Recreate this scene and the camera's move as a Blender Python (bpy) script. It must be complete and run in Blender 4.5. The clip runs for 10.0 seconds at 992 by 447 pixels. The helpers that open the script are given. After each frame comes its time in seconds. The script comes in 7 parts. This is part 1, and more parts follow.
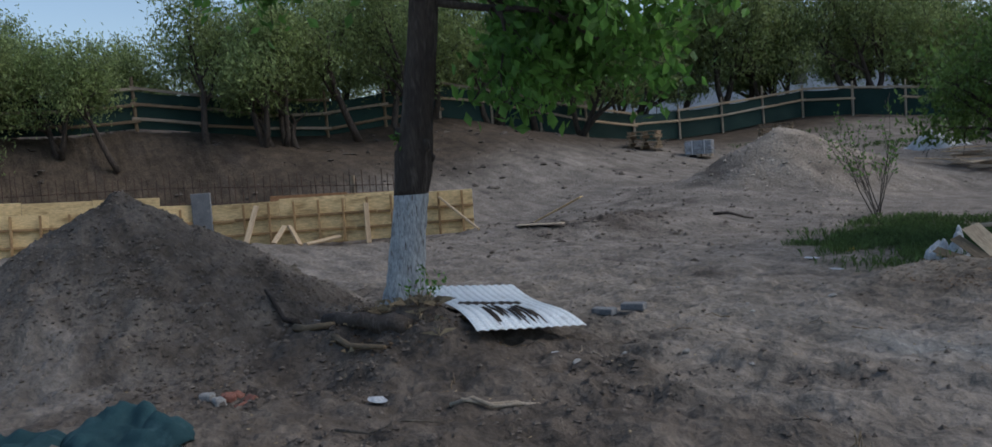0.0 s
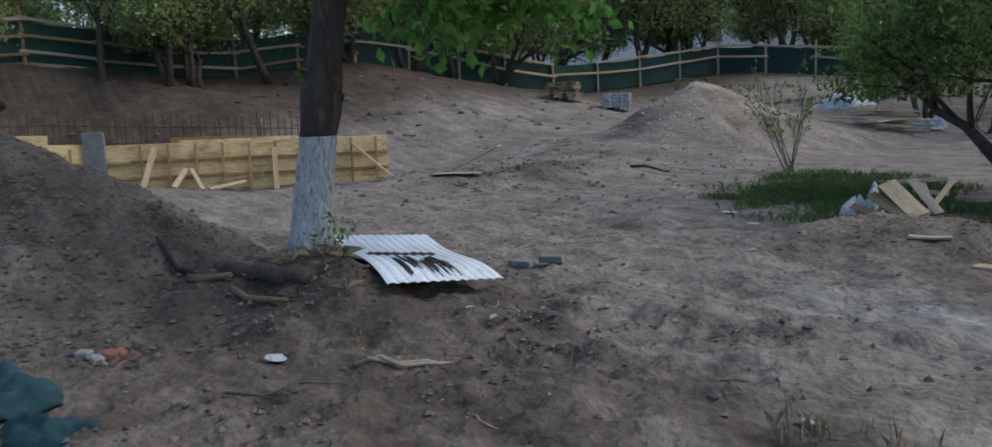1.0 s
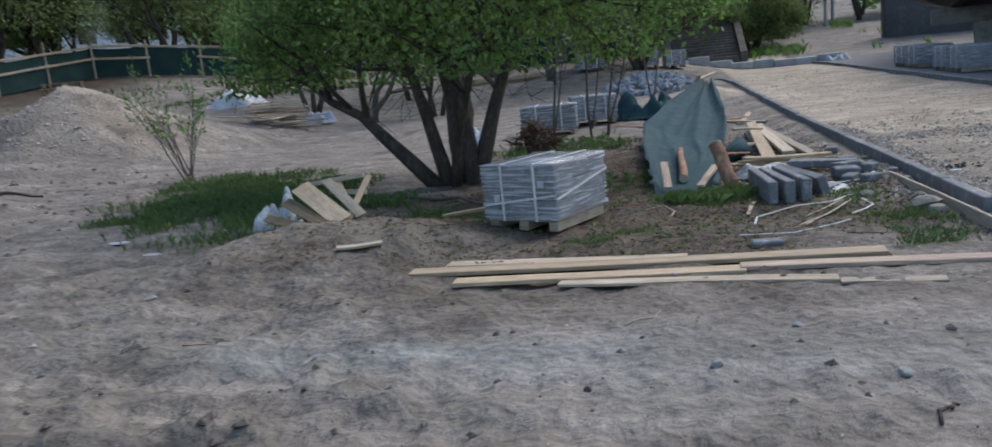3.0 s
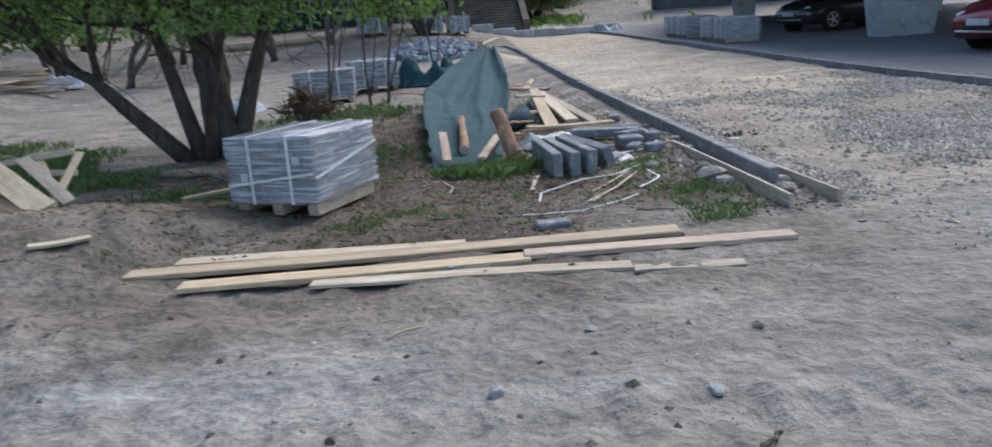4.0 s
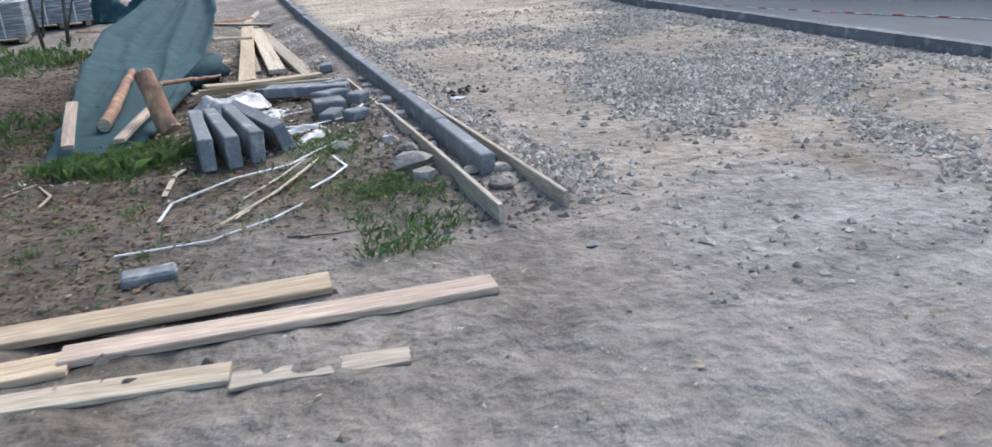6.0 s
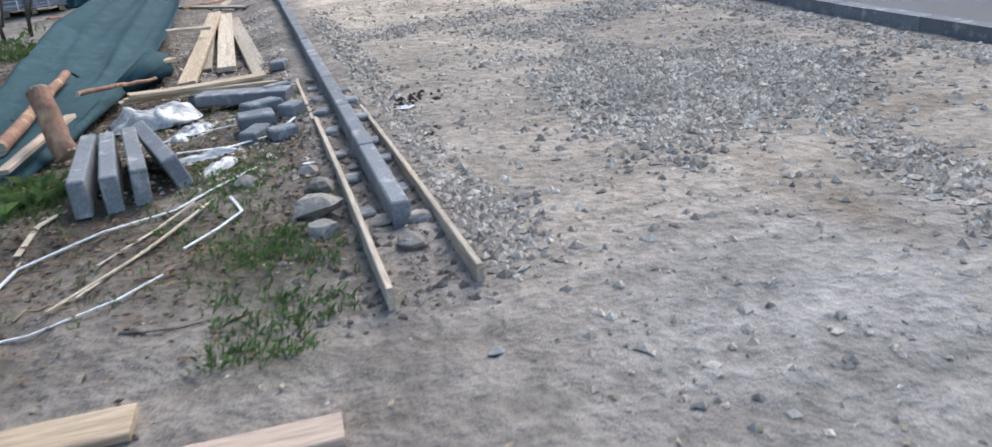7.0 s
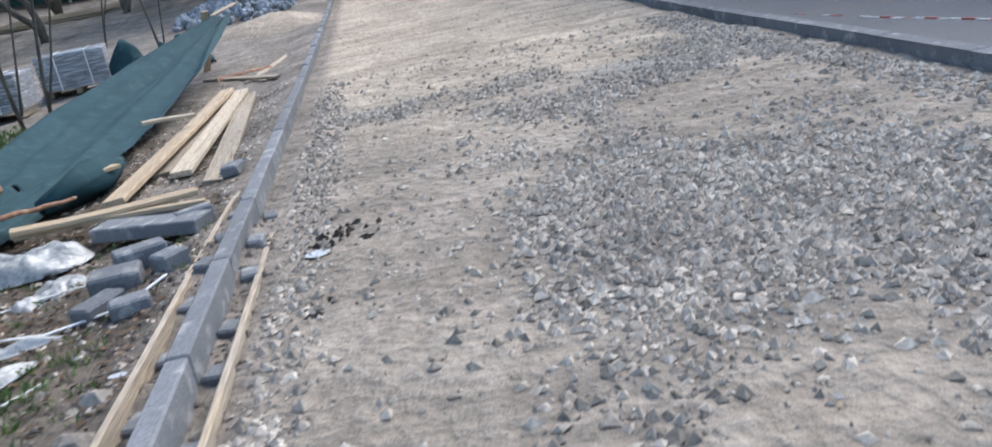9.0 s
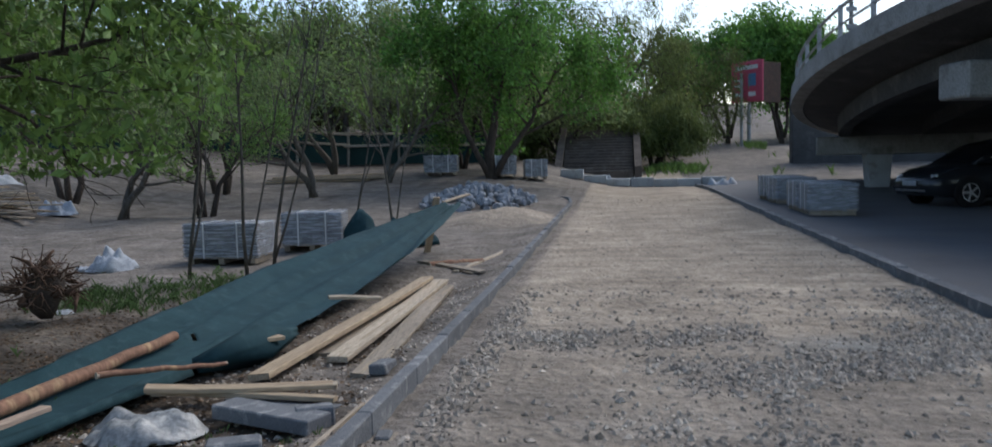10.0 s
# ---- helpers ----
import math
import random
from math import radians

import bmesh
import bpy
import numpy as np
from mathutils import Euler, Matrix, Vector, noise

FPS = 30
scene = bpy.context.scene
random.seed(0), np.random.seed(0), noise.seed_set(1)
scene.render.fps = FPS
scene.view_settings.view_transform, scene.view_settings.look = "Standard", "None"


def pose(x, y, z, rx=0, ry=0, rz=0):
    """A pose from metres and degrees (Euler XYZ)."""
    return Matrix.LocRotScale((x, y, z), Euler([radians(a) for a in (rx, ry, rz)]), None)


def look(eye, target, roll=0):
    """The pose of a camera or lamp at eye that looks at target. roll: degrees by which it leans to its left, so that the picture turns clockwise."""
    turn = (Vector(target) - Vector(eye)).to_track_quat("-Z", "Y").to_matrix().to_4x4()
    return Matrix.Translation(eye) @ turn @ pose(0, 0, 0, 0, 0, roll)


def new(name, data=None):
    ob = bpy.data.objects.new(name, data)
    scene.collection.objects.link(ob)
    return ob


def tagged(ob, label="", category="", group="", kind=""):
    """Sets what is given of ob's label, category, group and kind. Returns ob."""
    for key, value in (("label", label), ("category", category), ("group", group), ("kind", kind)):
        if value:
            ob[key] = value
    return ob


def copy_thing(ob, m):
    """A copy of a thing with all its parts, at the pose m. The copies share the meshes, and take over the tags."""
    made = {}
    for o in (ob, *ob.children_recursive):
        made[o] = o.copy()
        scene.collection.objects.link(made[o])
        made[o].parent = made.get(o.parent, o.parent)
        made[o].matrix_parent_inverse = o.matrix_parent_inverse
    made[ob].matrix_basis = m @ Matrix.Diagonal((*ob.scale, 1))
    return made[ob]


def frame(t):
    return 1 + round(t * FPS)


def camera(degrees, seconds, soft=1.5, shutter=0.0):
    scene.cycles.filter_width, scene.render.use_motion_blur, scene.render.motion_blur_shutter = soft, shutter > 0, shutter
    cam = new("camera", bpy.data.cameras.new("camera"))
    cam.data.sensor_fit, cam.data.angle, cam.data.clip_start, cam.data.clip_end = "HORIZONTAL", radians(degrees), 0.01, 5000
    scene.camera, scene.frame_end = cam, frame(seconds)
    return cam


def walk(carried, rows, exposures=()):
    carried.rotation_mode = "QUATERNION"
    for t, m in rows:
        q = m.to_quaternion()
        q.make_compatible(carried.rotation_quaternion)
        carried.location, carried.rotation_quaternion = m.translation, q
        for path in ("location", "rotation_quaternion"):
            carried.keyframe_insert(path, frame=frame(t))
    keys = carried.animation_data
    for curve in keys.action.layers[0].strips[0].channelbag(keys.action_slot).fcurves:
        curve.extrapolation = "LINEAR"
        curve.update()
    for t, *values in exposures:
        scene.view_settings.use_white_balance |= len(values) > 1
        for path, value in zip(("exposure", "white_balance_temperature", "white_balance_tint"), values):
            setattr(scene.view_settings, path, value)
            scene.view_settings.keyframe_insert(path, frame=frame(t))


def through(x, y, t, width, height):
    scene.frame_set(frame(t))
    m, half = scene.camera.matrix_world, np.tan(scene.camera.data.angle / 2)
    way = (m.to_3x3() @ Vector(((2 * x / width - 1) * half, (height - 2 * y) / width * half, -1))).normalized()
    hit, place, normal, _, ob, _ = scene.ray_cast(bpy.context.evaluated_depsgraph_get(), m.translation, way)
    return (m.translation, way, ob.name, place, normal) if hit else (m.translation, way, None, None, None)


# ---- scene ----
cam = camera(60.6, 10.0, shutter=0.3)
PATH = [
    (0, (-1.135, -8.841, 1.587), (-2.781, -7.712, 1.451), -4.3),
    (0.5, (-1.123, -8.777, 1.566), (-2.757, -7.644, 1.351), -4.7),
    (1, (-1.486, -8.578, 1.525), (-3.006, -7.305, 1.261), -2.7),
    (1.5, (-1.766, -8.326, 1.492), (-3.237, -6.997, 1.231), -3.6),
    (2, (-1.982, -8.038, 1.518), (-3.408, -6.66, 1.259), -3.7),
    (2.5, (-2.293, -7.336, 1.478), (-3.057, -5.516, 1.153), -6.6),
    (3, (-2.417, -6.848, 1.446), (-2.813, -4.92, 1.09), -5.7),
    (3.1, (-2.43, -6.74, 1.46), (-2.789, -4.806, 1.099), -5.0),
    (3.2, (-2.437, -6.657, 1.441), (-2.752, -4.715, 1.081), -5.0),
    (4.3, (-2.246, -5.637, 1.322), (-2.085, -3.713, 0.798), -3.6),
    (4.5, (-2.206, -5.484, 1.307), (-2.017, -3.571, 0.755), -3.3),
    (5, (-1.997, -4.993, 1.338), (-1.533, -3.152, 0.708), -6.4),
    (5.5, (-1.677, -4.61, 1.328), (-1.114, -2.808, 0.667), -5.0),
    (5.7, (-1.533, -4.46, 1.326), (-0.972, -2.657, 0.666), -4.0),
    (7, (-0.532, -3.492, 1.424), (-0.063, -1.699, 0.671), -5.5),
    (7.5, (-0.114, -3.028, 1.393), (0.352, -1.231, 0.648), -7.1),
    (8, (0.252, -2.731, 1.379), (0.723, -0.939, 0.627), -4.5),
    (8.5, (0.518, -2.221, 1.398), (0.68, -0.354, 0.702), -10.2),
    (9, (0.863, -1.796, 1.35), (1.047, 0.086, 0.698), -10.4),
    (9.5, (1.164, -1.422, 1.405), (1.059, 0.537, 1.018), -6.5),
    (9.6, (1.204, -1.355, 1.416), (1.029, 0.612, 1.099), -4.8),
    (10, (1.293, -1.2, 1.436), (1.003, 0.773, 1.292), -1.2),
]
walk(cam, [(t, look(eye, target, roll)) for t, eye, target, roll in PATH], [(0.0, 0.0), (0.5, 0.0), (0.9, 0.28), (2.0, 0.5), (2.5, 0.85), (3.2, 0.74), (4.5, 1.38), (7.5, 1.46), (8.8, 1.44), (9.5, 1.2), (10.0, 0.38)])
scene.render.film_transparent = False

# ---- world and light: an overcast evening ----
world = bpy.data.worlds.new("overcast_sky")
scene.world = world
world.use_nodes = True
wn = world.node_tree
sky = wn.nodes.new("ShaderNodeTexSky")
sky.sky_type = "NISHITA"
sky.sun_disc = False
sky.sun_elevation, sky.sun_rotation = radians(40), radians(40)
sky.air_density, sky.dust_density, sky.ozone_density = 1.0, 1.2, 1.4
wn.links.new(sky.outputs["Color"], wn.nodes["Background"].inputs["Color"])
wn.nodes["Background"].inputs["Strength"].default_value = 0.15
sun = new("sun", bpy.data.lights.new("sun", "SUN"))
sun.data.energy, sun.data.angle, sun.data.color = 1.4, radians(40), (1.0, 0.97, 0.93)
sun.matrix_world = look((16, 19, 30), (0, 0, 0))


# ---- materials ----
def mat(name, a, b, scale=3.0, fine=40.0, rough=0.85, bump=0.3, metal=0.0, c=None, stretch=(1, 1, 1), vary=0.15, spec=0.3, depth=0.02):
    """A surface of two colours a and b in broad patches, with fine grain, c as stains, relief, and a change from piece to piece."""
    m = bpy.data.materials.new(name)
    m.use_nodes = True
    n, l = m.node_tree.nodes, m.node_tree.links
    p = n["Principled BSDF"]
    p.inputs["Roughness"].default_value, p.inputs["Metallic"].default_value = rough, metal
    p.inputs["Specular IOR Level"].default_value = spec
    tc, mp, oi = n.new("ShaderNodeTexCoord"), n.new("ShaderNodeMapping"), n.new("ShaderNodeObjectInfo")
    mp.inputs["Scale"].default_value = stretch
    off = n.new("ShaderNodeVectorMath")
    off.operation = "SCALE"
    off.inputs["Scale"].default_value = 17.0
    l.new(oi.outputs["Random"], off.inputs[0])
    add = n.new("ShaderNodeVectorMath")
    l.new(tc.outputs["Object"], mp.inputs["Vector"])
    l.new(mp.outputs["Vector"], add.inputs[0])
    l.new(off.outputs["Vector"], add.inputs[1])

    def noise_node(s, detail, lo, hi):
        t, r = n.new("ShaderNodeTexNoise"), n.new("ShaderNodeMapRange")
        t.inputs["Scale"].default_value, t.inputs["Detail"].default_value = s, detail
        l.new(add.outputs["Vector"], t.inputs["Vector"])
        r.inputs["From Min"].default_value, r.inputs["From Max"].default_value = lo, hi
        l.new(t.outputs["Fac"], r.inputs["Value"])
        return t, r

    t1, r1 = noise_node(scale, 4, 0.35, 0.65)
    t2, r2 = noise_node(fine, 6, 0.3, 0.7)
    t3, r3 = noise_node(scale * 2.3, 5, 0.55, 0.7)

    def mix(fac, x, y, kind="MIX", amount=None):
        k = n.new("ShaderNodeMix")
        k.data_type, k.blend_type = "RGBA", kind
        if amount is not None:
            k.inputs["Factor"].default_value = amount
        else:
            l.new(fac, k.inputs["Factor"])
        for sock, v in ((k.inputs["A"], x), (k.inputs["B"], y)):
            if isinstance(v, tuple):
                sock.default_value = (*v, 1)
            else:
                l.new(v, sock)
        return k.outputs["Result"]

    col = mix(r1.outputs["Result"], a, b)
    if c:
        col = mix(r3.outputs["Result"], col, c)
    grain = n.new("ShaderNodeMapRange")
    grain.inputs["To Min"].default_value, grain.inputs["To Max"].default_value = 0.72, 1.25
    l.new(r2.outputs["Result"], grain.inputs["Value"])
    one = n.new("ShaderNodeMapRange")
    one.inputs["To Min"].default_value, one.inputs["To Max"].default_value = 1 - vary, 1 + vary
    l.new(oi.outputs["Random"], one.inputs["Value"])
    mul = n.new("ShaderNodeMath")
    mul.operation = "MULTIPLY"
    l.new(grain.outputs["Result"], mul.inputs[0])
    l.new(one.outputs["Result"], mul.inputs[1])
    sc = n.new("ShaderNodeVectorMath")
    sc.operation = "SCALE"
    l.new(col, sc.inputs[0])
    l.new(mul.outputs["Value"], sc.inputs["Scale"])
    l.new(sc.outputs["Vector"], p.inputs["Base Color"])
    if bump:
        bp = n.new("ShaderNodeBump")
        bp.inputs["Strength"].default_value, bp.inputs["Distance"].default_value = bump, depth
        l.new(t2.outputs["Fac"], bp.inputs["Height"])
        l.new(bp.outputs["Normal"], p.inputs["Normal"])
    return m


def island_vary(m, amount=0.35):
    """Lets every loose piece of one mesh differ in lightness."""
    n, l = m.node_tree.nodes, m.node_tree.links
    p = n["Principled BSDF"]
    src = p.inputs["Base Color"].links[0].from_socket
    g, r, s = n.new("ShaderNodeNewGeometry"), n.new("ShaderNodeMapRange"), n.new("ShaderNodeVectorMath")
    r.inputs["To Min"].default_value, r.inputs["To Max"].default_value = 1 - amount, 1 + amount
    s.operation = "SCALE"
    l.new(g.outputs["Random Per Island"], r.inputs["Value"])
    l.new(src, s.inputs[0])
    l.new(r.outputs["Result"], s.inputs["Scale"])
    l.new(s.outputs["Vector"], p.inputs["Base Color"])
    return m


def leafy(name, a, b, through=0.35):
    m = island_vary(mat(name, a, b, 0.6, 9.0, 0.55, 0.0, vary=0.12, spec=0.35), 0.45)
    n, l = m.node_tree.nodes, m.node_tree.links
    p, t, k = n["Principled BSDF"], n.new("ShaderNodeBsdfTranslucent"), n.new("ShaderNodeMixShader")
    k.inputs["Fac"].default_value = through
    l.new(p.inputs["Base Color"].links[0].from_socket, t.inputs["Color"])
    l.new(p.outputs["BSDF"], k.inputs[1])
    l.new(t.outputs["BSDF"], k.inputs[2])
    l.new(k.outputs["Shader"], n["Material Output"].inputs["Surface"])
    return m


WOOD_NEW = mat("sawn_pine", (0.47, 0.365, 0.245), (0.38, 0.285, 0.188), 3, 30, 0.75, 0.25, c=(0.35, 0.25, 0.16), stretch=(0.25, 3, 3))
WOOD_PALE = mat("pale_pine", (0.48, 0.40, 0.30), (0.38, 0.31, 0.23), 3, 30, 0.8, 0.25, c=(0.34, 0.27, 0.18), stretch=(0.25, 3, 3))
WOOD_GREY = mat("weathered_board", (0.38, 0.32, 0.25), (0.28, 0.235, 0.18), 3, 30, 0.85, 0.3, c=(0.40, 0.32, 0.22), stretch=(0.25, 3, 3))
WOOD_PINK = mat("waney_pine", (0.40, 0.305, 0.235), (0.32, 0.24, 0.185), 3, 30, 0.85, 0.35, c=(0.46, 0.36, 0.26), stretch=(0.25, 3, 3))
WOOD_DARK = mat("dark_board", (0.22, 0.16, 0.10), (0.15, 0.11, 0.07), 3, 30, 0.8, 0.3, c=(0.27, 0.20, 0.13), stretch=(0.25, 3, 3))
WOOD_STUD = mat("oiled_stud", (0.36, 0.235, 0.115), (0.27, 0.17, 0.085), 3, 30, 0.8, 0.3, stretch=(0.4, 2, 2))
PLY = mat("formwork_plywood", (0.68, 0.52, 0.28), (0.58, 0.43, 0.22), 2, 25, 0.7, 0.2, c=(0.36, 0.25, 0.12), stretch=(0.4, 1, 2))
PLY_RED = mat("film_faced_plywood", (0.33, 0.17, 0.08), (0.27, 0.14, 0.07), 2, 25, 0.6, 0.2)
PINE_LOG = mat("peeled_pine_log", (0.30, 0.165, 0.105), (0.215, 0.115, 0.075), 4, 30, 0.8, 0.5, c=(0.45, 0.30, 0.17), stretch=(1, 1, 0.3))
CONCRETE = mat("kerb_concrete", (0.165, 0.172, 0.180), (0.130, 0.137, 0.146), 4, 90, 0.85, 0.25, c=(0.29, 0.29, 0.28), depth=0.004)
CONCRETE_OLD = mat("old_concrete", (0.30, 0.30, 0.29), (0.23, 0.23, 0.22), 1.2, 30, 0.9, 0.3, c=(0.17, 0.165, 0.155))
# concrete with the shade under the bridge put into its colour
SOFFIT = mat("shade_dark_concrete", (0.085, 0.085, 0.084), (0.06, 0.06, 0.06), 0.8, 20, 0.95, 0.3, c=(0.11, 0.108, 0.104))
ASPHALT = mat("asphalt", (0.115, 0.116, 0.12), (0.09, 0.091, 0.095), 0.6, 120, 0.85, 0.3, c=(0.11, 0.105, 0.1), depth=0.004)
TARP = mat("green_mesh_fabric", (0.020, 0.056, 0.066), (0.014, 0.042, 0.051), 4, 220, 0.85, 0.25, c=(0.030, 0.068, 0.078), depth=0.003, spec=0.2)
FENCE_NET = mat("fence_mesh", (0.016, 0.045, 0.038), (0.010, 0.032, 0.028), 0.8, 60, 0.8, 0.2)
STEEL_WHITE = mat("white_profiled_steel", (0.80, 0.85, 0.87), (0.74, 0.80, 0.825), 2, 60, 0.4, 0.05, c=(0.60, 0.63, 0.64), spec=0.5)
STAIR = mat("worn_brown_concrete", (0.125, 0.105, 0.088), (0.085, 0.072, 0.062), 1.2, 25, 0.95, 0.4, c=(0.16, 0.14, 0.12))
SLAB_GREY = mat("pale_concrete", (0.42, 0.44, 0.45), (0.34, 0.36, 0.37), 1.5, 40, 0.9, 0.25, c=(0.26, 0.26, 0.25))
SOIL_SMEAR = mat("dried_mud", (0.07, 0.055, 0.045), (0.05, 0.04, 0.033), 8, 60, 0.95, 0.4)
BARK = mat("dark_bark", (0.085, 0.068, 0.056), (0.05, 0.040, 0.034), 3, 22, 0.95, 0.9, c=(0.12, 0.10, 0.085), stretch=(2.5, 2.5, 0.5), depth=0.03)
BARK_YOUNG = mat("grey_bark", (0.13, 0.115, 0.095), (0.08, 0.07, 0.058), 5, 30, 0.9, 0.6, c=(0.17, 0.155, 0.13), stretch=(2, 2, 0.6))
LIMEWASH = mat("limewashed_bark", (0.54, 0.56, 0.56), (0.36, 0.375, 0.38), 7, 26, 0.95, 0.9, c=(0.17, 0.15, 0.14), stretch=(2.2, 2.2, 0.7), depth=0.03)
LEAF_NEAR = leafy("maple_leaf", (0.13, 0.27, 0.055), (0.085, 0.20, 0.042), 0.5)
LEAF_MID = leafy("elm_leaf", (0.17, 0.275, 0.070), (0.115, 0.205, 0.052), 0.4)
LEAF_FAR = leafy("spring_leaf", (0.25, 0.31, 0.125), (0.17, 0.235, 0.09), 0.45)
LEAF_WILLOW = leafy("willow_leaf", (0.16, 0.19, 0.06), (0.10, 0.14, 0.04), 0.4)
GRASS = leafy("grass_blade", (0.105, 0.165, 0.052), (0.075, 0.125, 0.042), 0.3)
DRY = island_vary(mat("dry_stalk", (0.30, 0.24, 0.15), (0.20, 0.155, 0.10), 5, 40, 0.9, 0.2), 0.4)
LITTER_LEAF = island_vary(mat("fallen_leaf", (0.15, 0.095, 0.055), (0.095, 0.065, 0.042), 4, 40, 0.95, 0.2), 0.5)
STONE = island_vary(mat("crushed_stone", (0.43, 0.375, 0.31), (0.31, 0.268, 0.222), 2, 60, 0.9, 0.3, depth=0.004), 0.45)
STONE_BLUE = island_vary(mat("grey_rubble_stone", (0.27, 0.29, 0.31), (0.20, 0.215, 0.235), 2, 40, 0.9, 0.3), 0.35)
ROCK = mat("earthy_rock", (0.27, 0.24, 0.205), (0.19, 0.168, 0.143), 5, 40, 0.95, 0.6, c=(0.34, 0.31, 0.27), depth=0.01)
CLOD = island_vary(mat("soil_clod", (0.150, 0.128, 0.108), (0.105, 0.088, 0.074), 3, 50, 0.97, 0.5), 0.4)
CLOD_DARK = island_vary(mat("wet_clod", (0.035, 0.028, 0.022), (0.022, 0.018, 0.015), 3, 50, 0.9, 0.5), 0.3)
PLASTIC_W = mat("white_plastic_sheet", (0.46, 0.48, 0.50), (0.36, 0.385, 0.41), 4, 40, 0.45, 0.3, spec=0.5)
STRAP = mat("white_strap", (0.66, 0.66, 0.64), (0.55, 0.55, 0.53), 5, 40, 0.5, 0.1)
RUSTY = mat("rusty_steel", (0.09, 0.055, 0.04), (0.06, 0.042, 0.035), 6, 60, 0.8, 0.4)
TYRE = mat("tyre_rubber", (0.018, 0.018, 0.019), (0.013, 0.013, 0.014), 6, 60, 0.8, 0.2)
CHROME = mat("alloy_rim", (0.55, 0.56, 0.58), (0.45, 0.46, 0.48), 6, 60, 0.3, 0.0, metal=0.9)
PAINT_DARK = mat("graphite_car_paint", (0.035, 0.038, 0.043), (0.030, 0.033, 0.038), 2, 90, 0.22, 0.0, metal=0.3, spec=0.6)
PAINT_RED = mat("dark_red_car_paint", (0.16, 0.012, 0.018), (0.13, 0.010, 0.015), 2, 90, 0.22, 0.0, metal=0.2, spec=0.6)
GLASS_DARK = mat("tinted_glass", (0.012, 0.014, 0.016), (0.010, 0.012, 0.014), 2, 60, 0.06, 0.0, spec=0.8)
LAMP_GLASS = mat("headlight_glass", (0.80, 0.83, 0.86), (0.7, 0.74, 0.78), 6, 60, 0.12, 0.0, spec=0.8)
SIGN_PINK = mat("pink_poster", (0.62, 0.10, 0.16), (0.58, 0.09, 0.15), 1, 60, 0.5, 0.0)
SIGN_WHITE = mat("white_print", (0.75, 0.75, 0.76), (0.7, 0.7, 0.72), 1, 60, 0.5, 0.0)
SIGN_BLUE = mat("blue_print", (0.10, 0.22, 0.40), (0.09, 0.20, 0.36), 1, 60, 0.5, 0.0)
GALV = mat("galvanised_steel", (0.36, 0.37, 0.38), (0.28, 0.29, 0.30), 4, 60, 0.5, 0.1, metal=0.5)
SACK = mat("grey_sack", (0.46, 0.49, 0.53), (0.36, 0.39, 0.43), 4, 70, 0.7, 0.4)
YELLOW = mat("yellow_scrap", (0.5, 0.36, 0.05), (0.42, 0.3, 0.05), 4, 60, 0.7, 0.2)
BRICK = mat("red_brick", (0.25, 0.11, 0.08), (0.19, 0.085, 0.065), 6, 50, 0.9, 0.4)
WHITE_WALL = mat("white_render_wall", (0.62, 0.64, 0.66), (0.55, 0.57, 0.6), 0.4, 10, 0.8, 0.1)


def film_wrap():
    """Thin cling film: a clear sheet with creases that shine."""
    m = bpy.data.materials.new("cling_film")
    m.use_nodes = True
    n, l = m.node_tree.nodes, m.node_tree.links
    p, t, k = n["Principled BSDF"], n.new("ShaderNodeBsdfTransparent"), n.new("ShaderNodeMixShader")
    p.inputs["Base Color"].default_value = (0.55, 0.58, 0.62, 1)
    p.inputs["Roughness"].default_value = 0.25
    tc, mp, w, r = n.new("ShaderNodeTexCoord"), n.new("ShaderNodeMapping"), n.new("ShaderNodeTexNoise"), n.new("ShaderNodeMapRange")
    mp.inputs["Scale"].default_value = (2.2, 2.2, 34)
    w.inputs["Scale"].default_value, w.inputs["Detail"].default_value = 1.6, 5
    r.inputs["From Min"].default_value, r.inputs["From Max"].default_value = 0.42, 0.72
    r.inputs["To Min"].default_value, r.inputs["To Max"].default_value = 0.16, 0.85
    l.new(tc.outputs["Object"], mp.inputs["Vector"])
    l.new(mp.outputs["Vector"], w.inputs["Vector"])
    l.new(w.outputs["Fac"], r.inputs["Value"])
    b = n.new("ShaderNodeBump")
    b.inputs["Strength"].default_value, b.inputs["Distance"].default_value = 0.6, 0.02
    l.new(w.outputs["Fac"], b.inputs["Height"])
    l.new(b.outputs["Normal"], p.inputs["Normal"])
    l.new(r.outputs["Result"], k.inputs["Fac"])
    l.new(t.outputs["BSDF"], k.inputs[1])
    l.new(p.outputs["BSDF"], k.inputs[2])
    l.new(k.outputs["Shader"], n["Material Output"].inputs["Surface"])
    return m


FILM = film_wrap()


# ---- numbers, noise and the lie of the land ----
RNG = np.random.default_rng(7)


def vnoise(x, y, seed=0):
    """Smooth value noise in -1..1 over arrays or numbers."""
    x, y = np.asarray(x, float), np.asarray(y, float)
    i, j = np.floor(x), np.floor(y)
    u, v = x - i, y - j
    u, v = u * u * (3 - 2 * u), v * v * (3 - 2 * v)

    def h(a, b):
        s = np.sin(a * 127.1 + b * 311.7 + seed * 74.7) * 43758.5453
        return (s - np.floor(s)) * 2 - 1

    return (h(i, j) * (1 - u) + h(i + 1, j) * u) * (1 - v) + (h(i, j + 1) * (1 - u) + h(i + 1, j + 1) * u) * v


def fbm(x, y, seed=0, octaves=4):
    s, a = 0.0, 0.5
    for k in range(octaves):
        s = s + a * vnoise(np.asarray(x) * 2 ** k, np.asarray(y) * 2 ** k, seed + k)
        a *= 0.5
    return s


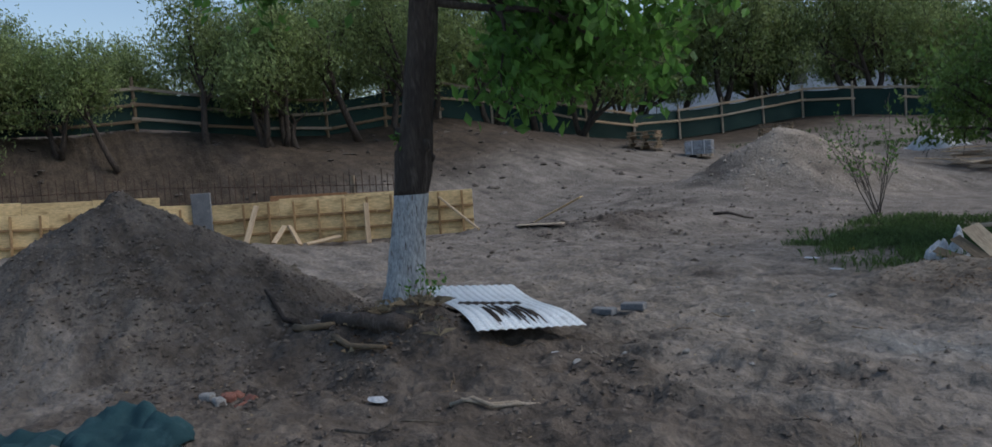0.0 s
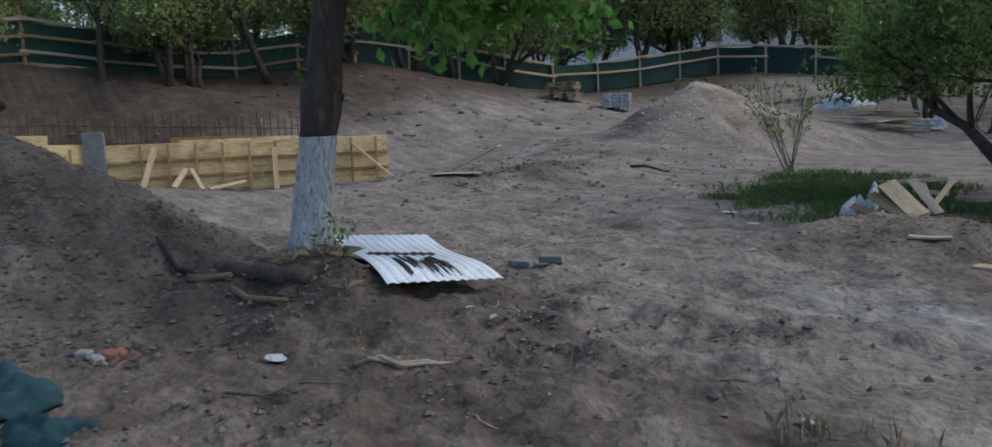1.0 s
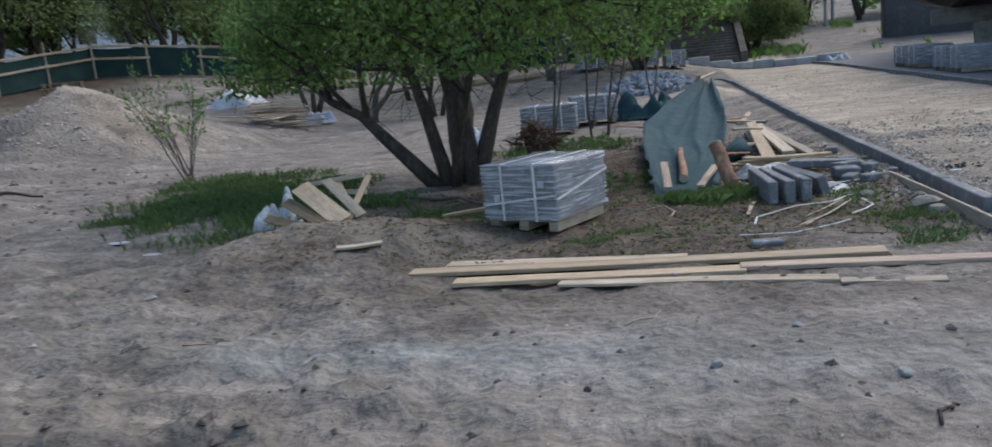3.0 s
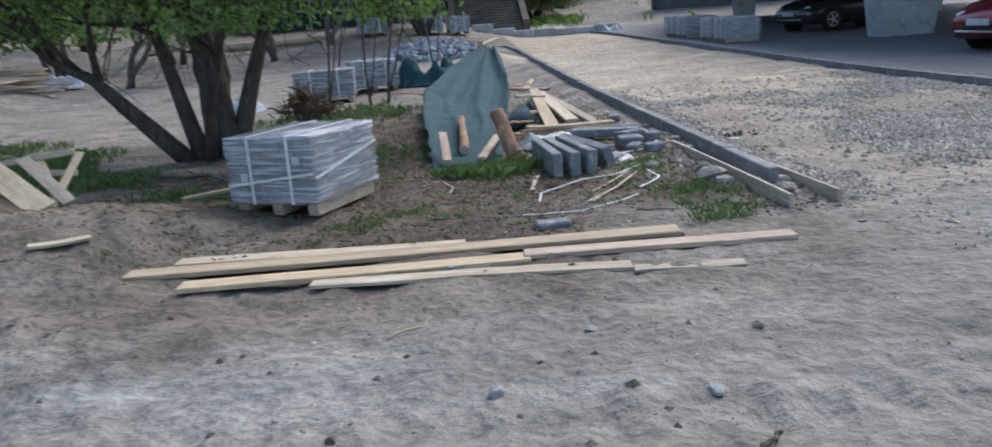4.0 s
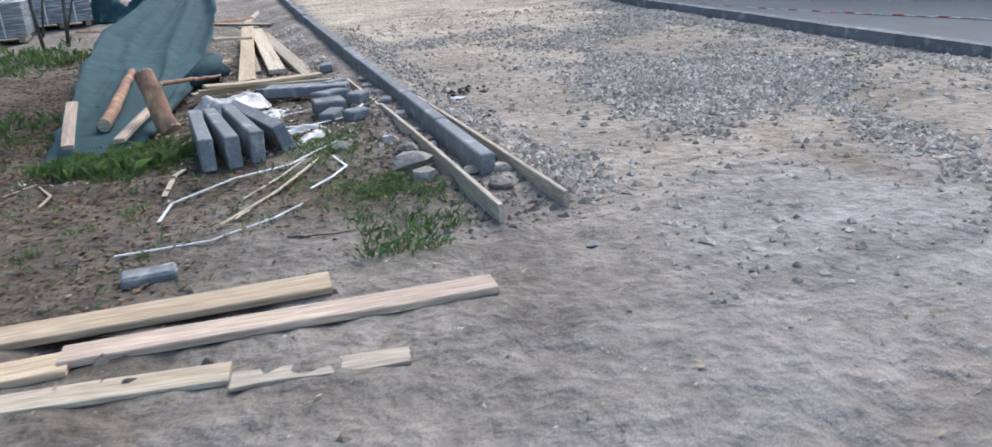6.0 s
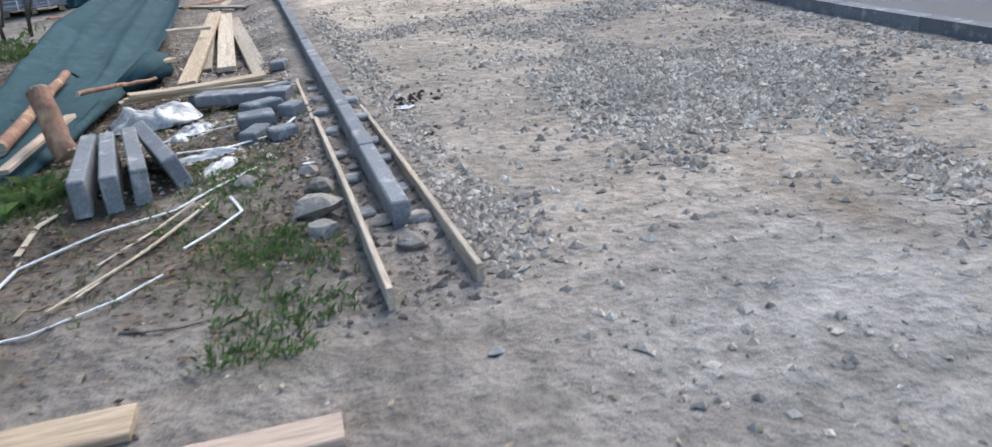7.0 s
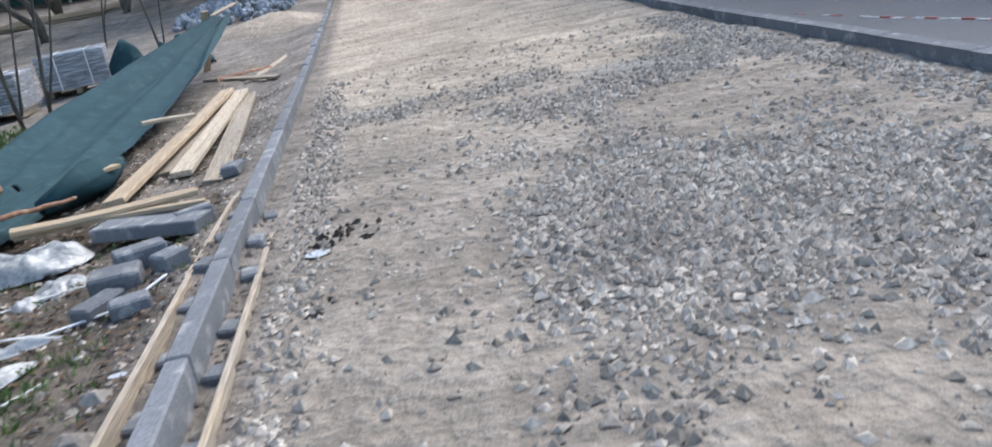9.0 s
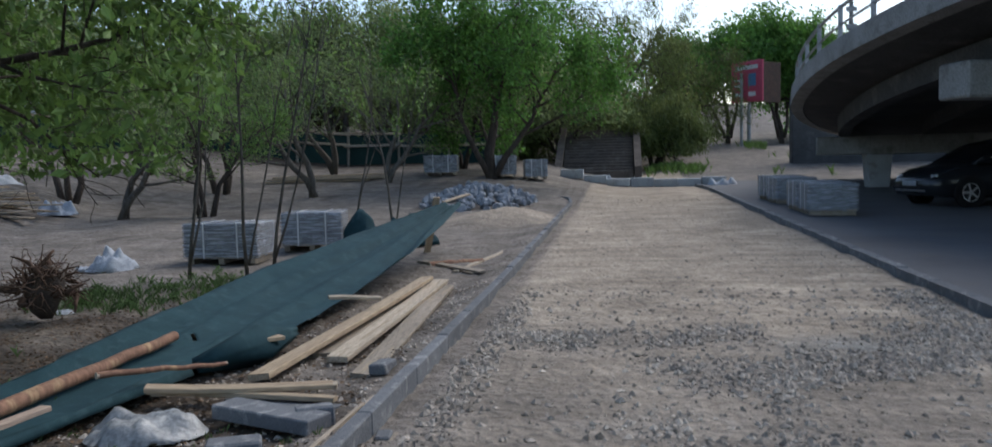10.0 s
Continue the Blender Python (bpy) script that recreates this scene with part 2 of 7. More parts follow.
def sm(v):
    v = np.clip(v, 0, 1)
    return v * v * (3 - 2 * v)


def heap(x, y, cx, cy, r, h, seed, sharp=1.0, sx=1.0, turn=0.0):
    c, s = math.cos(turn), math.sin(turn)
    dx, dy = ((x - cx) * c + (y - cy) * s) / sx, -(x - cx) * s + (y - cy) * c
    d = np.hypot(dx, dy) / r
    d = d * (1 + 0.16 * fbm(x * 1.3, y * 1.3, seed)) + 0.05 * fbm(x * 5, y * 5, seed + 9)
    cone = np.clip(1 - d, 0, 1)
    round_top = np.sqrt(cone * cone + 0.004) - 0.06
    return h * np.clip(round_top, 0, 1) ** sharp


def road_mask(x, y):
    edge = 0.25 * fbm(x * 0.8, y * 0.8, 31)
    north = sm((x - 0.05) / 0.1) * sm((4.45 - x) / 0.3) * sm((y + 2.6 + edge) / 1.4)
    south = sm((x + 1.1 + edge * 2) / 1.6) * sm((-1.0 - y) / 1.0) * sm((y + 6.5) / 2.5) * sm((8 - x) / 3)
    return np.clip(north + south, 0, 1)


def dug_mask(x, y):
    """Freshly turned dark soil round the tree and over the near end of the site."""
    e = fbm(x * 0.9, y * 0.9, 201)
    a = sm(1.35 - np.hypot((x + 6.9) / 3.3, (y + 6.2) / 2.4) + 0.6 * e)
    b = sm(1.15 - np.hypot((x + 4.6 - 0.5 * (y + 5.6)) / 2.2, (y + 5.6) / 1.9) + 0.8 * e) * 0.8
    c = sm(1.1 - np.hypot((x + 15.4) / 2.6, (y - 3.4) / 2.0) + 0.8 * e)
    mound = 0.8 * sm(1.45 - np.hypot(x + 11.3, y + 6.9) / 2.6 + 0.4 * e)
    return np.clip(a + b + c + mound, 0, 1)


def ground_z(x, y):
    x, y = np.asarray(x, float), np.asarray(y, float)
    away = 7.5 * sm((5 - y) / 8)
    bank = (2.3 * sm((-x - 21 - away) / (9 - 0.45 * away)) + 1.5 * sm((-x - 28 - 0.25 * away) / (9 - 0.55 * away))) * (1 - 0.6 * sm((y - 8) / 15))
    z = bank + 0.85 * sm((-x - 11) / 7) * sm((y - 5) / 6) + 1.0 * sm((y - 20) / 15) * sm((2 - x) / 6)
    z = z + 7 * sm((y - 62) / 70) + 6 * sm((-x - 52) / 60) + 1.5 * sm((y - 38) / 22) * sm((x - 0.5) / 4) + 0.012 * np.clip(y - 8, 0, 60) - 0.10 * sm((-x - 0.2) / 0.5) * sm((y - 1) / 3) * sm((18 - y) / 6)
    z = z + 0.25 * sm((-x - 12) / 4) * fbm(x * 0.25, y * 0.25, 3)
    road = road_mask(x, y)
    rough = (1 - road) * sm((26 + x) / 10 + 0.3)
    near = sm((-x - 2.6) / 2) * sm((2 - y) / 3)
    z = z + rough * (0.05 * fbm(x * 0.9, y * 0.9, 11) + 0.034 * fbm(x * 4, y * 4, 12) + 0.020 * fbm(x * 9, y * 9, 13))
    z = z + near * (0.07 * fbm(x * 1.5 + 4, y * 1.1, 17) + 0.055 * fbm(x * 6, y * 6, 18))
    z = z + road * (0.022 * fbm(x * 1.2, y * 1.2, 21) + 0.010 * fbm(x * 7, y * 7, 22) + 0.006 * fbm(x * 22, y * 22, 23))
    z = z + 0.5 * sm((-x - 14.5) / 4) * sm((0.5 - y) / 7) * sm((x + 31) / 7)
    z = z + 0.20 * np.exp(-(((x + 7.45) / 0.75) ** 2 + ((y + 5.22) / 0.32) ** 2)) * (1 + 0.5 * fbm(x * 4, y * 4, 218))
    # dug-over soil: crumbly ridges and hollows, and the print of a tractor's lugs
    dug = dug_mask(x, y)
    z = z + dug * (0.075 * np.abs(fbm(x * 1.6, y * 2.6, 211)) + 0.06 * np.abs(fbm(x * 5, y * 5, 212)) + 0.035 * fbm(x * 11, y * 11, 213) - 0.04)
    for (ax, ay), (bx, by), wide in (((-7.6, -6.55), (-3.6, -4.45), 0.21), ((-8.2, -5.05), (-3.2, -3.6), 0.2)):
        n_ = math.hypot(bx - ax, by - ay)
        u, v = ((x - ax) * (bx - ax) + (y - ay) * (by - ay)) / n_, (-(x - ax) * (by - ay) + (y - ay) * (bx - ax)) / n_ + 0.12 * vnoise(x * 0.7, y * 0.7, 214)
        band = sm(1.6 - np.abs(v) / wide) * sm(u / 0.6) * sm((n_ - u) / 0.6)
        z = z + band * (-0.035 + 0.032 * sm(0.5 + 1.6 * np.sin((u + 0.8 * np.abs(v)) * 38)) * (0.5 + 0.5 * vnoise(u * 1.3, v * 3, 215))) + 0.05 * np.exp(-((np.abs(v) - wide * 1.45) / 0.09) ** 2) * sm(u / 0.6) * sm((n_ - u) / 0.6) * (0.6 + 0.7 * fbm(u * 3, v, 216))
    # ripples of tyres over the pale dust before the kerb
    for off in (0.0, 0.62, 1.9, 2.5):
        v = (y + 3.35 + off - 0.42 * (x + 1.0) - 0.2 * vnoise(x * 0.6, y * 0.3, 217))
        z = z - 0.022 * np.exp(-(v / 0.15) ** 2) * sm((x + 3.6) / 1.5) * sm((3.2 - x) / 1.2) * (0.7 + 0.6 * np.sin(x * 31 + 10 * v))
    # wheel tracks that pass before the planks and the tree
    for k, (off, w) in enumerate(((0.0, 0.16), (0.55, 0.13), (1.5, 0.16), (2.0, 0.13))):
        line = y + 3.0 + off * 0.8 + 0.14 * (x + 4) + 0.25 * vnoise(x * 0.4, off, 41)
        z = z - 0.028 * np.exp(-(line / w) ** 2) * sm((-x + 1.5) / 2) * (1 + 0.5 * np.sin(x * 26 + 3 * line))
    # loose earth against the kerb's boards and round the tree
    z = z + 0.22 * np.exp(-(((x + 8.3) / 1.3) ** 2 + ((y + 5.2) / 1.0) ** 2)) - 0.16 * np.exp(-(((x + 7.6) / 0.5) ** 2 + ((y + 6.3) / 0.45) ** 2))
    z = z + heap(x, y, -11.3, -6.9, 2.75, 1.68, 51, 0.92) + heap(x, y, -5.3, -0.1, 1.35, 0.27, 52, 0.8, 1.3, 0.4)
    z = z + heap(x, y, -16.4, 11.6, 2.7, 1.4, 53, 0.95) + heap(x, y, -14.4, 13.2, 1.8, 0.6, 54, 0.9, 1.5, 0.6) + heap(x, y, -18.6, 14.2, 2.0, 0.6, 55)
    z = z + heap(x, y, -1.35, 17.6, 1.3, 0.34, 56, 0.9, 1.4, 1.2) + heap(x, y, -15.4, 3.6, 2.2, 0.5, 57, 0.8, 1.6, 0.8)
    z = z + heap(x, y, -14.9, 19.6, 1.9, 0.45, 58, 0.8) - 0.5 * sm(1.2 - np.hypot((x + 17.0) / 2.2, (y - 3.6) / 1.4))
    return z


def gz(x, y):
    return float(ground_z(x, y))


# ---- mesh building ----
class Shape:
    """Vertices and faces gathered for one mesh."""

    def __init__(self):
        self.v, self.f = [], []

    def add(self, verts, faces, m=None):
        o = len(self.v)
        for p in verts:
            p = Vector(p)
            self.v.append(tuple(m @ p) if m else tuple(p))
        self.f += [tuple(i + o for i in q) for q in faces]
        return self

    def box(self, size, m=None, b=None):
        """A box with chamfered edges, about its middle."""
        sx, sy, sz = (s / 2 for s in size)
        b = min(size) * 0.12 if b is None else b
        verts, ix = [], {}
        for x in (-1, 1):
            for y in (-1, 1):
                for z in (-1, 1):
                    for a in range(3):
                        p = [x * sx, y * sy, z * sz]
                        for k in range(3):
                            if k != a:
                                p[k] -= b * (x, y, z)[k]
                        ix[(x, y, z, a)] = len(verts)
                        verts.append(p)
        faces = []
        for a in range(3):
            u, w = (a + 1) % 3, (a + 2) % 3
            for s in (-1, 1):
                loop = []
                for cu, cw in ((-1, -1), (1, -1), (1, 1), (-1, 1)):
                    c = [0, 0, 0]
                    c[a], c[u], c[w] = s, cu, cw
                    loop.append(ix[(*c, a)])
                faces.append(loop if s > 0 else loop[::-1])
            for su in (-1, 1):
                for sw in (-1, 1):
                    c0, c1 = [0, 0, 0], [0, 0, 0]
                    c0[u] = c1[u] = su
                    c0[w] = c1[w] = sw
                    c0[a], c1[a] = -1, 1
                    q = [ix[(*c0, u)], ix[(*c1, u)], ix[(*c1, w)], ix[(*c0, w)]]
                    faces.append(q if su * sw > 0 else q[::-1])
        for x in (-1, 1):
            for y in (-1, 1):
                for z in (-1, 1):
                    q = [ix[(x, y, z, a)] for a in range(3)]
                    faces.append(q if x * y * z > 0 else q[::-1])
        return self.add(verts, faces, m)

    def tube(self, points, radii, n=8, cap=True, wob=0.0, seed=0):
        pts = [Vector(p) for p in points]
        verts, faces, side = [], [], None
        r = random.Random(seed)
        for k, p in enumerate(pts):
            d = (pts[min(k + 1, len(pts) - 1)] - pts[max(k - 1, 0)]).normalized()
            if side is None:
                side = d.orthogonal().normalized()
            side = (side - d * side.dot(d)).normalized()
            up = d.cross(side)
            for i in range(n):
                a = 2 * math.pi * i / n
                q = radii[k] * (1 + wob * r.uniform(-1, 1))
                verts.append(p + side * math.cos(a) * q + up * math.sin(a) * q)
        for k in range(len(pts) - 1):
            for i in range(n):
                j = (i + 1) % n
                faces.append((k * n + i, k * n + j, (k + 1) * n + j, (k + 1) * n + i))
        if cap:
            faces.append(tuple(range(n))[::-1])
            faces.append(tuple(range((len(pts) - 1) * n, len(pts) * n)))
        return self.add(verts, faces)

    def loft(self, rings, closed=True, cap=True):
        """Faces between rings of equally many points."""
        n, o = len(rings[0]), len(self.v)
        for r in rings:
            self.v += [tuple(p) for p in r]
        for k in range(len(rings) - 1):
            for i in range(n if closed else n - 1):
                j = (i + 1) % n
                self.f.append((o + k * n + i, o + k * n + j, o + (k + 1) * n + j, o + (k + 1) * n + i))
        if cap and closed:
            self.f.append(tuple(o + i for i in range(n))[::-1])
            self.f.append(tuple(o + (len(rings) - 1) * n + i for i in range(n)))
        return self

    def mesh(self, name, material=None, smooth=False):
        me = bpy.data.meshes.new(name)
        me.from_pydata(self.v, [], self.f)
        if material:
            me.materials.append(material)
        if smooth:
            me.polygons.foreach_set("use_smooth", [True] * len(me.polygons))
        me.update()
        return me


def array_mesh(name, verts, faces, material, smooth=False):
    """A mesh from numpy arrays of vertices (n, 3) and of faces with one count of corners."""
    me = bpy.data.meshes.new(name)
    k = faces.shape[1]
    me.vertices.add(len(verts))
    me.vertices.foreach_set("co", np.asarray(verts, np.float32).ravel())
    me.loops.add(faces.size)
    me.loops.foreach_set("vertex_index", faces.astype(np.int32).ravel())
    me.polygons.add(len(faces))
    me.polygons.foreach_set("loop_start", np.arange(0, faces.size, k, dtype=np.int32))
    me.polygons.foreach_set("use_smooth", np.full(len(faces), smooth))
    me.update(calc_edges=True)
    me.materials.append(material)
    return me


def part(name, shape, material, parent, label="", m=None, smooth=False):
    me = shape.mesh(name, material, smooth) if isinstance(shape, Shape) else shape
    ob = new(name, me)
    ob.parent = parent
    if m is not None:
        ob.matrix_basis = m
    return tagged(ob, label)


def thing(name, m, label, category, group="", kind="", shape=None, material=None, smooth=False):
    """A top-level thing: an Empty for its parts, or the mesh itself."""
    ob = new(name, shape.mesh(name, material, smooth) if isinstance(shape, Shape) else shape)
    ob.matrix_basis = m
    return tagged(ob, label, category, group, kind)


def plank_shape(length, width, thick, seed=0, warp=0.01, wane=0.0):
    """A sawn board along x, slightly bowed, with softened edges."""
    r = random.Random(seed)
    rings, n = [], max(4, int(length / 0.35))
    ph, bow = r.uniform(0, 6), r.uniform(-1, 1) * warp
    for k in range(n + 1):
        x = (k / n - 0.5) * length
        w = width / 2 * (1 + r.uniform(-1, 1) * wane)
        w2 = width / 2 * (1 + r.uniform(-1, 1) * wane)
        z = bow * math.cos(math.pi * (k / n - 0.5)) + warp * 0.3 * math.sin(ph + 5 * k / n)
        t, b = thick / 2, thick * 0.14
        rings.append([(x, -w, z - t + b), (x, -w + b, z - t), (x, w2 - b, z - t), (x, w2, z - t + b), (x, w2, z + t - b), (x, w2 - b, z + t), (x, -w + b, z + t), (x, -w, z + t - b)])
    return Shape().loft(rings)


def between(a, b, roll=0.0):
    """The pose of a board whose middle lies between a and b, along x."""
    a, b = Vector(a), Vector(b)
    d = (b - a).normalized()
    y = Vector((0, 0, 1)).cross(d).normalized()
    m = Matrix((d, y, d.cross(y))).transposed().to_4x4()
    return Matrix.Translation((a + b) / 2) @ m @ Matrix.Rotation(roll, 4, "X")


def facing(a, b, n):
    """The pose of a board from a to b whose broad side looks along n."""
    a, b, n = Vector(a), Vector(b), Vector(n)
    d = (b - a).normalized()
    y = n.cross(d).normalized()
    return Matrix.Translation((a + b) / 2) @ Matrix((d, y, d.cross(y))).transposed().to_4x4()


def laid(a, b, width, thick, material, label, lift=0.0, **more):
    """A board laid on the ground, resting on its highest places."""
    za = max(gz(a[0] + (b[0] - a[0]) * u, a[1] + (b[1] - a[1]) * u) for u in (0, 0.15, 0.3, 0.45))
    zb = max(gz(a[0] + (b[0] - a[0]) * u, a[1] + (b[1] - a[1]) * u) for u in (0.55, 0.7, 0.85, 1))
    return board((*a, za + thick * 0.2 + lift - 0.006), (*b, zb + thick * 0.2 + lift - 0.006), width, thick, material, label, **more)


def board(a, b, width, thick, material, label, name="plank", category="plank", group="", roll=0.0, seed=0, warp=0.01, wane=0.0):
    length = (Vector(b) - Vector(a)).length
    return thing(name, between(a, b, roll), label, category, group, shape=plank_shape(length, width, thick, seed, warp, wane), material=material)


def stone_shape(size, seed, n=7):
    """A rough stone: a squashed ball with flat breaks."""
    r = random.Random(seed)
    rings = []
    cuts = [(Vector((r.uniform(-1, 1), r.uniform(-1, 1), r.uniform(-1, 1))).normalized(), r.uniform(0.45, 0.85)) for _ in range(14)]
    for k in range(6):
        th = math.pi * (0.06 + 0.88 * k / 5)
        ring = []
        for i in range(n):
            a = 2 * math.pi * i / n
            p = Vector((math.sin(th) * math.cos(a), math.sin(th) * math.sin(a), -math.cos(th)))
            for d, c in cuts:
                e = p.dot(d)
                if e > c:
                    p = p - d * (e - c)
            ring.append((p.x * size[0] / 2, p.y * size[1] / 2, p.z * size[2] / 2))
        rings.append(ring)
    return Shape().loft(rings)


def scatter_stones(name, points, sizes, material, label, category, seed=1, flat=0.7):
    """Many small stones in one mesh: deformed octahedra with broken faces."""
    r = np.random.default_rng(seed)
    n = len(points)
    base = np.array([(1, 0, 0), (0, 1, 0), (-1, 0, 0), (0, -1, 0), (0, 0, 1), (0, 0, -1)], float)
    fc = np.array([(0, 1, 4), (1, 2, 4), (2, 3, 4), (3, 0, 4), (1, 0, 5), (2, 1, 5), (3, 2, 5), (0, 3, 5)])
    v = base[None] * (1 + r.uniform(-0.35, 0.35, (n, 6, 1))) + r.uniform(-0.25, 0.25, (n, 6, 3))
    v[:, :, 2] *= flat
    a = r.uniform(0, 2 * np.pi, n)
    c, s = np.cos(a)[:, None], np.sin(a)[:, None]
    x, y = v[:, :, 0] * c - v[:, :, 1] * s, v[:, :, 0] * s + v[:, :, 1] * c
    v = np.stack((x, y, v[:, :, 2]), -1) * (np.asarray(sizes) / 2)[:, None, None] + np.asarray(points)[:, None, :]
    f = (fc[None] + (np.arange(n) * 6)[:, None, None]).reshape(-1, 3)
    ob = new(name, array_mesh(name, v.reshape(-1, 3), f, material))
    return tagged(ob, label, category, kind="stuff")


# ---- the ground ----
def lines(lo, hi, a, b, step, grow=1.16):
    mid = list(np.arange(a, b, step))
    s, x, left = step, a, []
    while x > lo:
        s *= grow
        x -= min(s, 60)
        left.append(x)
    s, x, right = step, mid[-1], []
    while x < hi:
        s *= grow
        x += min(s, 60)
        right.append(x)
    return np.array(left[::-1] + mid + right)


gx, gy = lines(-600, 600, -12.0, 5.0, 0.044, 1.05), lines(-600, 800, -8.4, 6.0, 0.044, 1.05)
X, Y = np.meshgrid(gx, gy, indexing="ij")
Z = ground_z(X, Y)
idx = np.arange(X.size).reshape(X.shape)
quads = np.stack((idx[:-1, :-1], idx[1:, :-1], idx[1:, 1:], idx[:-1, 1:]), -1).reshape(-1, 4)


def grass_mask(x, y):
    e = fbm(x * 1.6, y * 1.6, 61)
    a = sm(1.25 - np.hypot((x + 7.7 + 0.55 * (y - 3.5)) / 2.0, (y - 3.9) / 3.3) + 0.7 * e)
    b = sm(1.2 - np.hypot((x + 0.75) / 0.5, (y - 0.2) / 1.1) + 0.9 * e)
    c = sm(1.0 - np.hypot((x + 2.6) / 1.2, (y + 0.15) / 0.35) + 0.9 * e) + sm(1.0 - np.hypot((x + 2.0) / 0.6, (y - 1.4) / 0.55) + 0.8 * e)
    d = sm(1.0 - np.hypot((x + 4.0) / 1.3, (y - 8.0) / 2.2) + 0.9 * e) * 0.8 + sm(1.0 - np.hypot((x + 4.6) / 0.7, (y - 1.2) / 0.6) + 0.7 * e)
    f = sm(1.0 - np.hypot((x + 3.2) / 1.2, (y - 3.6) / 1.6) + 0.9 * e) * 0.5
    return np.clip(a + b + c + d + f, 0, 1)


def litter_mask(x, y):
    e = fbm(x * 1.1, y * 1.1, 71)
    return np.clip(sm(1.55 - np.hypot((x + 3.0) / 2.7, (y - 2.3) / 4.3) + 0.8 * e) * sm((-x - 0.15) / 0.3), 0, 1)


def sand_mask(x, y):
    e = 0.5 * fbm(x * 0.7, y * 0.7, 81)
    road = sm((x - 0.1) / 0.2) * (0.35 + 0.65 * sm((y - 3.0 + 3 * e) / 4)) * sm((y + 1.5 + e) / 1.5) * sm((4.5 - x) / 0.3)
    pile = 0.6 * sm(1.2 - np.hypot((x + 16.0) / 3.6, (y - 12.2) / 3.0) + e) + sm(1.2 - np.hypot((x + 5.3) / 1.6, y / 1.1) + e) * 0.6
    return np.clip(road + pile + sm(1.3 - np.hypot((x + 1.35) / 1.6, (y - 17.6) / 1.8)), 0, 1)


def pale_mask(x, y):
    e = fbm(x * 0.8, y * 0.8, 91)
    hard = sm(1.1 - np.hypot((x - 1.6) / 2.6, (y + 1.6) / 1.2) + 0.6 * e)
    track = sm(1.0 - np.abs(y + 2.7 + 0.15 * (x + 4)) / 0.9 + 0.5 * e) * sm((1 - x) / 2) * sm((x + 8) / 3)
    return np.clip(hard + 0.8 * track, 0, 1)


def gravel_bed(x, y):
    """Where the crushed stone lies thick: a broad spill on the road, a trail and a patch at the board's end."""
    e = fbm(x * 1.1, y * 1.1, 131)
    spill = sm(1.25 - np.hypot((x - 1.95) / 1.45, (y - 1.35) / 1.35) + 0.9 * e)
    trail = sm(1.0 - np.abs(x - 2.35 - 0.25 * (y + 0.3)) / 0.42 + 0.7 * e) * sm((y + 1.9) / 0.8) * sm((1.6 - y) / 0.8)
    foot = sm(1.1 - np.hypot((x - 0.30) / 0.26, (y + 0.1) / 0.75) + 0.5 * e)
    far = 0.55 * sm(0.2 + 2.2 * e) * sm((y - 2.2) / 1.5) * sm((8.5 - y) / 3)
    return np.clip(spill + trail + foot + far, 0, 1) * (x > 0.13) * sm((4.35 - x) / 0.2)


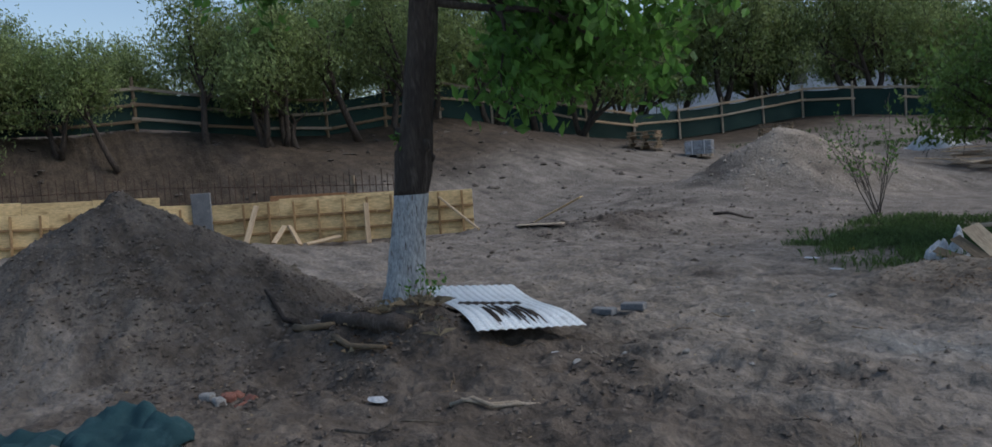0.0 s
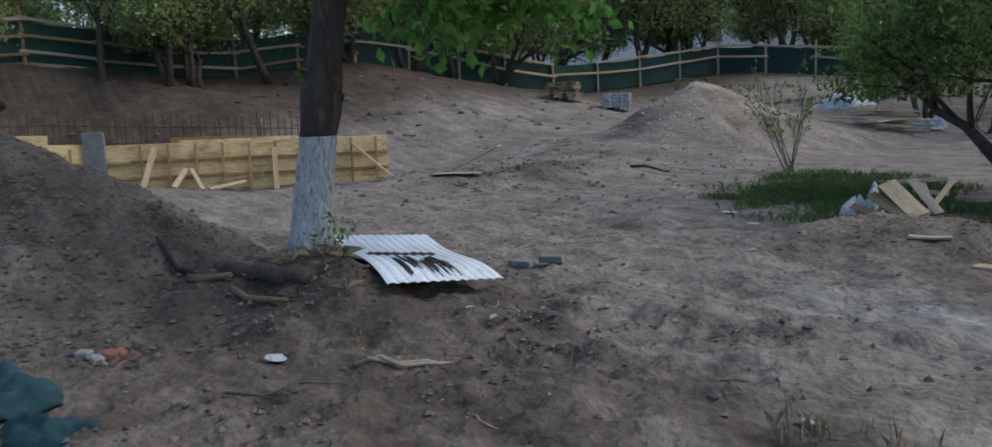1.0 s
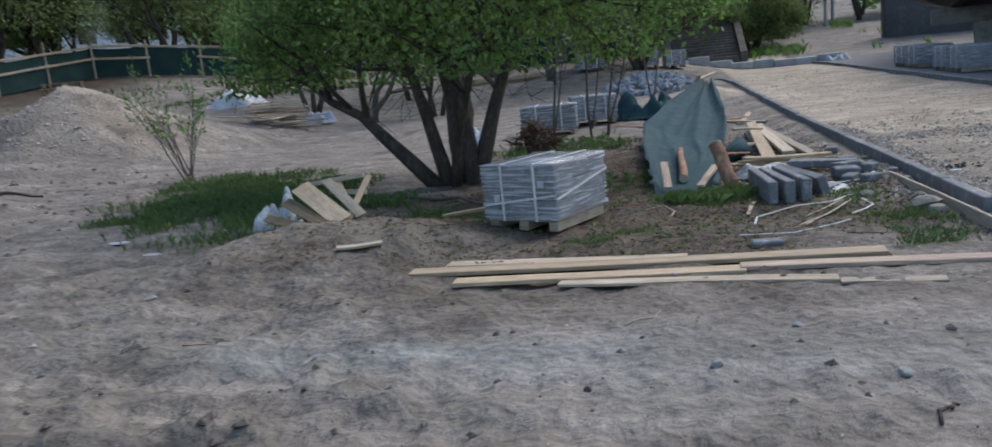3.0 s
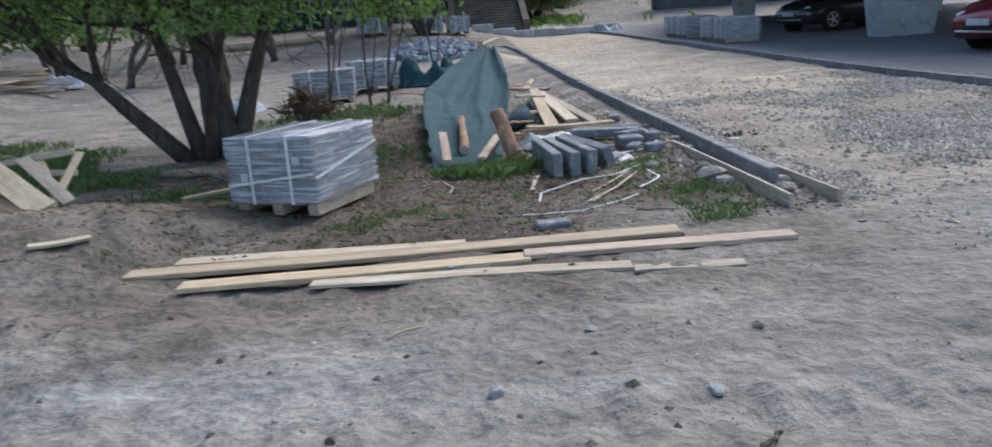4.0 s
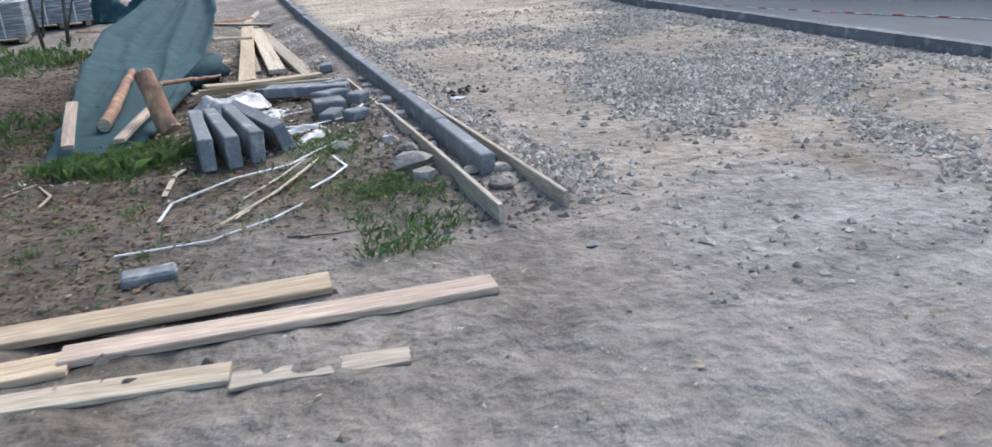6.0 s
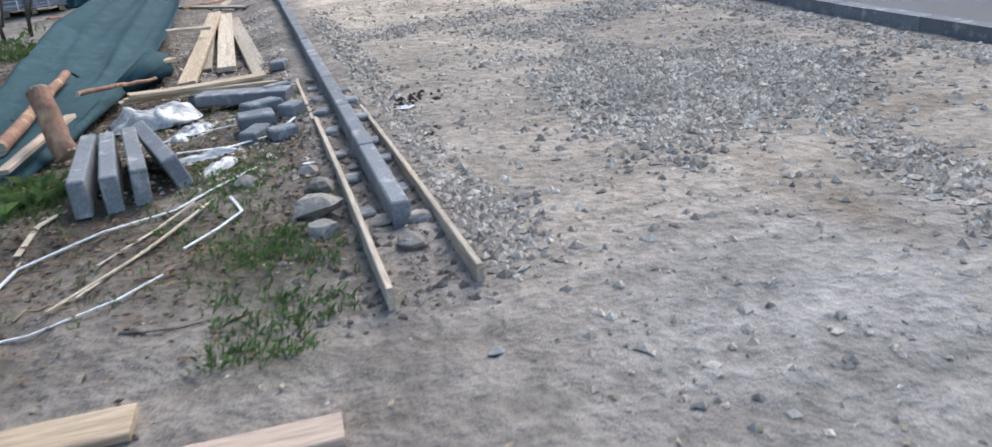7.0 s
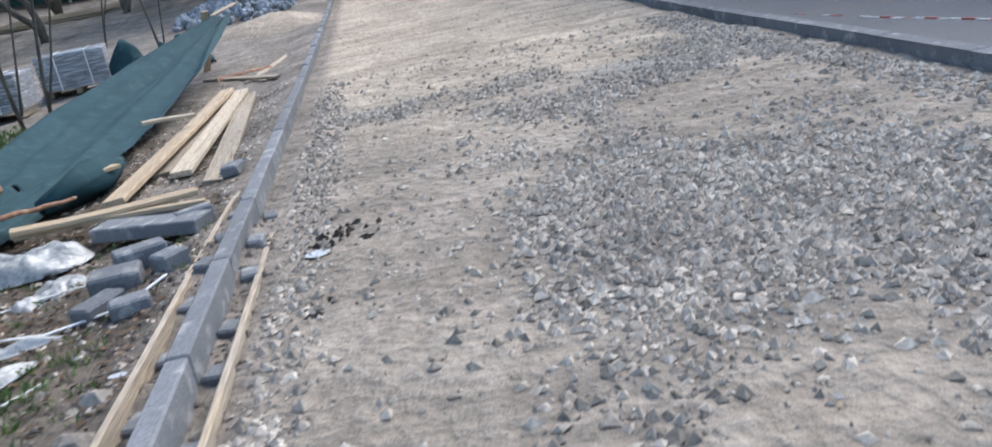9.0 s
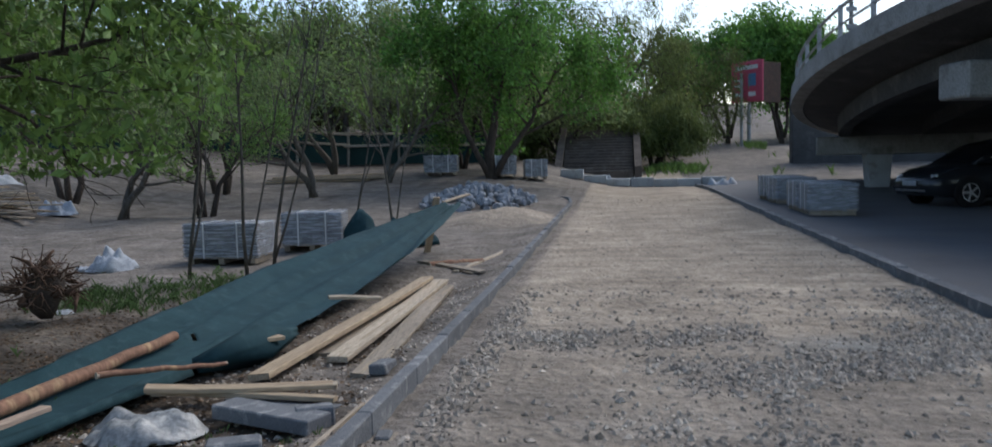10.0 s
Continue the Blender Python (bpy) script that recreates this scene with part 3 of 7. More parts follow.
def ground_material():
    m = bpy.data.materials.new("bare_earth")
    m.use_nodes = True
    n, l = m.node_tree.nodes, m.node_tree.links
    p = n["Principled BSDF"]
    p.inputs["Roughness"].default_value, p.inputs["Specular IOR Level"].default_value = 0.95, 0.15
    geo = n.new("ShaderNodeNewGeometry")

    def tex(scale, detail=5, lo=0.3, hi=0.7):
        t, r = n.new("ShaderNodeTexNoise"), n.new("ShaderNodeMapRange")
        t.inputs["Scale"].default_value, t.inputs["Detail"].default_value = scale, detail
        l.new(geo.outputs["Position"], t.inputs["Vector"])
        r.inputs["From Min"].default_value, r.inputs["From Max"].default_value = lo, hi
        l.new(t.outputs["Fac"], r.inputs["Value"])
        return r.outputs["Result"], t.outputs["Fac"]

    def mix(fac, x, y):
        k = n.new("ShaderNodeMix")
        k.data_type = "RGBA"
        l.new(fac, k.inputs["Factor"])
        for sock, v in ((k.inputs["A"], x), (k.inputs["B"], y)):
            if isinstance(v, tuple):
                sock.default_value = (*v, 1)
            else:
                l.new(v, sock)
        return k.outputs["Result"]

    broad, _ = tex(0.45)
    mid, _ = tex(2.4, 9, 0.36, 0.64)
    fine, fine_raw = tex(15.0, 12)
    grit, grit_raw = tex(130.0, 4, 0.45, 0.75)
    col = mix(broad, (0.186, 0.163, 0.139), (0.139, 0.122, 0.105))
    col = mix(mid, col, (0.228, 0.201, 0.172))
    masks = n.new("ShaderNodeVertexColor")
    masks.layer_name = "zones"
    sep = n.new("ShaderNodeSeparateColor")
    l.new(masks.outputs["Color"], sep.inputs["Color"])
    sand = mix(mid, (0.385, 0.322, 0.248), (0.31, 0.260, 0.203))
    col = mix(sep.outputs["Red"], col, sand)
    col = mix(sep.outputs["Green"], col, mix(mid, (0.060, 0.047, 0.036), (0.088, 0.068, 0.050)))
    pale = mix(mid, (0.240, 0.224, 0.203), (0.190, 0.177, 0.160))
    col = mix(sep.outputs["Blue"], col, pale)
    two = n.new("ShaderNodeVertexColor")
    two.layer_name = "cover"
    sep2 = n.new("ShaderNodeSeparateColor")
    l.new(two.outputs["Color"], sep2.inputs["Color"])
    col = mix(sep2.outputs["Red"], col, mix(mid, (0.050, 0.062, 0.026), (0.075, 0.072, 0.040)))
    col = mix(sep2.outputs["Green"], col, mix(mid, (0.175, 0.192, 0.192), (0.142, 0.156, 0.157)))
    col = mix(sep2.outputs["Blue"], col, (0.062, 0.052, 0.045))
    three = n.new("ShaderNodeVertexColor")
    three.layer_name = "wear"
    sep3 = n.new("ShaderNodeSeparateColor")
    l.new(three.outputs["Color"], sep3.inputs["Color"])
    col = mix(sep3.outputs["Red"], col, mix(mid, (0.066, 0.054, 0.044), (0.112, 0.093, 0.077)))
    col = mix(sep3.outputs["Green"], col, mix(mid, (0.165, 0.145, 0.123), (0.235, 0.206, 0.172)))
    col = mix(sep3.outputs["Blue"], col, mix(mid, (0.125, 0.100, 0.075), (0.165, 0.132, 0.098)))
    tone, _ = tex(0.9, 10, 0.3, 0.7)
    drift, tilt = n.new("ShaderNodeTexNoise"), n.new("ShaderNodeMapping")
    tilt.inputs["Scale"].default_value, tilt.inputs["Rotation"].default_value = (0.55, 4.2, 1.0), (0, 0, radians(-12))
    drift.inputs["Scale"].default_value, drift.inputs["Detail"].default_value = 1.0, 7
    l.new(geo.outputs["Position"], tilt.inputs["Vector"])
    l.new(tilt.outputs["Vector"], drift.inputs["Vector"])
    streak = n.new("ShaderNodeMapRange")
    streak.inputs["From Min"].default_value, streak.inputs["From Max"].default_value = 0.33, 0.67
    streak.inputs["To Min"].default_value, streak.inputs["To Max"].default_value = 0.83, 1.19
    l.new(drift.outputs["Fac"], streak.inputs["Value"])
    g0 = n.new("ShaderNodeMapRange")
    g0.inputs["To Min"].default_value, g0.inputs["To Max"].default_value = 0.80, 1.20
    l.new(tone, g0.inputs["Value"])
    g1 = n.new("ShaderNodeMapRange")
    g1.inputs["To Min"].default_value, g1.inputs["To Max"].default_value = 0.76, 1.28
    l.new(fine, g1.inputs["Value"])
    g2 = n.new("ShaderNodeMapRange")
    g2.inputs["To Min"].default_value, g2.inputs["To Max"].default_value = 0.92, 1.30
    l.new(grit, g2.inputs["Value"])
    mu = n.new("ShaderNodeMath")
    mu.operation = "MULTIPLY"
    l.new(g1.outputs["Result"], mu.inputs[0])
    l.new(g2.outputs["Result"], mu.inputs[1])
    m3 = n.new("ShaderNodeMath")
    m3.operation = "MULTIPLY"
    l.new(mu.outputs["Value"], m3.inputs[0])
    l.new(g0.outputs["Result"], m3.inputs[1])
    m4 = n.new("ShaderNodeMath")
    m4.operation = "MULTIPLY"
    l.new(m3.outputs["Value"], m4.inputs[0])
    l.new(streak.outputs["Result"], m4.inputs[1])
    sc = n.new("ShaderNodeVectorMath")
    sc.operation = "SCALE"
    l.new(col, sc.inputs[0])
    l.new(m4.outputs["Value"], sc.inputs["Scale"])
    l.new(sc.outputs["Vector"], p.inputs["Base Color"])
    b1, b2 = n.new("ShaderNodeBump"), n.new("ShaderNodeBump")
    b1.inputs["Strength"].default_value, b1.inputs["Distance"].default_value = 0.8, 0.06
    b2.inputs["Strength"].default_value, b2.inputs["Distance"].default_value = 0.5, 0.008
    crumb, crumb_raw = tex(5.5, 12)
    b0 = n.new("ShaderNodeBump")
    b0.inputs["Strength"].default_value, b0.inputs["Distance"].default_value = 0.5, 0.08
    l.new(crumb_raw, b0.inputs["Height"])
    l.new(b0.outputs["Normal"], b1.inputs["Normal"])
    l.new(fine_raw, b1.inputs["Height"])
    l.new(grit_raw, b2.inputs["Height"])
    l.new(b1.outputs["Normal"], b2.inputs["Normal"])
    l.new(b2.outputs["Normal"], p.inputs["Normal"])
    return m


ground = new("ground", array_mesh("ground", np.stack((X, Y, Z), -1).reshape(-1, 3), quads, ground_material(), True))
tagged(ground, "bare trampled earth of a building site with sandy tracks", "ground", kind="structure")
damp = 0.8 * sm(0.9 - np.hypot((X + 4.2) / 2.2, (Y + 2.75) / 0.42) + 0.5 * fbm(X * 1.4, Y * 1.4, 95)) + 0.8 * sm(0.9 - np.hypot((X - 3.1) / 0.9, (Y - 5.2) / 0.7) + 0.5 * fbm(X, Y, 96))
# tree shade and debris on the far bank, both put into the ground's colour
forest_shade = sm((-X - 24) / 4) + sm((Y - 30) / 6) * sm((-1 - X) / 4)
fines = sm(gravel_bed(X, Y) * 1.3)
ochre = sm(1.0 - np.hypot((X - 1.72) / 0.34, (Y + 0.8) / 0.95) + 0.5 * fbm(X * 2, Y * 2, 97)) + 0.7 * sm(1.0 - np.hypot((X - 2.9) / 0.6, (Y - 0.3) / 0.35) + 0.6 * fbm(X * 2, Y * 2, 98))
for layer, chans in (("wear", (dug_mask(X, Y) * 0.9, fines, np.clip(ochre, 0, 1) * 0.8)), ("zones", (sand_mask(X, Y), np.clip(litter_mask(X, Y) * 0.85 + 1.0 * forest_shade, 0, 1), pale_mask(X, Y))), ("cover", (np.clip(grass_mask(X, Y) * (0.35 + 0.45 * sm((-X - 4.5) / 1.5)), 0, 1), np.clip(damp, 0, 1) * 0.75, 0.6 * sm(-fbm(X * 1.7, Y * 1.7, 99) * 3 - 0.7) * sm((-X - 1) / 2)))):
    att = ground.data.color_attributes.new(layer, "FLOAT_COLOR", "POINT")
    rgba = np.ones((X.size, 4), np.float32)
    for k in range(3):
        rgba[:, k] = np.broadcast_to(chans[k], X.shape).ravel()
    att.data.foreach_set("color", rgba.ravel())


# ---- trees ----
def leaf_mesh(name, centres, size, material, seed, droop=0.3, slim=0.45, jitter=0.3):
    """Small pointed leaves, each a folded quad, about the given places."""
    r = np.random.default_rng(seed)
    n = len(centres)
    d = r.normal(size=(n, 3))
    d[:, 2] -= droop
    d /= np.linalg.norm(d, axis=1)[:, None]
    q = np.cross(d, r.normal(size=(n, 3)))
    q /= np.linalg.norm(q, axis=1)[:, None]
    nn = np.cross(d, q)
    s = size * (1 + r.uniform(-jitter, jitter, n))[:, None]
    c = np.asarray(centres)
    v = np.stack((c - d * s * 0.5, c + q * s * slim * 0.5 + nn * s * 0.08, c + d * s * 0.5, c - q * s * slim * 0.5 + nn * s * 0.08), 1)
    f = np.arange(n * 4).reshape(-1, 4)
    return array_mesh(name, v.reshape(-1, 3), f, material)


def grow(seed, stems, levels=3, kids=(5, 4, 4), ratio=0.62, bend=0.16, lift=0.05, angle=0.7, start=0.35, sides=7):
    """Branches from the given stems (foot, direction, length, radius). Gives the wood's shape and the twigs' lines."""
    r = random.Random(seed)
    wood, twigs = Shape(), []

    def branch(p, d, length, rad, level):
        k = 6 if level == 0 else 4
        pts, rads, p, d = [p.copy()], [rad], p.copy(), d.normalized()
        for i in range(k):
            d = (d + Vector((r.gauss(0, bend), r.gauss(0, bend), r.gauss(0, bend) + lift))).normalized()
            p = p + d * (length / k)
            pts.append(p.copy())
            rads.append(max(rad * (1 - 0.75 * (i + 1) / k), 0.004))
        wood.tube(pts, rads, sides if level == 0 else (5 if level == 1 else 3), wob=0.08 if level == 0 else 0.0, seed=seed + len(wood.v))
        if level >= levels:
            twigs.append(pts)
            return
        for c in range(kids[min(level, len(kids) - 1)]):
            u = start + (1 - start) * (c + r.random()) / kids[min(level, len(kids) - 1)]
            u = min(u, 0.98)
            i = min(int(u * k), k - 1)
            q = pts[i].lerp(pts[i + 1], u * k - i)
            side = d.orthogonal()
            side.rotate(Matrix.Rotation(r.uniform(0, 6.28), 3, d))
            nd = (d * math.cos(angle) + side.normalized() * math.sin(angle) * r.uniform(0.7, 1.3)).normalized()
            branch(q, nd, length * ratio * r.uniform(0.7, 1.15) * (1.15 - 0.45 * u), rads[i] * 0.6, level + 1)
        if level:
            twigs.append(pts[-3:])

    for foot, d, length, rad in stems:
        branch(Vector(foot), Vector(d), length, rad, 0)
    return wood, twigs


def leaves_on(twigs, per, spread, seed, low=-9):
    r = np.random.default_rng(seed)
    out = []
    for pts in twigs:
        a = np.array(pts)
        k = r.uniform(0, len(a) - 1.001, per)
        i = k.astype(int)
        c = a[i] + (a[i + 1] - a[i]) * (k - i)[:, None] + r.normal(size=(per, 3)) * spread
        out.append(c[c[:, 2] > low])
    return np.concatenate(out)


UP = Vector((0.02, 0.07, 1)).normalized()


def tree(name, x, y, label, seed, stems, leaf, bark, per=30, size=0.09, spread=0.16, levels=3, kids=(5, 4, 4), droop=0.3, slim=0.5, low=-9, group="", sink=0.06, **grow_more):
    wood, twigs = grow(seed, stems, levels, kids, **grow_more)
    ob = thing(name, Matrix.Translation((x, y, gz(x, y) - sink)), label, "tree", group)
    part("trunk", wood, bark, ob, smooth=True)
    part("crown", leaf_mesh("crown", leaves_on(twigs, per, spread, seed + 5, low), size, leaf, seed + 6, droop, slim), leaf, ob)
    return ob


def along(v, s=1.0):
    return (UP + Vector(v)) * s


# the whitewashed tree beside the steel sheet
def whitewashed_tree():
    x, y = -8.42, -5.0
    ob = thing("maple_tree", Matrix.Translation((x, y, gz(x, y) - 0.12)), "mature tree with dark bark and a flaking whitewashed lower trunk", "tree")
    lean = Vector((0.052, 0.135, 1.0))
    r = random.Random(5)

    def ring(h, k):
        rad = 0.178 + 0.09 * math.exp(-h * 5) + 0.03 * math.exp(-((h - 1.5) / 0.22) ** 2) - 0.012 * h
        n = 20
        return [tuple(lean * h + Vector((math.cos(6.2832 * i / n), math.sin(6.2832 * i / n), 0)) * rad * (1 + 0.06 * math.sin(3 * 6.2832 * i / n + h * 2) + 0.05 * r.uniform(-1, 1) + 0.25 * math.exp(-h * 9) * math.sin(5 * 6.2832 * i / n))) for i in range(n)]

    low = [ring(h, k) for k, h in enumerate(np.linspace(0, 1.16, 16))]
    part("trunk_base", Shape().loft(low), LIMEWASH, ob, "whitewashed trunk base with flaking lime", smooth=True)
    high = [low[-1]] + [ring(h, k) for k, h in enumerate(np.linspace(1.22, 4.6, 24))]
    part("trunk", Shape().loft(high), BARK, ob, smooth=True)
    for h, a, s in ((1.62, 0.3, 0.10), (1.75, 3.6, 0.11), (1.55, 3.9, 0.08), (1.5, 1.2, 0.09)):
        c = lean * h + Vector((math.cos(a) * 0.15, math.sin(a) * 0.15, 0))
        part("burl", stone_shape((s * 2, s * 2, s * 2.2), int(h * 100)), BARK, ob, "gnarled burl on the trunk", m=Matrix.Translation(c), smooth=True)
    stems = [(lean * 3.0, (0.72, 0.75, -0.02), 1.9, 0.045), (lean * 2.95, (0.55, 0.85, 0.10), 1.5, 0.04), (lean * 3.2, (0.9, 0.5, 0.0), 1.6, 0.04), (lean * 3.3, (0.55, 0.9, 0.35), 2.3, 0.07), (lean * 3.1, (0.75, 0.95, 0.12), 2.2, 0.06), (lean * 3.6, (-0.2, 1.0, 0.4), 2.4, 0.07), (lean * 3.6, (0.3, -0.9, 0.6), 1.9, 0.06), (lean * 4.2, (0, 0.2, 1), 2.4, 0.12), (lean * 3.9, (-0.8, -0.3, 0.5), 2.2, 0.07), (lean * 3.9, (0.9, 0.1, 0.5), 1.9, 0.06)]
    wood, twigs = grow(31, stems, 2, (6, 5), lift=-0.06, bend=0.14, start=0.25)
    part("limb", wood, BARK, ob, smooth=True)
    part("crown", leaf_mesh("crown", leaves_on(twigs, 34, 0.13, 4), 0.13, LEAF_NEAR, 8, 0.9, 0.62), LEAF_NEAR, ob)
    w2, t2 = grow(77, [((0.22, -0.02, 0.05), (0.5, 0.1, 0.9), 0.42, 0.008), ((0.2, 0.08, 0.03), (0.3, 0.4, 1), 0.35, 0.007), ((0.12, 0.2, 0.02), (0.2, 0.5, 1), 0.38, 0.007), ((0.0, 0.25, 1.55), (0.2, -0.5, 0.6), 0.25, 0.006)], 1, (3,))
    part("sprout", leaf_mesh("sprout", leaves_on(t2, 14, 0.03, 3), 0.06, LEAF_NEAR, 9), LEAF_NEAR, ob, "fresh green shoots at the foot")["kind"] = "stuff"


whitewashed_tree()

# the tree of several trunks over the grass
tree("elm_tree", -5.18, 4.35, "broad tree with several leaning dark trunks in grass", 12,
     [((-0.25, 0, 0), along((-0.62, -0.05, 0)), 3.3, 0.12), ((-0.12, 0.05, 0), along((-0.36, 0.1, 0)), 3.5, 0.11), ((0.1, 0.1, 0), along((-0.02, 0.0, 0)), 3.8, 0.15), ((0.2, 0.0, 0), along((0.1, -0.02, 0)), 3.6, 0.14), ((0.25, 0.05, 0), along((0.2, 0.12, 0)), 3.4, 0.12), ((0.35, 0.0, 1.7), (1.0, 0.05, 0.5), 2.6, 0.06), ((0.3, -0.05, 1.9), (0.8, -0.45, 0.45), 2.2, 0.05), ((0, 0.2, 0), along((-0.1, 0.5, 0)), 3.2, 0.10), ((0.0, -0.1, 0), along((0.15, -0.4, 0)), 3.2, 0.08)],
     LEAF_MID, BARK, per=26, size=0.10, spread=0.19, levels=3, kids=(7, 4, 4), lift=-0.01, angle=0.9, start=0.45, low=1.5, droop=0.7, slim=0.5)


# ---- trees behind the fence and round the site: a few kinds, then copies ----
def far_tree(seed, height, stems, leaf, bark, per, size, spread, name="willow_tree", label="", **more):
    r = random.Random(seed)
    st = [((r.uniform(-0.25, 0.25), r.uniform(-0.25, 0.25), 0), along((r.uniform(-0.4, 0.4), r.uniform(-0.4, 0.4), 0)), height * r.uniform(0.55, 0.75), height * 0.022) for _ in range(stems)]
    wood, twigs = grow(seed, st, 3, (6, 4, 3), angle=0.75, start=0.3, ratio=0.6, **more)
    ob = thing(name, Matrix.Translation((0, 0, 0)), label, "tree")
    part("trunk", wood, bark, ob, smooth=True)
    part("crown", leaf_mesh("crown", leaves_on(twigs, per, spread, seed + 5, height * 0.22), size, leaf, seed + 6, 0.7, 0.36), leaf, ob)
    return ob


kinds = [far_tree(101, 7.0, 3, LEAF_FAR, BARK, 34, 0.22, 0.44, "grove_tree", "slender spring-green tree with dark bare lower stems"),
         far_tree(102, 8.0, 2, LEAF_FAR, BARK, 34, 0.22, 0.46, "grove_tree", "slender spring-green tree with dark bare lower stems"),
         far_tree(103, 6.2, 4, LEAF_FAR, BARK, 32, 0.21, 0.42, "grove_tree", "low spreading tree with thin crooked trunks"),
         far_tree(104, 9.0, 1, LEAF_FAR, BARK, 36, 0.24, 0.48, "grove_tree", "tall leafy tree with a single dark trunk")]
spots, rt = [], random.Random(3)
for k in range(17):
    spots.append((-30.2 - rt.uniform(0, 3.2), -17 + k * 2.1 + rt.uniform(-0.8, 0.8)))
for k in range(15):
    spots.append((-37.5 - rt.uniform(0, 4), -18 + k * 3.3 + rt.uniform(-1, 1)))
for k in range(8):
    spots.append((-35.0 + k * 2.9 + rt.uniform(-0.8, 0.8), 30 + k * 1.6 + rt.uniform(0, 3) + 6))
for k in range(9):
    spots.append((-26 + k * 3.0 + rt.uniform(-0.8, 0.8), 46 + rt.uniform(-2, 3)))
for k in range(9):
    spots.append((-37 + k * 1.4 + rt.uniform(-1, 1), 22 + k * 1.9 + rt.uniform(-1, 1)))
for k in range(10):
    spots.append((-48 - rt.uniform(0, 8), -24 + k * 6.5))
for k in range(14):
    spots.append((-24 + k * 1.55 + rt.uniform(-0.8, 0.8), 39.5 + rt.uniform(0, 5)))
for k in range(10):
    spots.append((-40 + k * 5.5, 56 + rt.uniform(-2, 6)))
spots = [p for p in spots if p[0] < 1.5]
for k, (x, y) in enumerate(spots):
    src = kinds[rt.choice((0, 0, 1, 1, 2, 3))]
    sc = rt.uniform(0.85, 1.15) * (0.62 + 0.43 * min(1, max(0, (y + 2) / 14)))
    c = copy_thing(src, Matrix.Identity(4))
    c.scale = (sc, sc, sc * rt.uniform(0.9, 1.1))
    c.matrix_basis = Matrix.Translation((x, y, gz(x, y) - 0.1)) @ Matrix.Rotation(rt.uniform(0, 6.28), 4, "Z") @ Matrix.Diagonal((*c.scale, 1))
    tagged(c, group="trees beyond the site")
for src in kinds:
    for o in (*src.children, src):
        bpy.data.objects.remove(o)

# trees on the site, by the road and the stairs
mid_kinds = [far_tree(201, 4.6, 3, LEAF_MID, BARK, 22, 0.10, 0.17, "young_tree", "young tree with several thin dark stems on bare earth"),
             far_tree(202, 5.2, 2, LEAF_FAR, BARK_YOUNG, 20, 0.10, 0.19, "young_tree", "young light-green tree with two thin stems on bare earth")]
for k, (x, y, sc) in enumerate(((-13.9, 20.6, 1.0), (-11.2, 18.6, 0.9), (-9.4, 19.5, 0.85), (-8.3, 24.5, 1.05), (-11.8, 25.5, 1.1), (-6.6, 27.5, 1.0), (-15.5, 27, 1.1), (-9.8, 30.5, 1.2), (-5.0, 32.0, 1.1))):
    c = copy_thing(mid_kinds[k % 2], Matrix.Translation((x, y, gz(x, y) - 0.06)) @ Matrix.Rotation(k * 1.7, 4, "Z") @ Matrix.Diagonal((sc, sc, sc, 1)))
    tagged(c, group="young trees on the site")
for src in mid_kinds:
    for o in (*src.children, src):
        bpy.data.objects.remove(o)

tree("linden_tree", -3.2, 28.6, "dense round green tree beside the kerb corner", 41,
     [((0, 0, 0), along((-0.05, 0, 0)), 6.0, 0.20), ((0.15, 0, 0.2), along((0.30, 0.1, 0)), 4.6, 0.13), ((-0.1, 0, 0.2), along((-0.35, -0.1, 0)), 4.6, 0.12), ((0, 0.1, 0.3), along((0, 0.5, 0)), 4.2, 0.1)],
     LEAF_NEAR, BARK, per=36, size=0.16, spread=0.26, kids=(8, 5, 4), low=0.9, angle=0.85)
for sx, sy, sd, q in ((0.4, 48.8, 1, 1.0), (3.3, 47.8, 2, 0.55), (-4.2, 50.0, 3, 1.3), (0.2, 55.0, 4, 1.75), (3.5, 58.0, 5, 1.35), (-4.8, 57.0, 6, 1.9)):
    tree("willow_tree", sx, sy, "drooping yellow-green willow beside the stairs", 300 + sd,
         [((0, 0, 0), along((0.1, 0, 0)), 5.8 * q, 0.2), ((0.2, 0, 0), along((0.34, 0, 0)), 5.0 * q, 0.15), ((-0.2, 0, 0), along((-0.4, 0, 0)), 5.2 * q, 0.15)],
         LEAF_WILLOW, BARK, per=24, size=0.24, spread=0.3, kids=(8, 5, 4), low=0.6, lift=-0.09, droop=1.5, slim=0.25, angle=0.8, group="willows by the stairs")
for k, (sx, sy) in enumerate(((14.0, 69.0), (17.3, 70.0), (10.1, 71.0), (21.0, 73.0), (24.5, 70.0))):
    tree("poplar_tree", sx, sy, "tall dark green tree behind the billboard", 400 + k,
         [((0, 0, 0), along((0, 0, 0)), 7.6, 0.22), ((0.2, 0, 0.5), along((0.3, 0, 0)), 6.0, 0.16), ((-0.2, 0, 0.5), along((-0.3, 0, 0)), 6.0, 0.16)],
         LEAF_NEAR, BARK, per=40, size=0.32, spread=0.5, kids=(8, 5, 4), low=0.8, angle=0.75, group="trees behind the billboard")


def sapling(x, y, h, seed, lean, label):
    tree("sapling", x, y, label, seed, [((0, 0, 0), along(lean), h, 0.028), ((0.02, 0.02, 0.25), along((lean[0] + 0.16, lean[1] + 0.05, 0)), h * 0.85, 0.018)],
         LEAF_MID, BARK_YOUNG, per=7, size=0.07, spread=0.09, kids=(7, 4), levels=2, start=0.45, angle=0.55, ratio=0.4, bend=0.06, low=1.0, group="saplings")


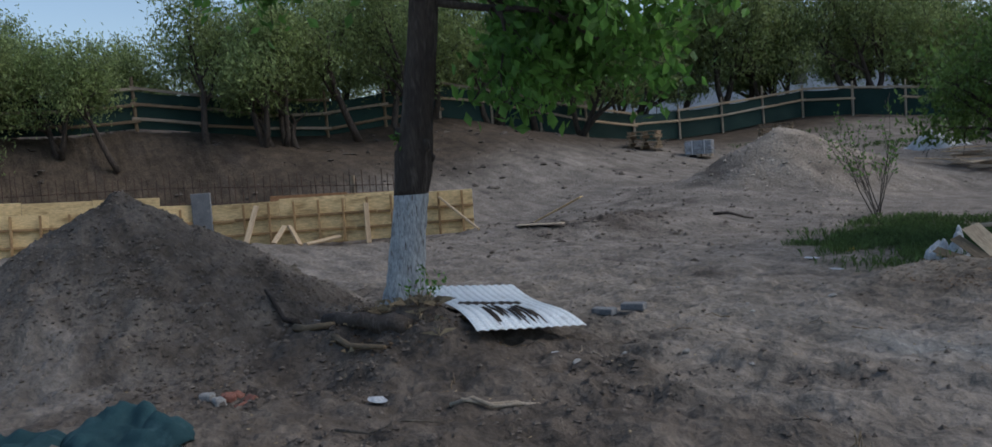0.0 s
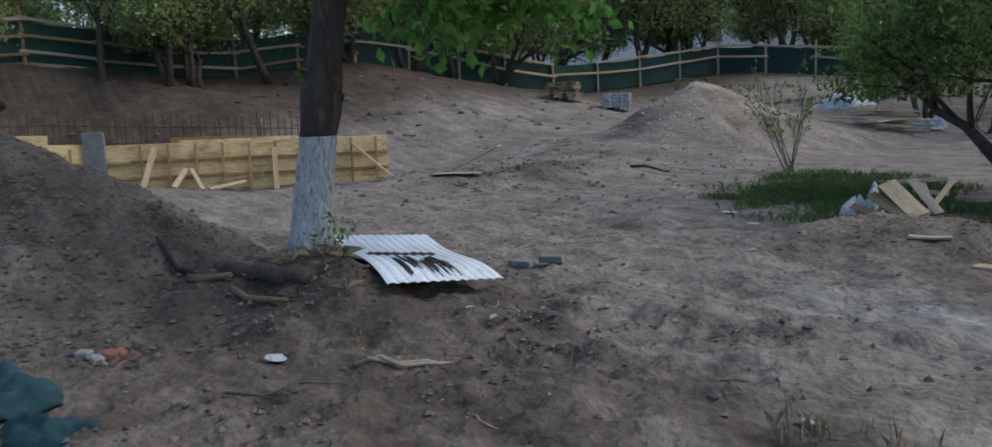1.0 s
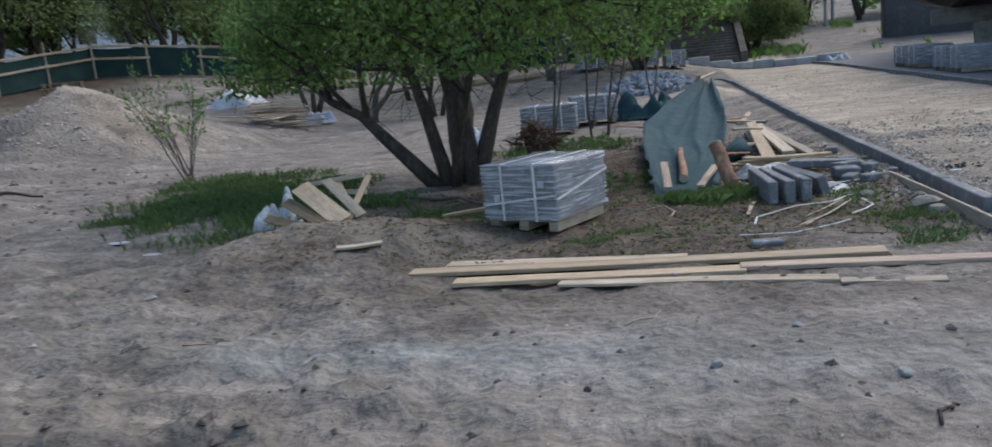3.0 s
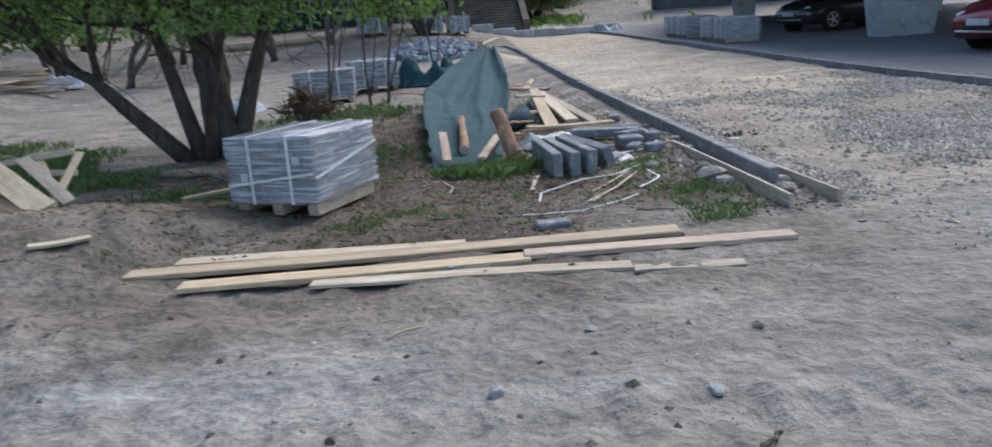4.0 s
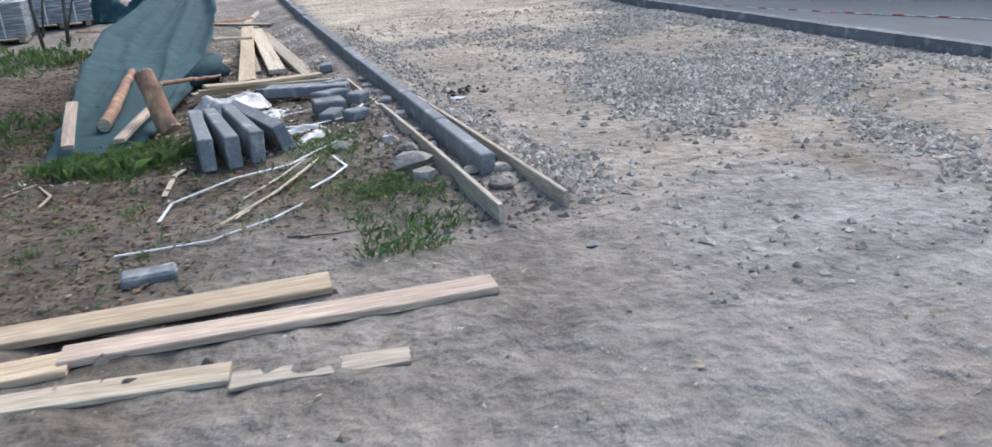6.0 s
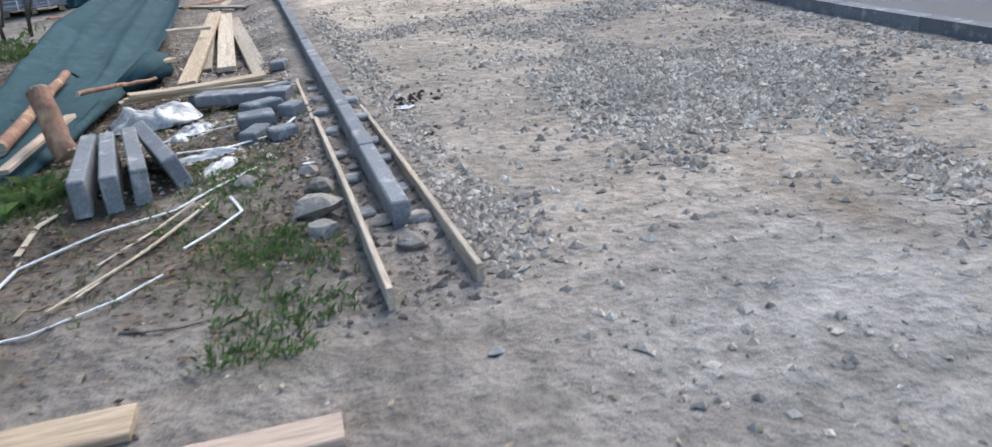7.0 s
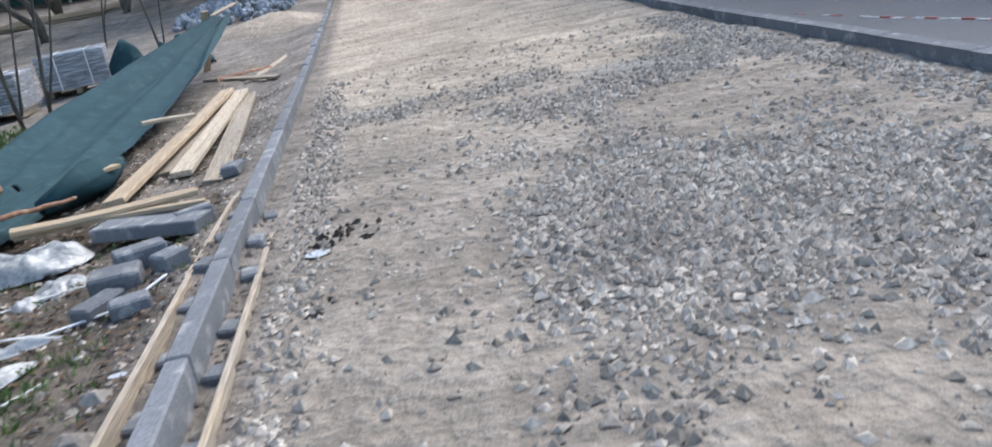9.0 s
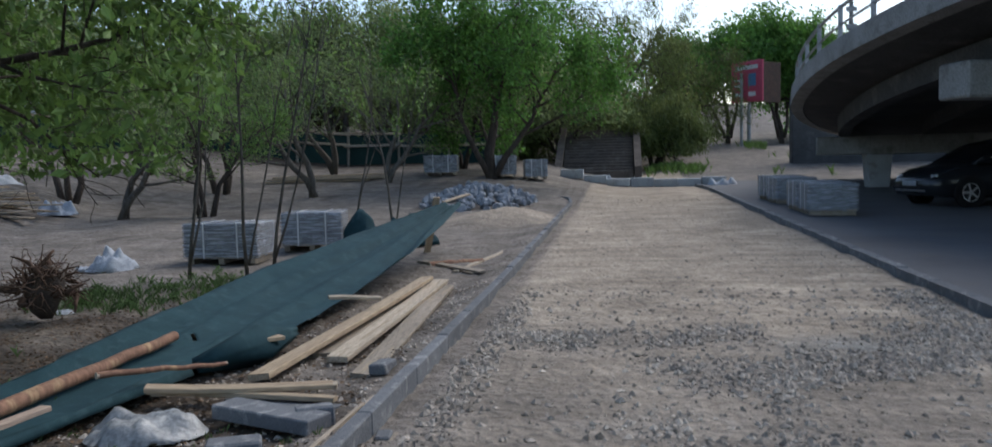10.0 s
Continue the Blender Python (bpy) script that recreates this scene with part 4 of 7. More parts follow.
sapling(-3.75, 9.7, 4.0, 501, (-0.03, 0.0, 0), "slim grey-barked sapling beside the wrapped pallets")
sapling(-3.45, 9.85, 4.2, 502, (0.10, 0.0, 0), "slim grey-barked sapling beside the wrapped pallets")
sapling(-4.45, 9.4, 3.4, 503, (0.0, 0.02, 0), "very thin sapling beside the wrapped pallets")
sapling(-2.6, 13.0, 3.2, 504, (0.02, 0.0, 0), "crooked dark sapling beside a rubble heap")
sapling(-5.6, 20.5, 4.0, 505, (0.05, 0.0, 0), "thin dark sapling on bare earth")


def shrub():
    x, y = -11.1, 7.6
    r = random.Random(9)
    stems = [((r.uniform(-0.08, 0.08), r.uniform(-0.08, 0.08), 0), along((r.uniform(-0.75, 0.6), r.uniform(-0.5, 0.5), 0)), r.uniform(1.2, 2.2), 0.016) for _ in range(8)]
    wood, twigs = grow(19, stems, 2, (5, 3), angle=0.45, start=0.35, ratio=0.45, bend=0.07)
    ob = thing("shrub", Matrix.Translation((x, y, gz(x, y) - 0.05)), "sparse thin-stemmed shrub with few green leaves", "shrub")
    part("stem", wood, BARK_YOUNG, ob)
    part("foliage", leaf_mesh("foliage", leaves_on(twigs, 3, 0.05, 2, 0.9), 0.08, LEAF_NEAR, 3), LEAF_NEAR, ob)


shrub()


# ---- fence of wooden rails and green mesh ----
def fence():
    line = [(-34.5, -16.0), (-34.0, 3.0), (-32.0, 18.0), (-29.0, 30.5), (-20.0, 34.5), (-4.2, 37.6)]
    ob = thing("site_fence", Matrix.Identity(4), "site fence of rough posts and rails with dark green mesh", "fence", kind="structure")
    r = random.Random(4)
    pts = []
    for (x0, y0), (x1, y1) in zip(line, line[1:]):
        n = max(1, round(math.hypot(x1 - x0, y1 - y0) / 2.4))
        pts += [(x0 + (x1 - x0) * k / n, y0 + (y1 - y0) * k / n) for k in range(n)]
    pts.append(line[-1])
    for k, (x, y) in enumerate(pts):
        z, h = gz(x, y), 1.75 + r.uniform(-0.1, 0.25) + (0.7 if k % 9 == 4 else 0)
        # left posts and rails take darker wood for the shade among the trees
        part("post", Shape().tube([(x, y, z - 0.2), (x + r.uniform(-0.05, 0.05), y + r.uniform(-0.05, 0.05), z + h)], [0.065, 0.055], 7, wob=0.1, seed=k), WOOD_GREY if y > 10 else WOOD_DARK, ob)
    for (x0, y0), (x1, y1) in zip(pts, pts[1:]):
        z0, z1 = gz(x0, y0), gz(x1, y1)
        d = Vector((y1 - y0, x0 - x1, 0)).normalized() * -0.09
        for hh in (0.35, 0.92, 1.48) if y0 < 10 else (0.92, 1.48):
            j0, j1 = r.uniform(-0.06, 0.06), r.uniform(-0.06, 0.06)
            a, b = Vector((x0, y0, z0 + hh + j0)) - d, Vector((x1, y1, z1 + hh + j1)) - d
            if r.random() < 0.93:
                part("rail", plank_shape((b - a).length + 0.3, 0.035, 0.11, int(hh * 100) + int(x0 * 7), 0.015), r.choice((WOOD_NEW, WOOD_NEW, WOOD_GREY) if y0 > 10 else (WOOD_GREY, WOOD_DARK, WOOD_GREY)), ob, m=between(a, b))
        if y0 > -2 or r.random() < 0.5:
            rows = []
            for u in np.linspace(0, 1, 7):
                x, y, z = x0 + (x1 - x0) * u, y0 + (y1 - y0) * u, z0 + (z1 - z0) * u
                sag = 0.06 * math.sin(math.pi * u)
                rows.append([(x + d.x * (0.6 + 0.4 * math.sin(9 * u + v)), y + d.y * (0.6 + 0.4 * math.sin(9 * u + v)), z + 0.06 + (1.38 - sag) * v / 5) for v in range(6)])
            part("mesh_panel", Shape().loft(rows, closed=False), FENCE_NET, ob, "dark green fabric mesh", smooth=True)


fence()


# ---- kerbs ----
def kerb_line(name, line, width, height, top, label, seed):
    """Kerb stones of a metre end to end along a line of (x, y); the line is the road side's upper edge."""
    ob = thing(name, Matrix.Identity(4), label, "kerb", kind="structure")
    r = random.Random(seed)
    shape = Shape().box((0.994, width, height), b=0.008).mesh("kerb_stone", CONCRETE)
    for (x0, y0), (x1, y1) in zip(line, line[1:]):
        length = math.hypot(x1 - x0, y1 - y0)
        n = max(1, round(length))
        for k in range(n):
            u = (k + 0.5) / n
            x, y = x0 + (x1 - x0) * u, y0 + (y1 - y0) * u
            z = top + 0.012 * max(0, y - 8) + r.uniform(-0.004, 0.004) - height / 2
            d = Vector(((x1 - x0) / length, (y1 - y0) / length))
            nx, ny = -d.y * width / 2, d.x * width / 2
            part("kerb_stone", shape, CONCRETE, ob, m=Matrix.Translation((x + nx, y + ny, z)) @ Matrix.Rotation(math.atan2(d.y, d.x) + r.uniform(-0.003, 0.003), 4, "Z") @ Matrix.Diagonal((length / n, 1, 1, 1)))
    return ob


kerb_line("kerb_west", [(0, 0), (0, 22), (-0.15, 24), (-0.55, 25.2), (-1.3, 26.0), (-2.4, 26.4), (-4.0, 26.6)], 0.085, 0.22, 0.15, "new grey concrete kerb between timber edge boards", 1)
kerb_line("kerb_east", [(4.75, -4.0), (4.5, 0), (4.42, 3), (4.40, 12), (4.40, 30), (4.0, 36)], -0.12, 0.30, 0.135, "new grey concrete kerb along the asphalt parking", 2)
# edge boards of the new kerb
LEFT = [(-0.8, 2.1), (2.1, 3.6), (3.55, 6.0)]
for k, (a, b) in enumerate(LEFT):
    board((-0.232 - 0.012 * (k % 2), a, (0.055, -0.01, -0.06)[k]), (-0.225 - 0.012 * (k % 2), b, (0.0, -0.05, -0.09)[k]), 0.15, 0.026, WOOD_GREY, "plank on edge along the new kerb", "edge_board", "plank", "edge boards of the kerb", radians(90), k, 0.006)
for k, (a, b) in enumerate([(-0.72, 2.6), (2.62, 4.2)]):
    board((0.118, a, 0.04 - 0.08 * k), (0.108, b, -0.03 - 0.03 * k), 0.15, 0.026, WOOD_GREY, "plank on edge along the new kerb", "edge_board", "plank", "edge boards of the kerb", radians(90), 20 + k, 0.006)


# ---- parking, bridge ----
def parking():
    edge = [(4.87, -4.0), (4.62, 0), (4.54, 3), (4.52, 12), (4.52, 30), (4.12, 36)]
    rings = []
    for (x, y) in edge:
        z = 0.10 + 0.012 * max(0, y - 8)
        rings.append([(x, y, z), (45, y * 1.0, z), (45, y, z - 0.4), (x, y, z - 0.4)])
    return thing("parking_lot", Matrix.Identity(4), "smooth grey asphalt parking under the bridge", "parking", kind="structure", shape=Shape().loft(rings), material=ASPHALT)


parking()


def bridge():
    ob = thing("bridge", Matrix.Identity(4), "curved concrete ramp bridge on low piers over parked cars", "bridge", kind="structure")
    edge = []
    for k in range(41):
        y = 1.0 + k * 0.95
        x = 4.75 + 0.05 * (y + 1) + (0.019 if y < 20.5 else 0.0127) * (y - 20.5) ** 2
        z = 4.3 - 0.066 * (y - 5) if y < 24 else 4.3 - 0.066 * 19 - 0.05 * (y - 24)
        edge.append(Vector((x, y, z)))
    slab, lip, rail_top = [], [], []
    for k, p in enumerate(edge):
        d = (edge[min(k + 1, 40)] - edge[max(k - 1, 0)]).normalized()
        s = Vector((d.y, -d.x, 0)).normalized()
        u = Vector((0, 0, 1))
        slab.append([p + s * 0.35, p + s * 2.2 - u * 0.32, p + s * 10.5 - u * 0.32, p + s * 12.5, p + s * 12.5 + u * 0.35, p + s * 0.35 + u * 0.35])
        lip.append([p, p + s * 0.36 - u * 0.03, p + s * 0.36 + u * 0.42, p + u * 0.42])
        rail_top.append(p + s * 0.18 + u * 1.15)
    # deck underside: its shade is in the dark colour
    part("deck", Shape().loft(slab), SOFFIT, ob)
    part("edge_beam", Shape().loft(lip), CONCRETE_OLD, ob, "pale weathered concrete edge")
    for k in range(0, 41, 2):
        q = rail_top[k]
        part("railing_post", Shape().box((0.09, 0.09, 0.9), Matrix.Translation(q - Vector((0, 0, 0.4)))), GALV, ob)
    part("handrail", Shape().tube(rail_top, [0.045] * 41, 6), GALV, ob)
    part("handrail", Shape().tube([q - Vector((0, 0, 0.38)) for q in rail_top], [0.03] * 41, 6), GALV, ob)
    # girders under the deck
    for off in (1.6, 4.2, 6.8, 9.4):
        rings = []
        for k, p in enumerate(edge):
            d = (edge[min(k + 1, 40)] - edge[max(k - 1, 0)]).normalized()
            s, u = Vector((d.y, -d.x, 0)).normalized(), Vector((0, 0, 1))
            c = p + s * off - u * 0.3
            rings.append([c - s * 0.22, c - s * 0.18 - u * 0.42, c + s * 0.18 - u * 0.42, c + s * 0.22])
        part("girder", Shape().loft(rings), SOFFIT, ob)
    # piers: a cap beam on short columns
    for kk, (yy, cols) in enumerate(((6.5, (4.6, 9.0)), (14.6, (2.6, 7.0)), (29.6, (2.6, 6.0, 9.5)))):
        k = int((yy - 1) / 0.95)
        p = edge[k]
        d = (edge[k + 1] - edge[k - 1]).normalized()
        s = Vector((d.y, -d.x, 0)).normalized()
        turn = math.atan2(s.y, s.x)
        part("cap_beam", Shape().box((10.4, 0.9, 0.62), Matrix.Translation(p + s * 5.9 + Vector((0, 0, -1.03))) @ Matrix.Rotation(turn, 4, "Z"), b=0.04), CONCRETE_OLD, ob)
        for c in cols:
            q = p + s * c
            h = q.z - 1.3
            w = 0.42 if yy > 20 else 1.0
            rings = [[(q.x + sx * w * f, q.y + sy * 0.35, z) for sx, sy in ((-1, -1), (1, -1), (1, 1), (-1, 1))] for z, f in ((-0.2, 0.6), (h, 0.95))]
            part("column", Shape().loft(rings), SLAB_GREY, ob)


bridge()
# two added walls, shade-dark, that close the bright gap under the deck
thing("abutment", Matrix.Translation((29.5, 47, 2.2)), "added dark wall closing the gap behind the parking", "wall", kind="structure", shape=Shape().box((38, 0.8, 5.0), b=0.05), material=SOFFIT)
thing("retaining_wall", Matrix.Translation((44.5, 18, 2.2)), "added dark wall closing the end of the parking", "wall", kind="structure", shape=Shape().box((0.8, 52, 5.0), b=0.05), material=SOFFIT)


# ---- formwork in the trench ----
def formwork(name, a, b, height, label, ply, walers=True, seed=0):
    """A wall of plywood sheets with upright studs and rails, from a to b."""
    a, b = Vector((*a, gz(*a) - 0.05)), Vector((*b, gz(*b) - 0.05))
    d = b - a
    length = d.length
    m = Matrix.Translation(a) @ Matrix.Rotation(math.atan2(d.y, d.x), 4, "Z") @ Matrix.Rotation(-math.atan2(d.z, math.hypot(d.x, d.y)), 4, "Y")
    ob = thing(name, m, label, "formwork")
    r = random.Random(seed)
    n = max(1, round(length / 1.5))
    for k in range(n):
        h = height + r.uniform(-0.04, 0.05)
        w = length / n
        part("plywood_sheet", Shape().box((w - 0.006, 0.021, h), b=0.003), ply, ob, m=pose((k + 0.5) * w, 0, h / 2))
    if walers:
        for zz in (0.28, 0.62):
            x = 0.0
            while x < length - 0.3:
                w = min(r.uniform(2.0, 3.2), length - x)
                part("rail", plank_shape(w, 0.05, 0.06, int(x * 9), 0.004), WOOD_STUD, ob, m=pose(x + w / 2, 0.045, zz + r.uniform(-0.02, 0.02)))
                x += w + 0.02
        for k in range(int(length / 0.52)):
            part("stud", Shape().box((0.05, 0.05, height * 0.96), b=0.004), WOOD_STUD, ob, m=pose(0.25 + k * 0.52, 0.09, height * 0.48))
    return ob


formwork("formwork", (-17.0, 1.45), (-19.40, -3.60), 0.98, "yellow plywood formwork wall with timber studs", PLY, seed=1)
formwork("formwork", (-19.58, -3.98), (-20.9, -10.6), 0.95, "yellow plywood formwork wall with timber studs", PLY, seed=2)
formwork("formwork", (-18.3, 0.9), (-19.75, -2.2), 1.16, "reddish plywood formwork wall behind the front one", PLY_RED, False, 3)
formwork("formwork", (-20.5, -4.4), (-21.6, -9.6), 1.16, "plain yellow plywood formwork wall behind the front one", PLY, False, 4)
x, y = -19.44, -3.78
thing("shutter_board", Matrix.Translation((x, y, gz(x, y) + 0.55)) @ Matrix.Rotation(1.1, 4, "Z"), "grey upright panel between two formwork walls", "panel", shape=Shape().box((0.40, 0.10, 1.22), b=0.012), material=CONCRETE)
for k, (along_wall, foot, shift, h) in enumerate(((4.65, 0.55, 0.22, 0.88), (0.75, 0.6, -0.75, 0.86), (2.35, 0.12, 0.0, 0.88), (4.1, 0.4, 0.22, 0.42), (4.0, 0.4, -0.22, 0.40), (2.95, 0.35, 0.7, 0.2))):
    x, y = -17.0 - 0.43 * along_wall + 0.14, 1.45 - 0.90 * along_wall - 0.07
    x1, y1 = x + 0.90 * foot - 0.43 * shift, y - 0.43 * foot - 0.90 * shift
    board((x1, y1, gz(x1, y1) + 0.02), (x, y, gz(x, y) + h), 0.11, 0.04, WOOD_NEW, "timber brace leaning on the formwork", "brace", "plank", "braces of the formwork", 0.3, 60 + k)
board((-15.9, 2.35, gz(-15.9, 2.35) + 0.06), (-15.1, 3.0, gz(-15.1, 3.0) + 0.5), 0.45, 0.02, PLY, "offcut of yellow plywood leaning on the earth edge", "plywood_offcut", "board", seed=71)
board((-15.7, 1.7, gz(-15.7, 1.7) + 0.05), (-14.9, 2.3, gz(-14.9, 2.3) + 0.06), 0.25, 0.02, WOOD_PALE, "flat pale board lying on the ground", seed=72)
x, y = -19.5, -0.25
thing("timber_peg", Matrix.Translation((x, y, gz(x, y) + 0.75)), "upright short board behind the formwork", "post", shape=plank_shape(1.5, 0.25, 0.05, 4), material=WOOD_NEW).matrix_basis @= Matrix.Rotation(radians(90), 4, "Y") @ Matrix.Rotation(radians(90), 4, "X")
board((-27.5, -9.6, gz(-27.5, -9.6) + 0.5), (-29.5, -11.2, gz(-29.5, -11.2) + 2.0), 0.10, 0.05, WOOD_NEW, "long timber leaning over the trench", "brace", "plank", seed=73)


def rebar():
    """Upright bars of the reinforcement behind the formwork."""
    ob = thing("rebar_grid", Matrix.Identity(4), "rusty upright reinforcing bars behind the formwork", "rebar")
    shape = Shape().tube([(0, 0, 0), (0, 0, 1.0)], [0.012, 0.012], 5).mesh("bar", RUSTY)
    a, b = Vector((-18.9, 1.2)), Vector((-22.4, -9.8))
    r = random.Random(8)
    for k in range(78):
        p = a.lerp(b, k / 77)
        part("bar", shape, RUSTY, ob, m=Matrix.Translation((p.x, p.y, gz(p.x, p.y) + 0.2)) @ Matrix.Rotation(r.uniform(-0.03, 0.03), 4, "X") @ Matrix.Diagonal((1, 1, 1.35 + r.uniform(-0.15, 0.1), 1)))
    for h in (0.9, 1.25):
        part("tie_bar", Shape().tube([(a.x, a.y, gz(*a) + h), ((a.x + b.x) / 2, (a.y + b.y) / 2, gz(*((a + b) / 2)) + h), (b.x, b.y, gz(*b) + h)], [0.011] * 3, 5), RUSTY, ob)


rebar()


# ---- planks lying beside the track ----
def long_planks():
    g_ = "long boards by the track"
    laid((-4.04, -0.84), (-2.3, -0.98), 0.15, 0.028, WOOD_PALE, "pale pine board under a longer one", seed=85, group=g_)
    laid((-3.87, -1.37), (-1.95, -1.44), 0.15, 0.03, WOOD_NEW, "long fresh-sawn pine board on a low stack", seed=82, warp=0.008, group=g_)
    laid((-1.98, -1.41), (-0.49, -1.47), 0.14, 0.03, WOOD_PINK, "waney pinkish board with broken bark edge", 0.01, seed=83, warp=0.006, wane=0.14, group=g_)
    laid((-4.27, -1.05), (-1.06, -1.19), 0.165, 0.03, WOOD_NEW, "long fresh-sawn pine board on a low stack", 0.012, seed=81, warp=0.008, group=g_)
    laid((-3.13, -1.54), (-1.45, -1.72), 0.12, 0.02, WOOD_PALE, "half-buried pale board with ragged edge", -0.006, seed=84, warp=0.006, wane=0.16, group=g_)
    laid((-1.45, -1.78), (-0.9, -1.86), 0.10, 0.015, WOOD_GREY, "dusty board end sunk in sand", -0.006, seed=86, warp=0.003, wane=0.2, group=g_)


long_planks()


# ---- the fabric draped over the junk heap ----
def tarp():
    left = [(-2.50, 1.55, 0.0), (-2.56, 2.6, 0.05), (-2.63, 4.2, 0.10), (-2.70, 6.0, 0.18), (-2.70, 7.9, 0.28), (-2.25, 10.2, 0.50), (-1.50, 12.2, 0.80)]
    right = [(-2.02, 1.62, 0.0), (-1.92, 2.3, 0.0), (-1.84, 3.3, 0.0), (-1.62, 4.6, 0.02), (-1.50, 6.2, 0.03), (-1.28, 9.0, 0.30), (-1.26, 12.4, 0.82)]

    def at(line, u):
        s = u * (len(line) - 1)
        i = min(int(s), len(line) - 2)
        f = s - i
        f = f * f * (3 - 2 * f) * 0.4 + f * 0.6
        return Vector(line[i]).lerp(Vector(line[i + 1]), f)

    nu, nv = 120, 40
    rings = []
    for a in range(nu + 1):
        u = a / nu
        p, q = at(left, u), at(right, u)
        row = []
        for b in range(nv + 1):
            v = b / nv
            c = p.lerp(q, v)
            wr = 0.05 * (1 - 2 * abs(math.sin(v * 8 + u * 3 + 1.6 * float(vnoise(u * 2.5, v * 2, 5))))) * (0.25 + 0.75 * v) + 0.05 * float(fbm(u * 4, v * 9, 6)) + 0.014 * float(fbm(u * 40, v * 16, 7))
            edge = 0.03 * float(vnoise(u * 26, b * 0.0, 8)) if b in (0, nv) else 0
            c.z += wr * min(1, 5 * v + 0.04) * min(1, 5 * u + 0.15) - 0.10 * math.sin(math.pi * v) * (0.4 + 0.6 * u) + 0.02
            c.x += edge
            c.z = max(c.z, 0.03)
            row.append(tuple(c))
        rings.append(row)
    sh = Shape().loft(rings, closed=False)
    # a torn hole
    sh.f = [f for f in sh.f if not (58 * 41 + 18 <= f[0] < 58 * 41 + 21)]
    ob = thing("ground_fabric", Matrix.Identity(4), "dark teal geotextile sheet draped over junk, torn and creased", "fabric sheet")
    sheet = part("sheet", sh, TARP, ob, smooth=True)
    hem = [(-1.66, 4.3, 0.06), (-1.52, 4.5, 0.10), (-1.40, 4.75, 0.11), (-1.36, 5.1, 0.09), (-1.42, 5.5, 0.05)]
    part("bunched_edge", Shape().tube(hem, [0.05, 0.10, 0.12, 0.09, 0.04], 14, True, 0.35, 5), TARP, ob, "bunched loose end of the fabric", smooth=True)
    hem = [(-1.98, 1.75, 0.03), (-1.90, 2.3, 0.04), (-1.80, 3.2, 0.04), (-1.68, 4.2, 0.05)]
    part("rolled_edge", Shape().tube(hem, [0.02, 0.04, 0.035, 0.05], 10, True, 0.4, 6), TARP, ob, "rolled creased hem", smooth=True)
    mod = sheet.modifiers.new("thickness", "SOLIDIFY")
    mod.thickness = 0.004


tarp()
board((-1.85, 12.24, -0.1), (-1.58, 11.96, 0.9), 0.12, 0.03, WOOD_NEW, "stake holding up the fabric sheet", "stake", "stake", seed=88)
board((-1.56, 12.42, 0.8), (-1.19, 12.64, 0.92), 0.22, 0.02, WOOD_NEW, "plywood scrap on top of a stake", "plywood_scrap", "board", seed=89)


def log(a, b, r0, r1, label, seed):
    a, b = Vector(a), Vector(b)
    r = random.Random(seed)
    ob = thing("pine_log", Matrix.Translation(a), label, "log", "pine logs")
    pts = [(b - a) * u + Vector((r.gauss(0, 0.006), r.gauss(0, 0.006), r.gauss(0, 0.006))) for u in np.linspace(0, 1.03, 9)]
    part("bark", Shape().tube(pts, [r0 + (r1 - r0) * k / 8 for k in range(9)], 12, False, 0.05, seed), PINE_LOG, ob, smooth=True)
    for k, p, rr in ((0, pts[0] * 1.0, r0), (1, pts[-1], r1)):
        d = (b - a).normalized() * (0.004 if k else -0.004)
        part("cut_end", Shape().tube([p + d, p - d * 3], [rr * 0.97, rr * 0.97], 12), WOOD_PALE, ob, "pale sawn end grain")


log((-1.75, 2.12, 0.07), (-1.87, 2.37, 0.43), 0.075, 0.07, "thick reddish pine log propped on the junk heap", 1)
log((-1.97, 1.283, 0.0585), (-1.47, 1.513, 0.0547), 0.055, 0.05, "short reddish pine log on the ground", 2)
log((-2.22, 2.50, 0.09), (-2.19, 4.89, 0.12), 0.05, 0.04, "long pine log with loose bark lying on the fabric", 3)
log((-1.85, 3.445, 0.202), (-1.38, 4.135, 0.123), 0.021, 0.013, "broken pine branch with pale splinters", 4)
log((-3.5, 11.61, -0.04), (-2.54, 10.46, -0.04), 0.07, 0.06, "reddish pine log lying on the ground", 5)
log((-1.44, 10.69, -0.03), (-0.75, 11.09, -0.03), 0.06, 0.055, "grey round timber lying on the ground", 6)

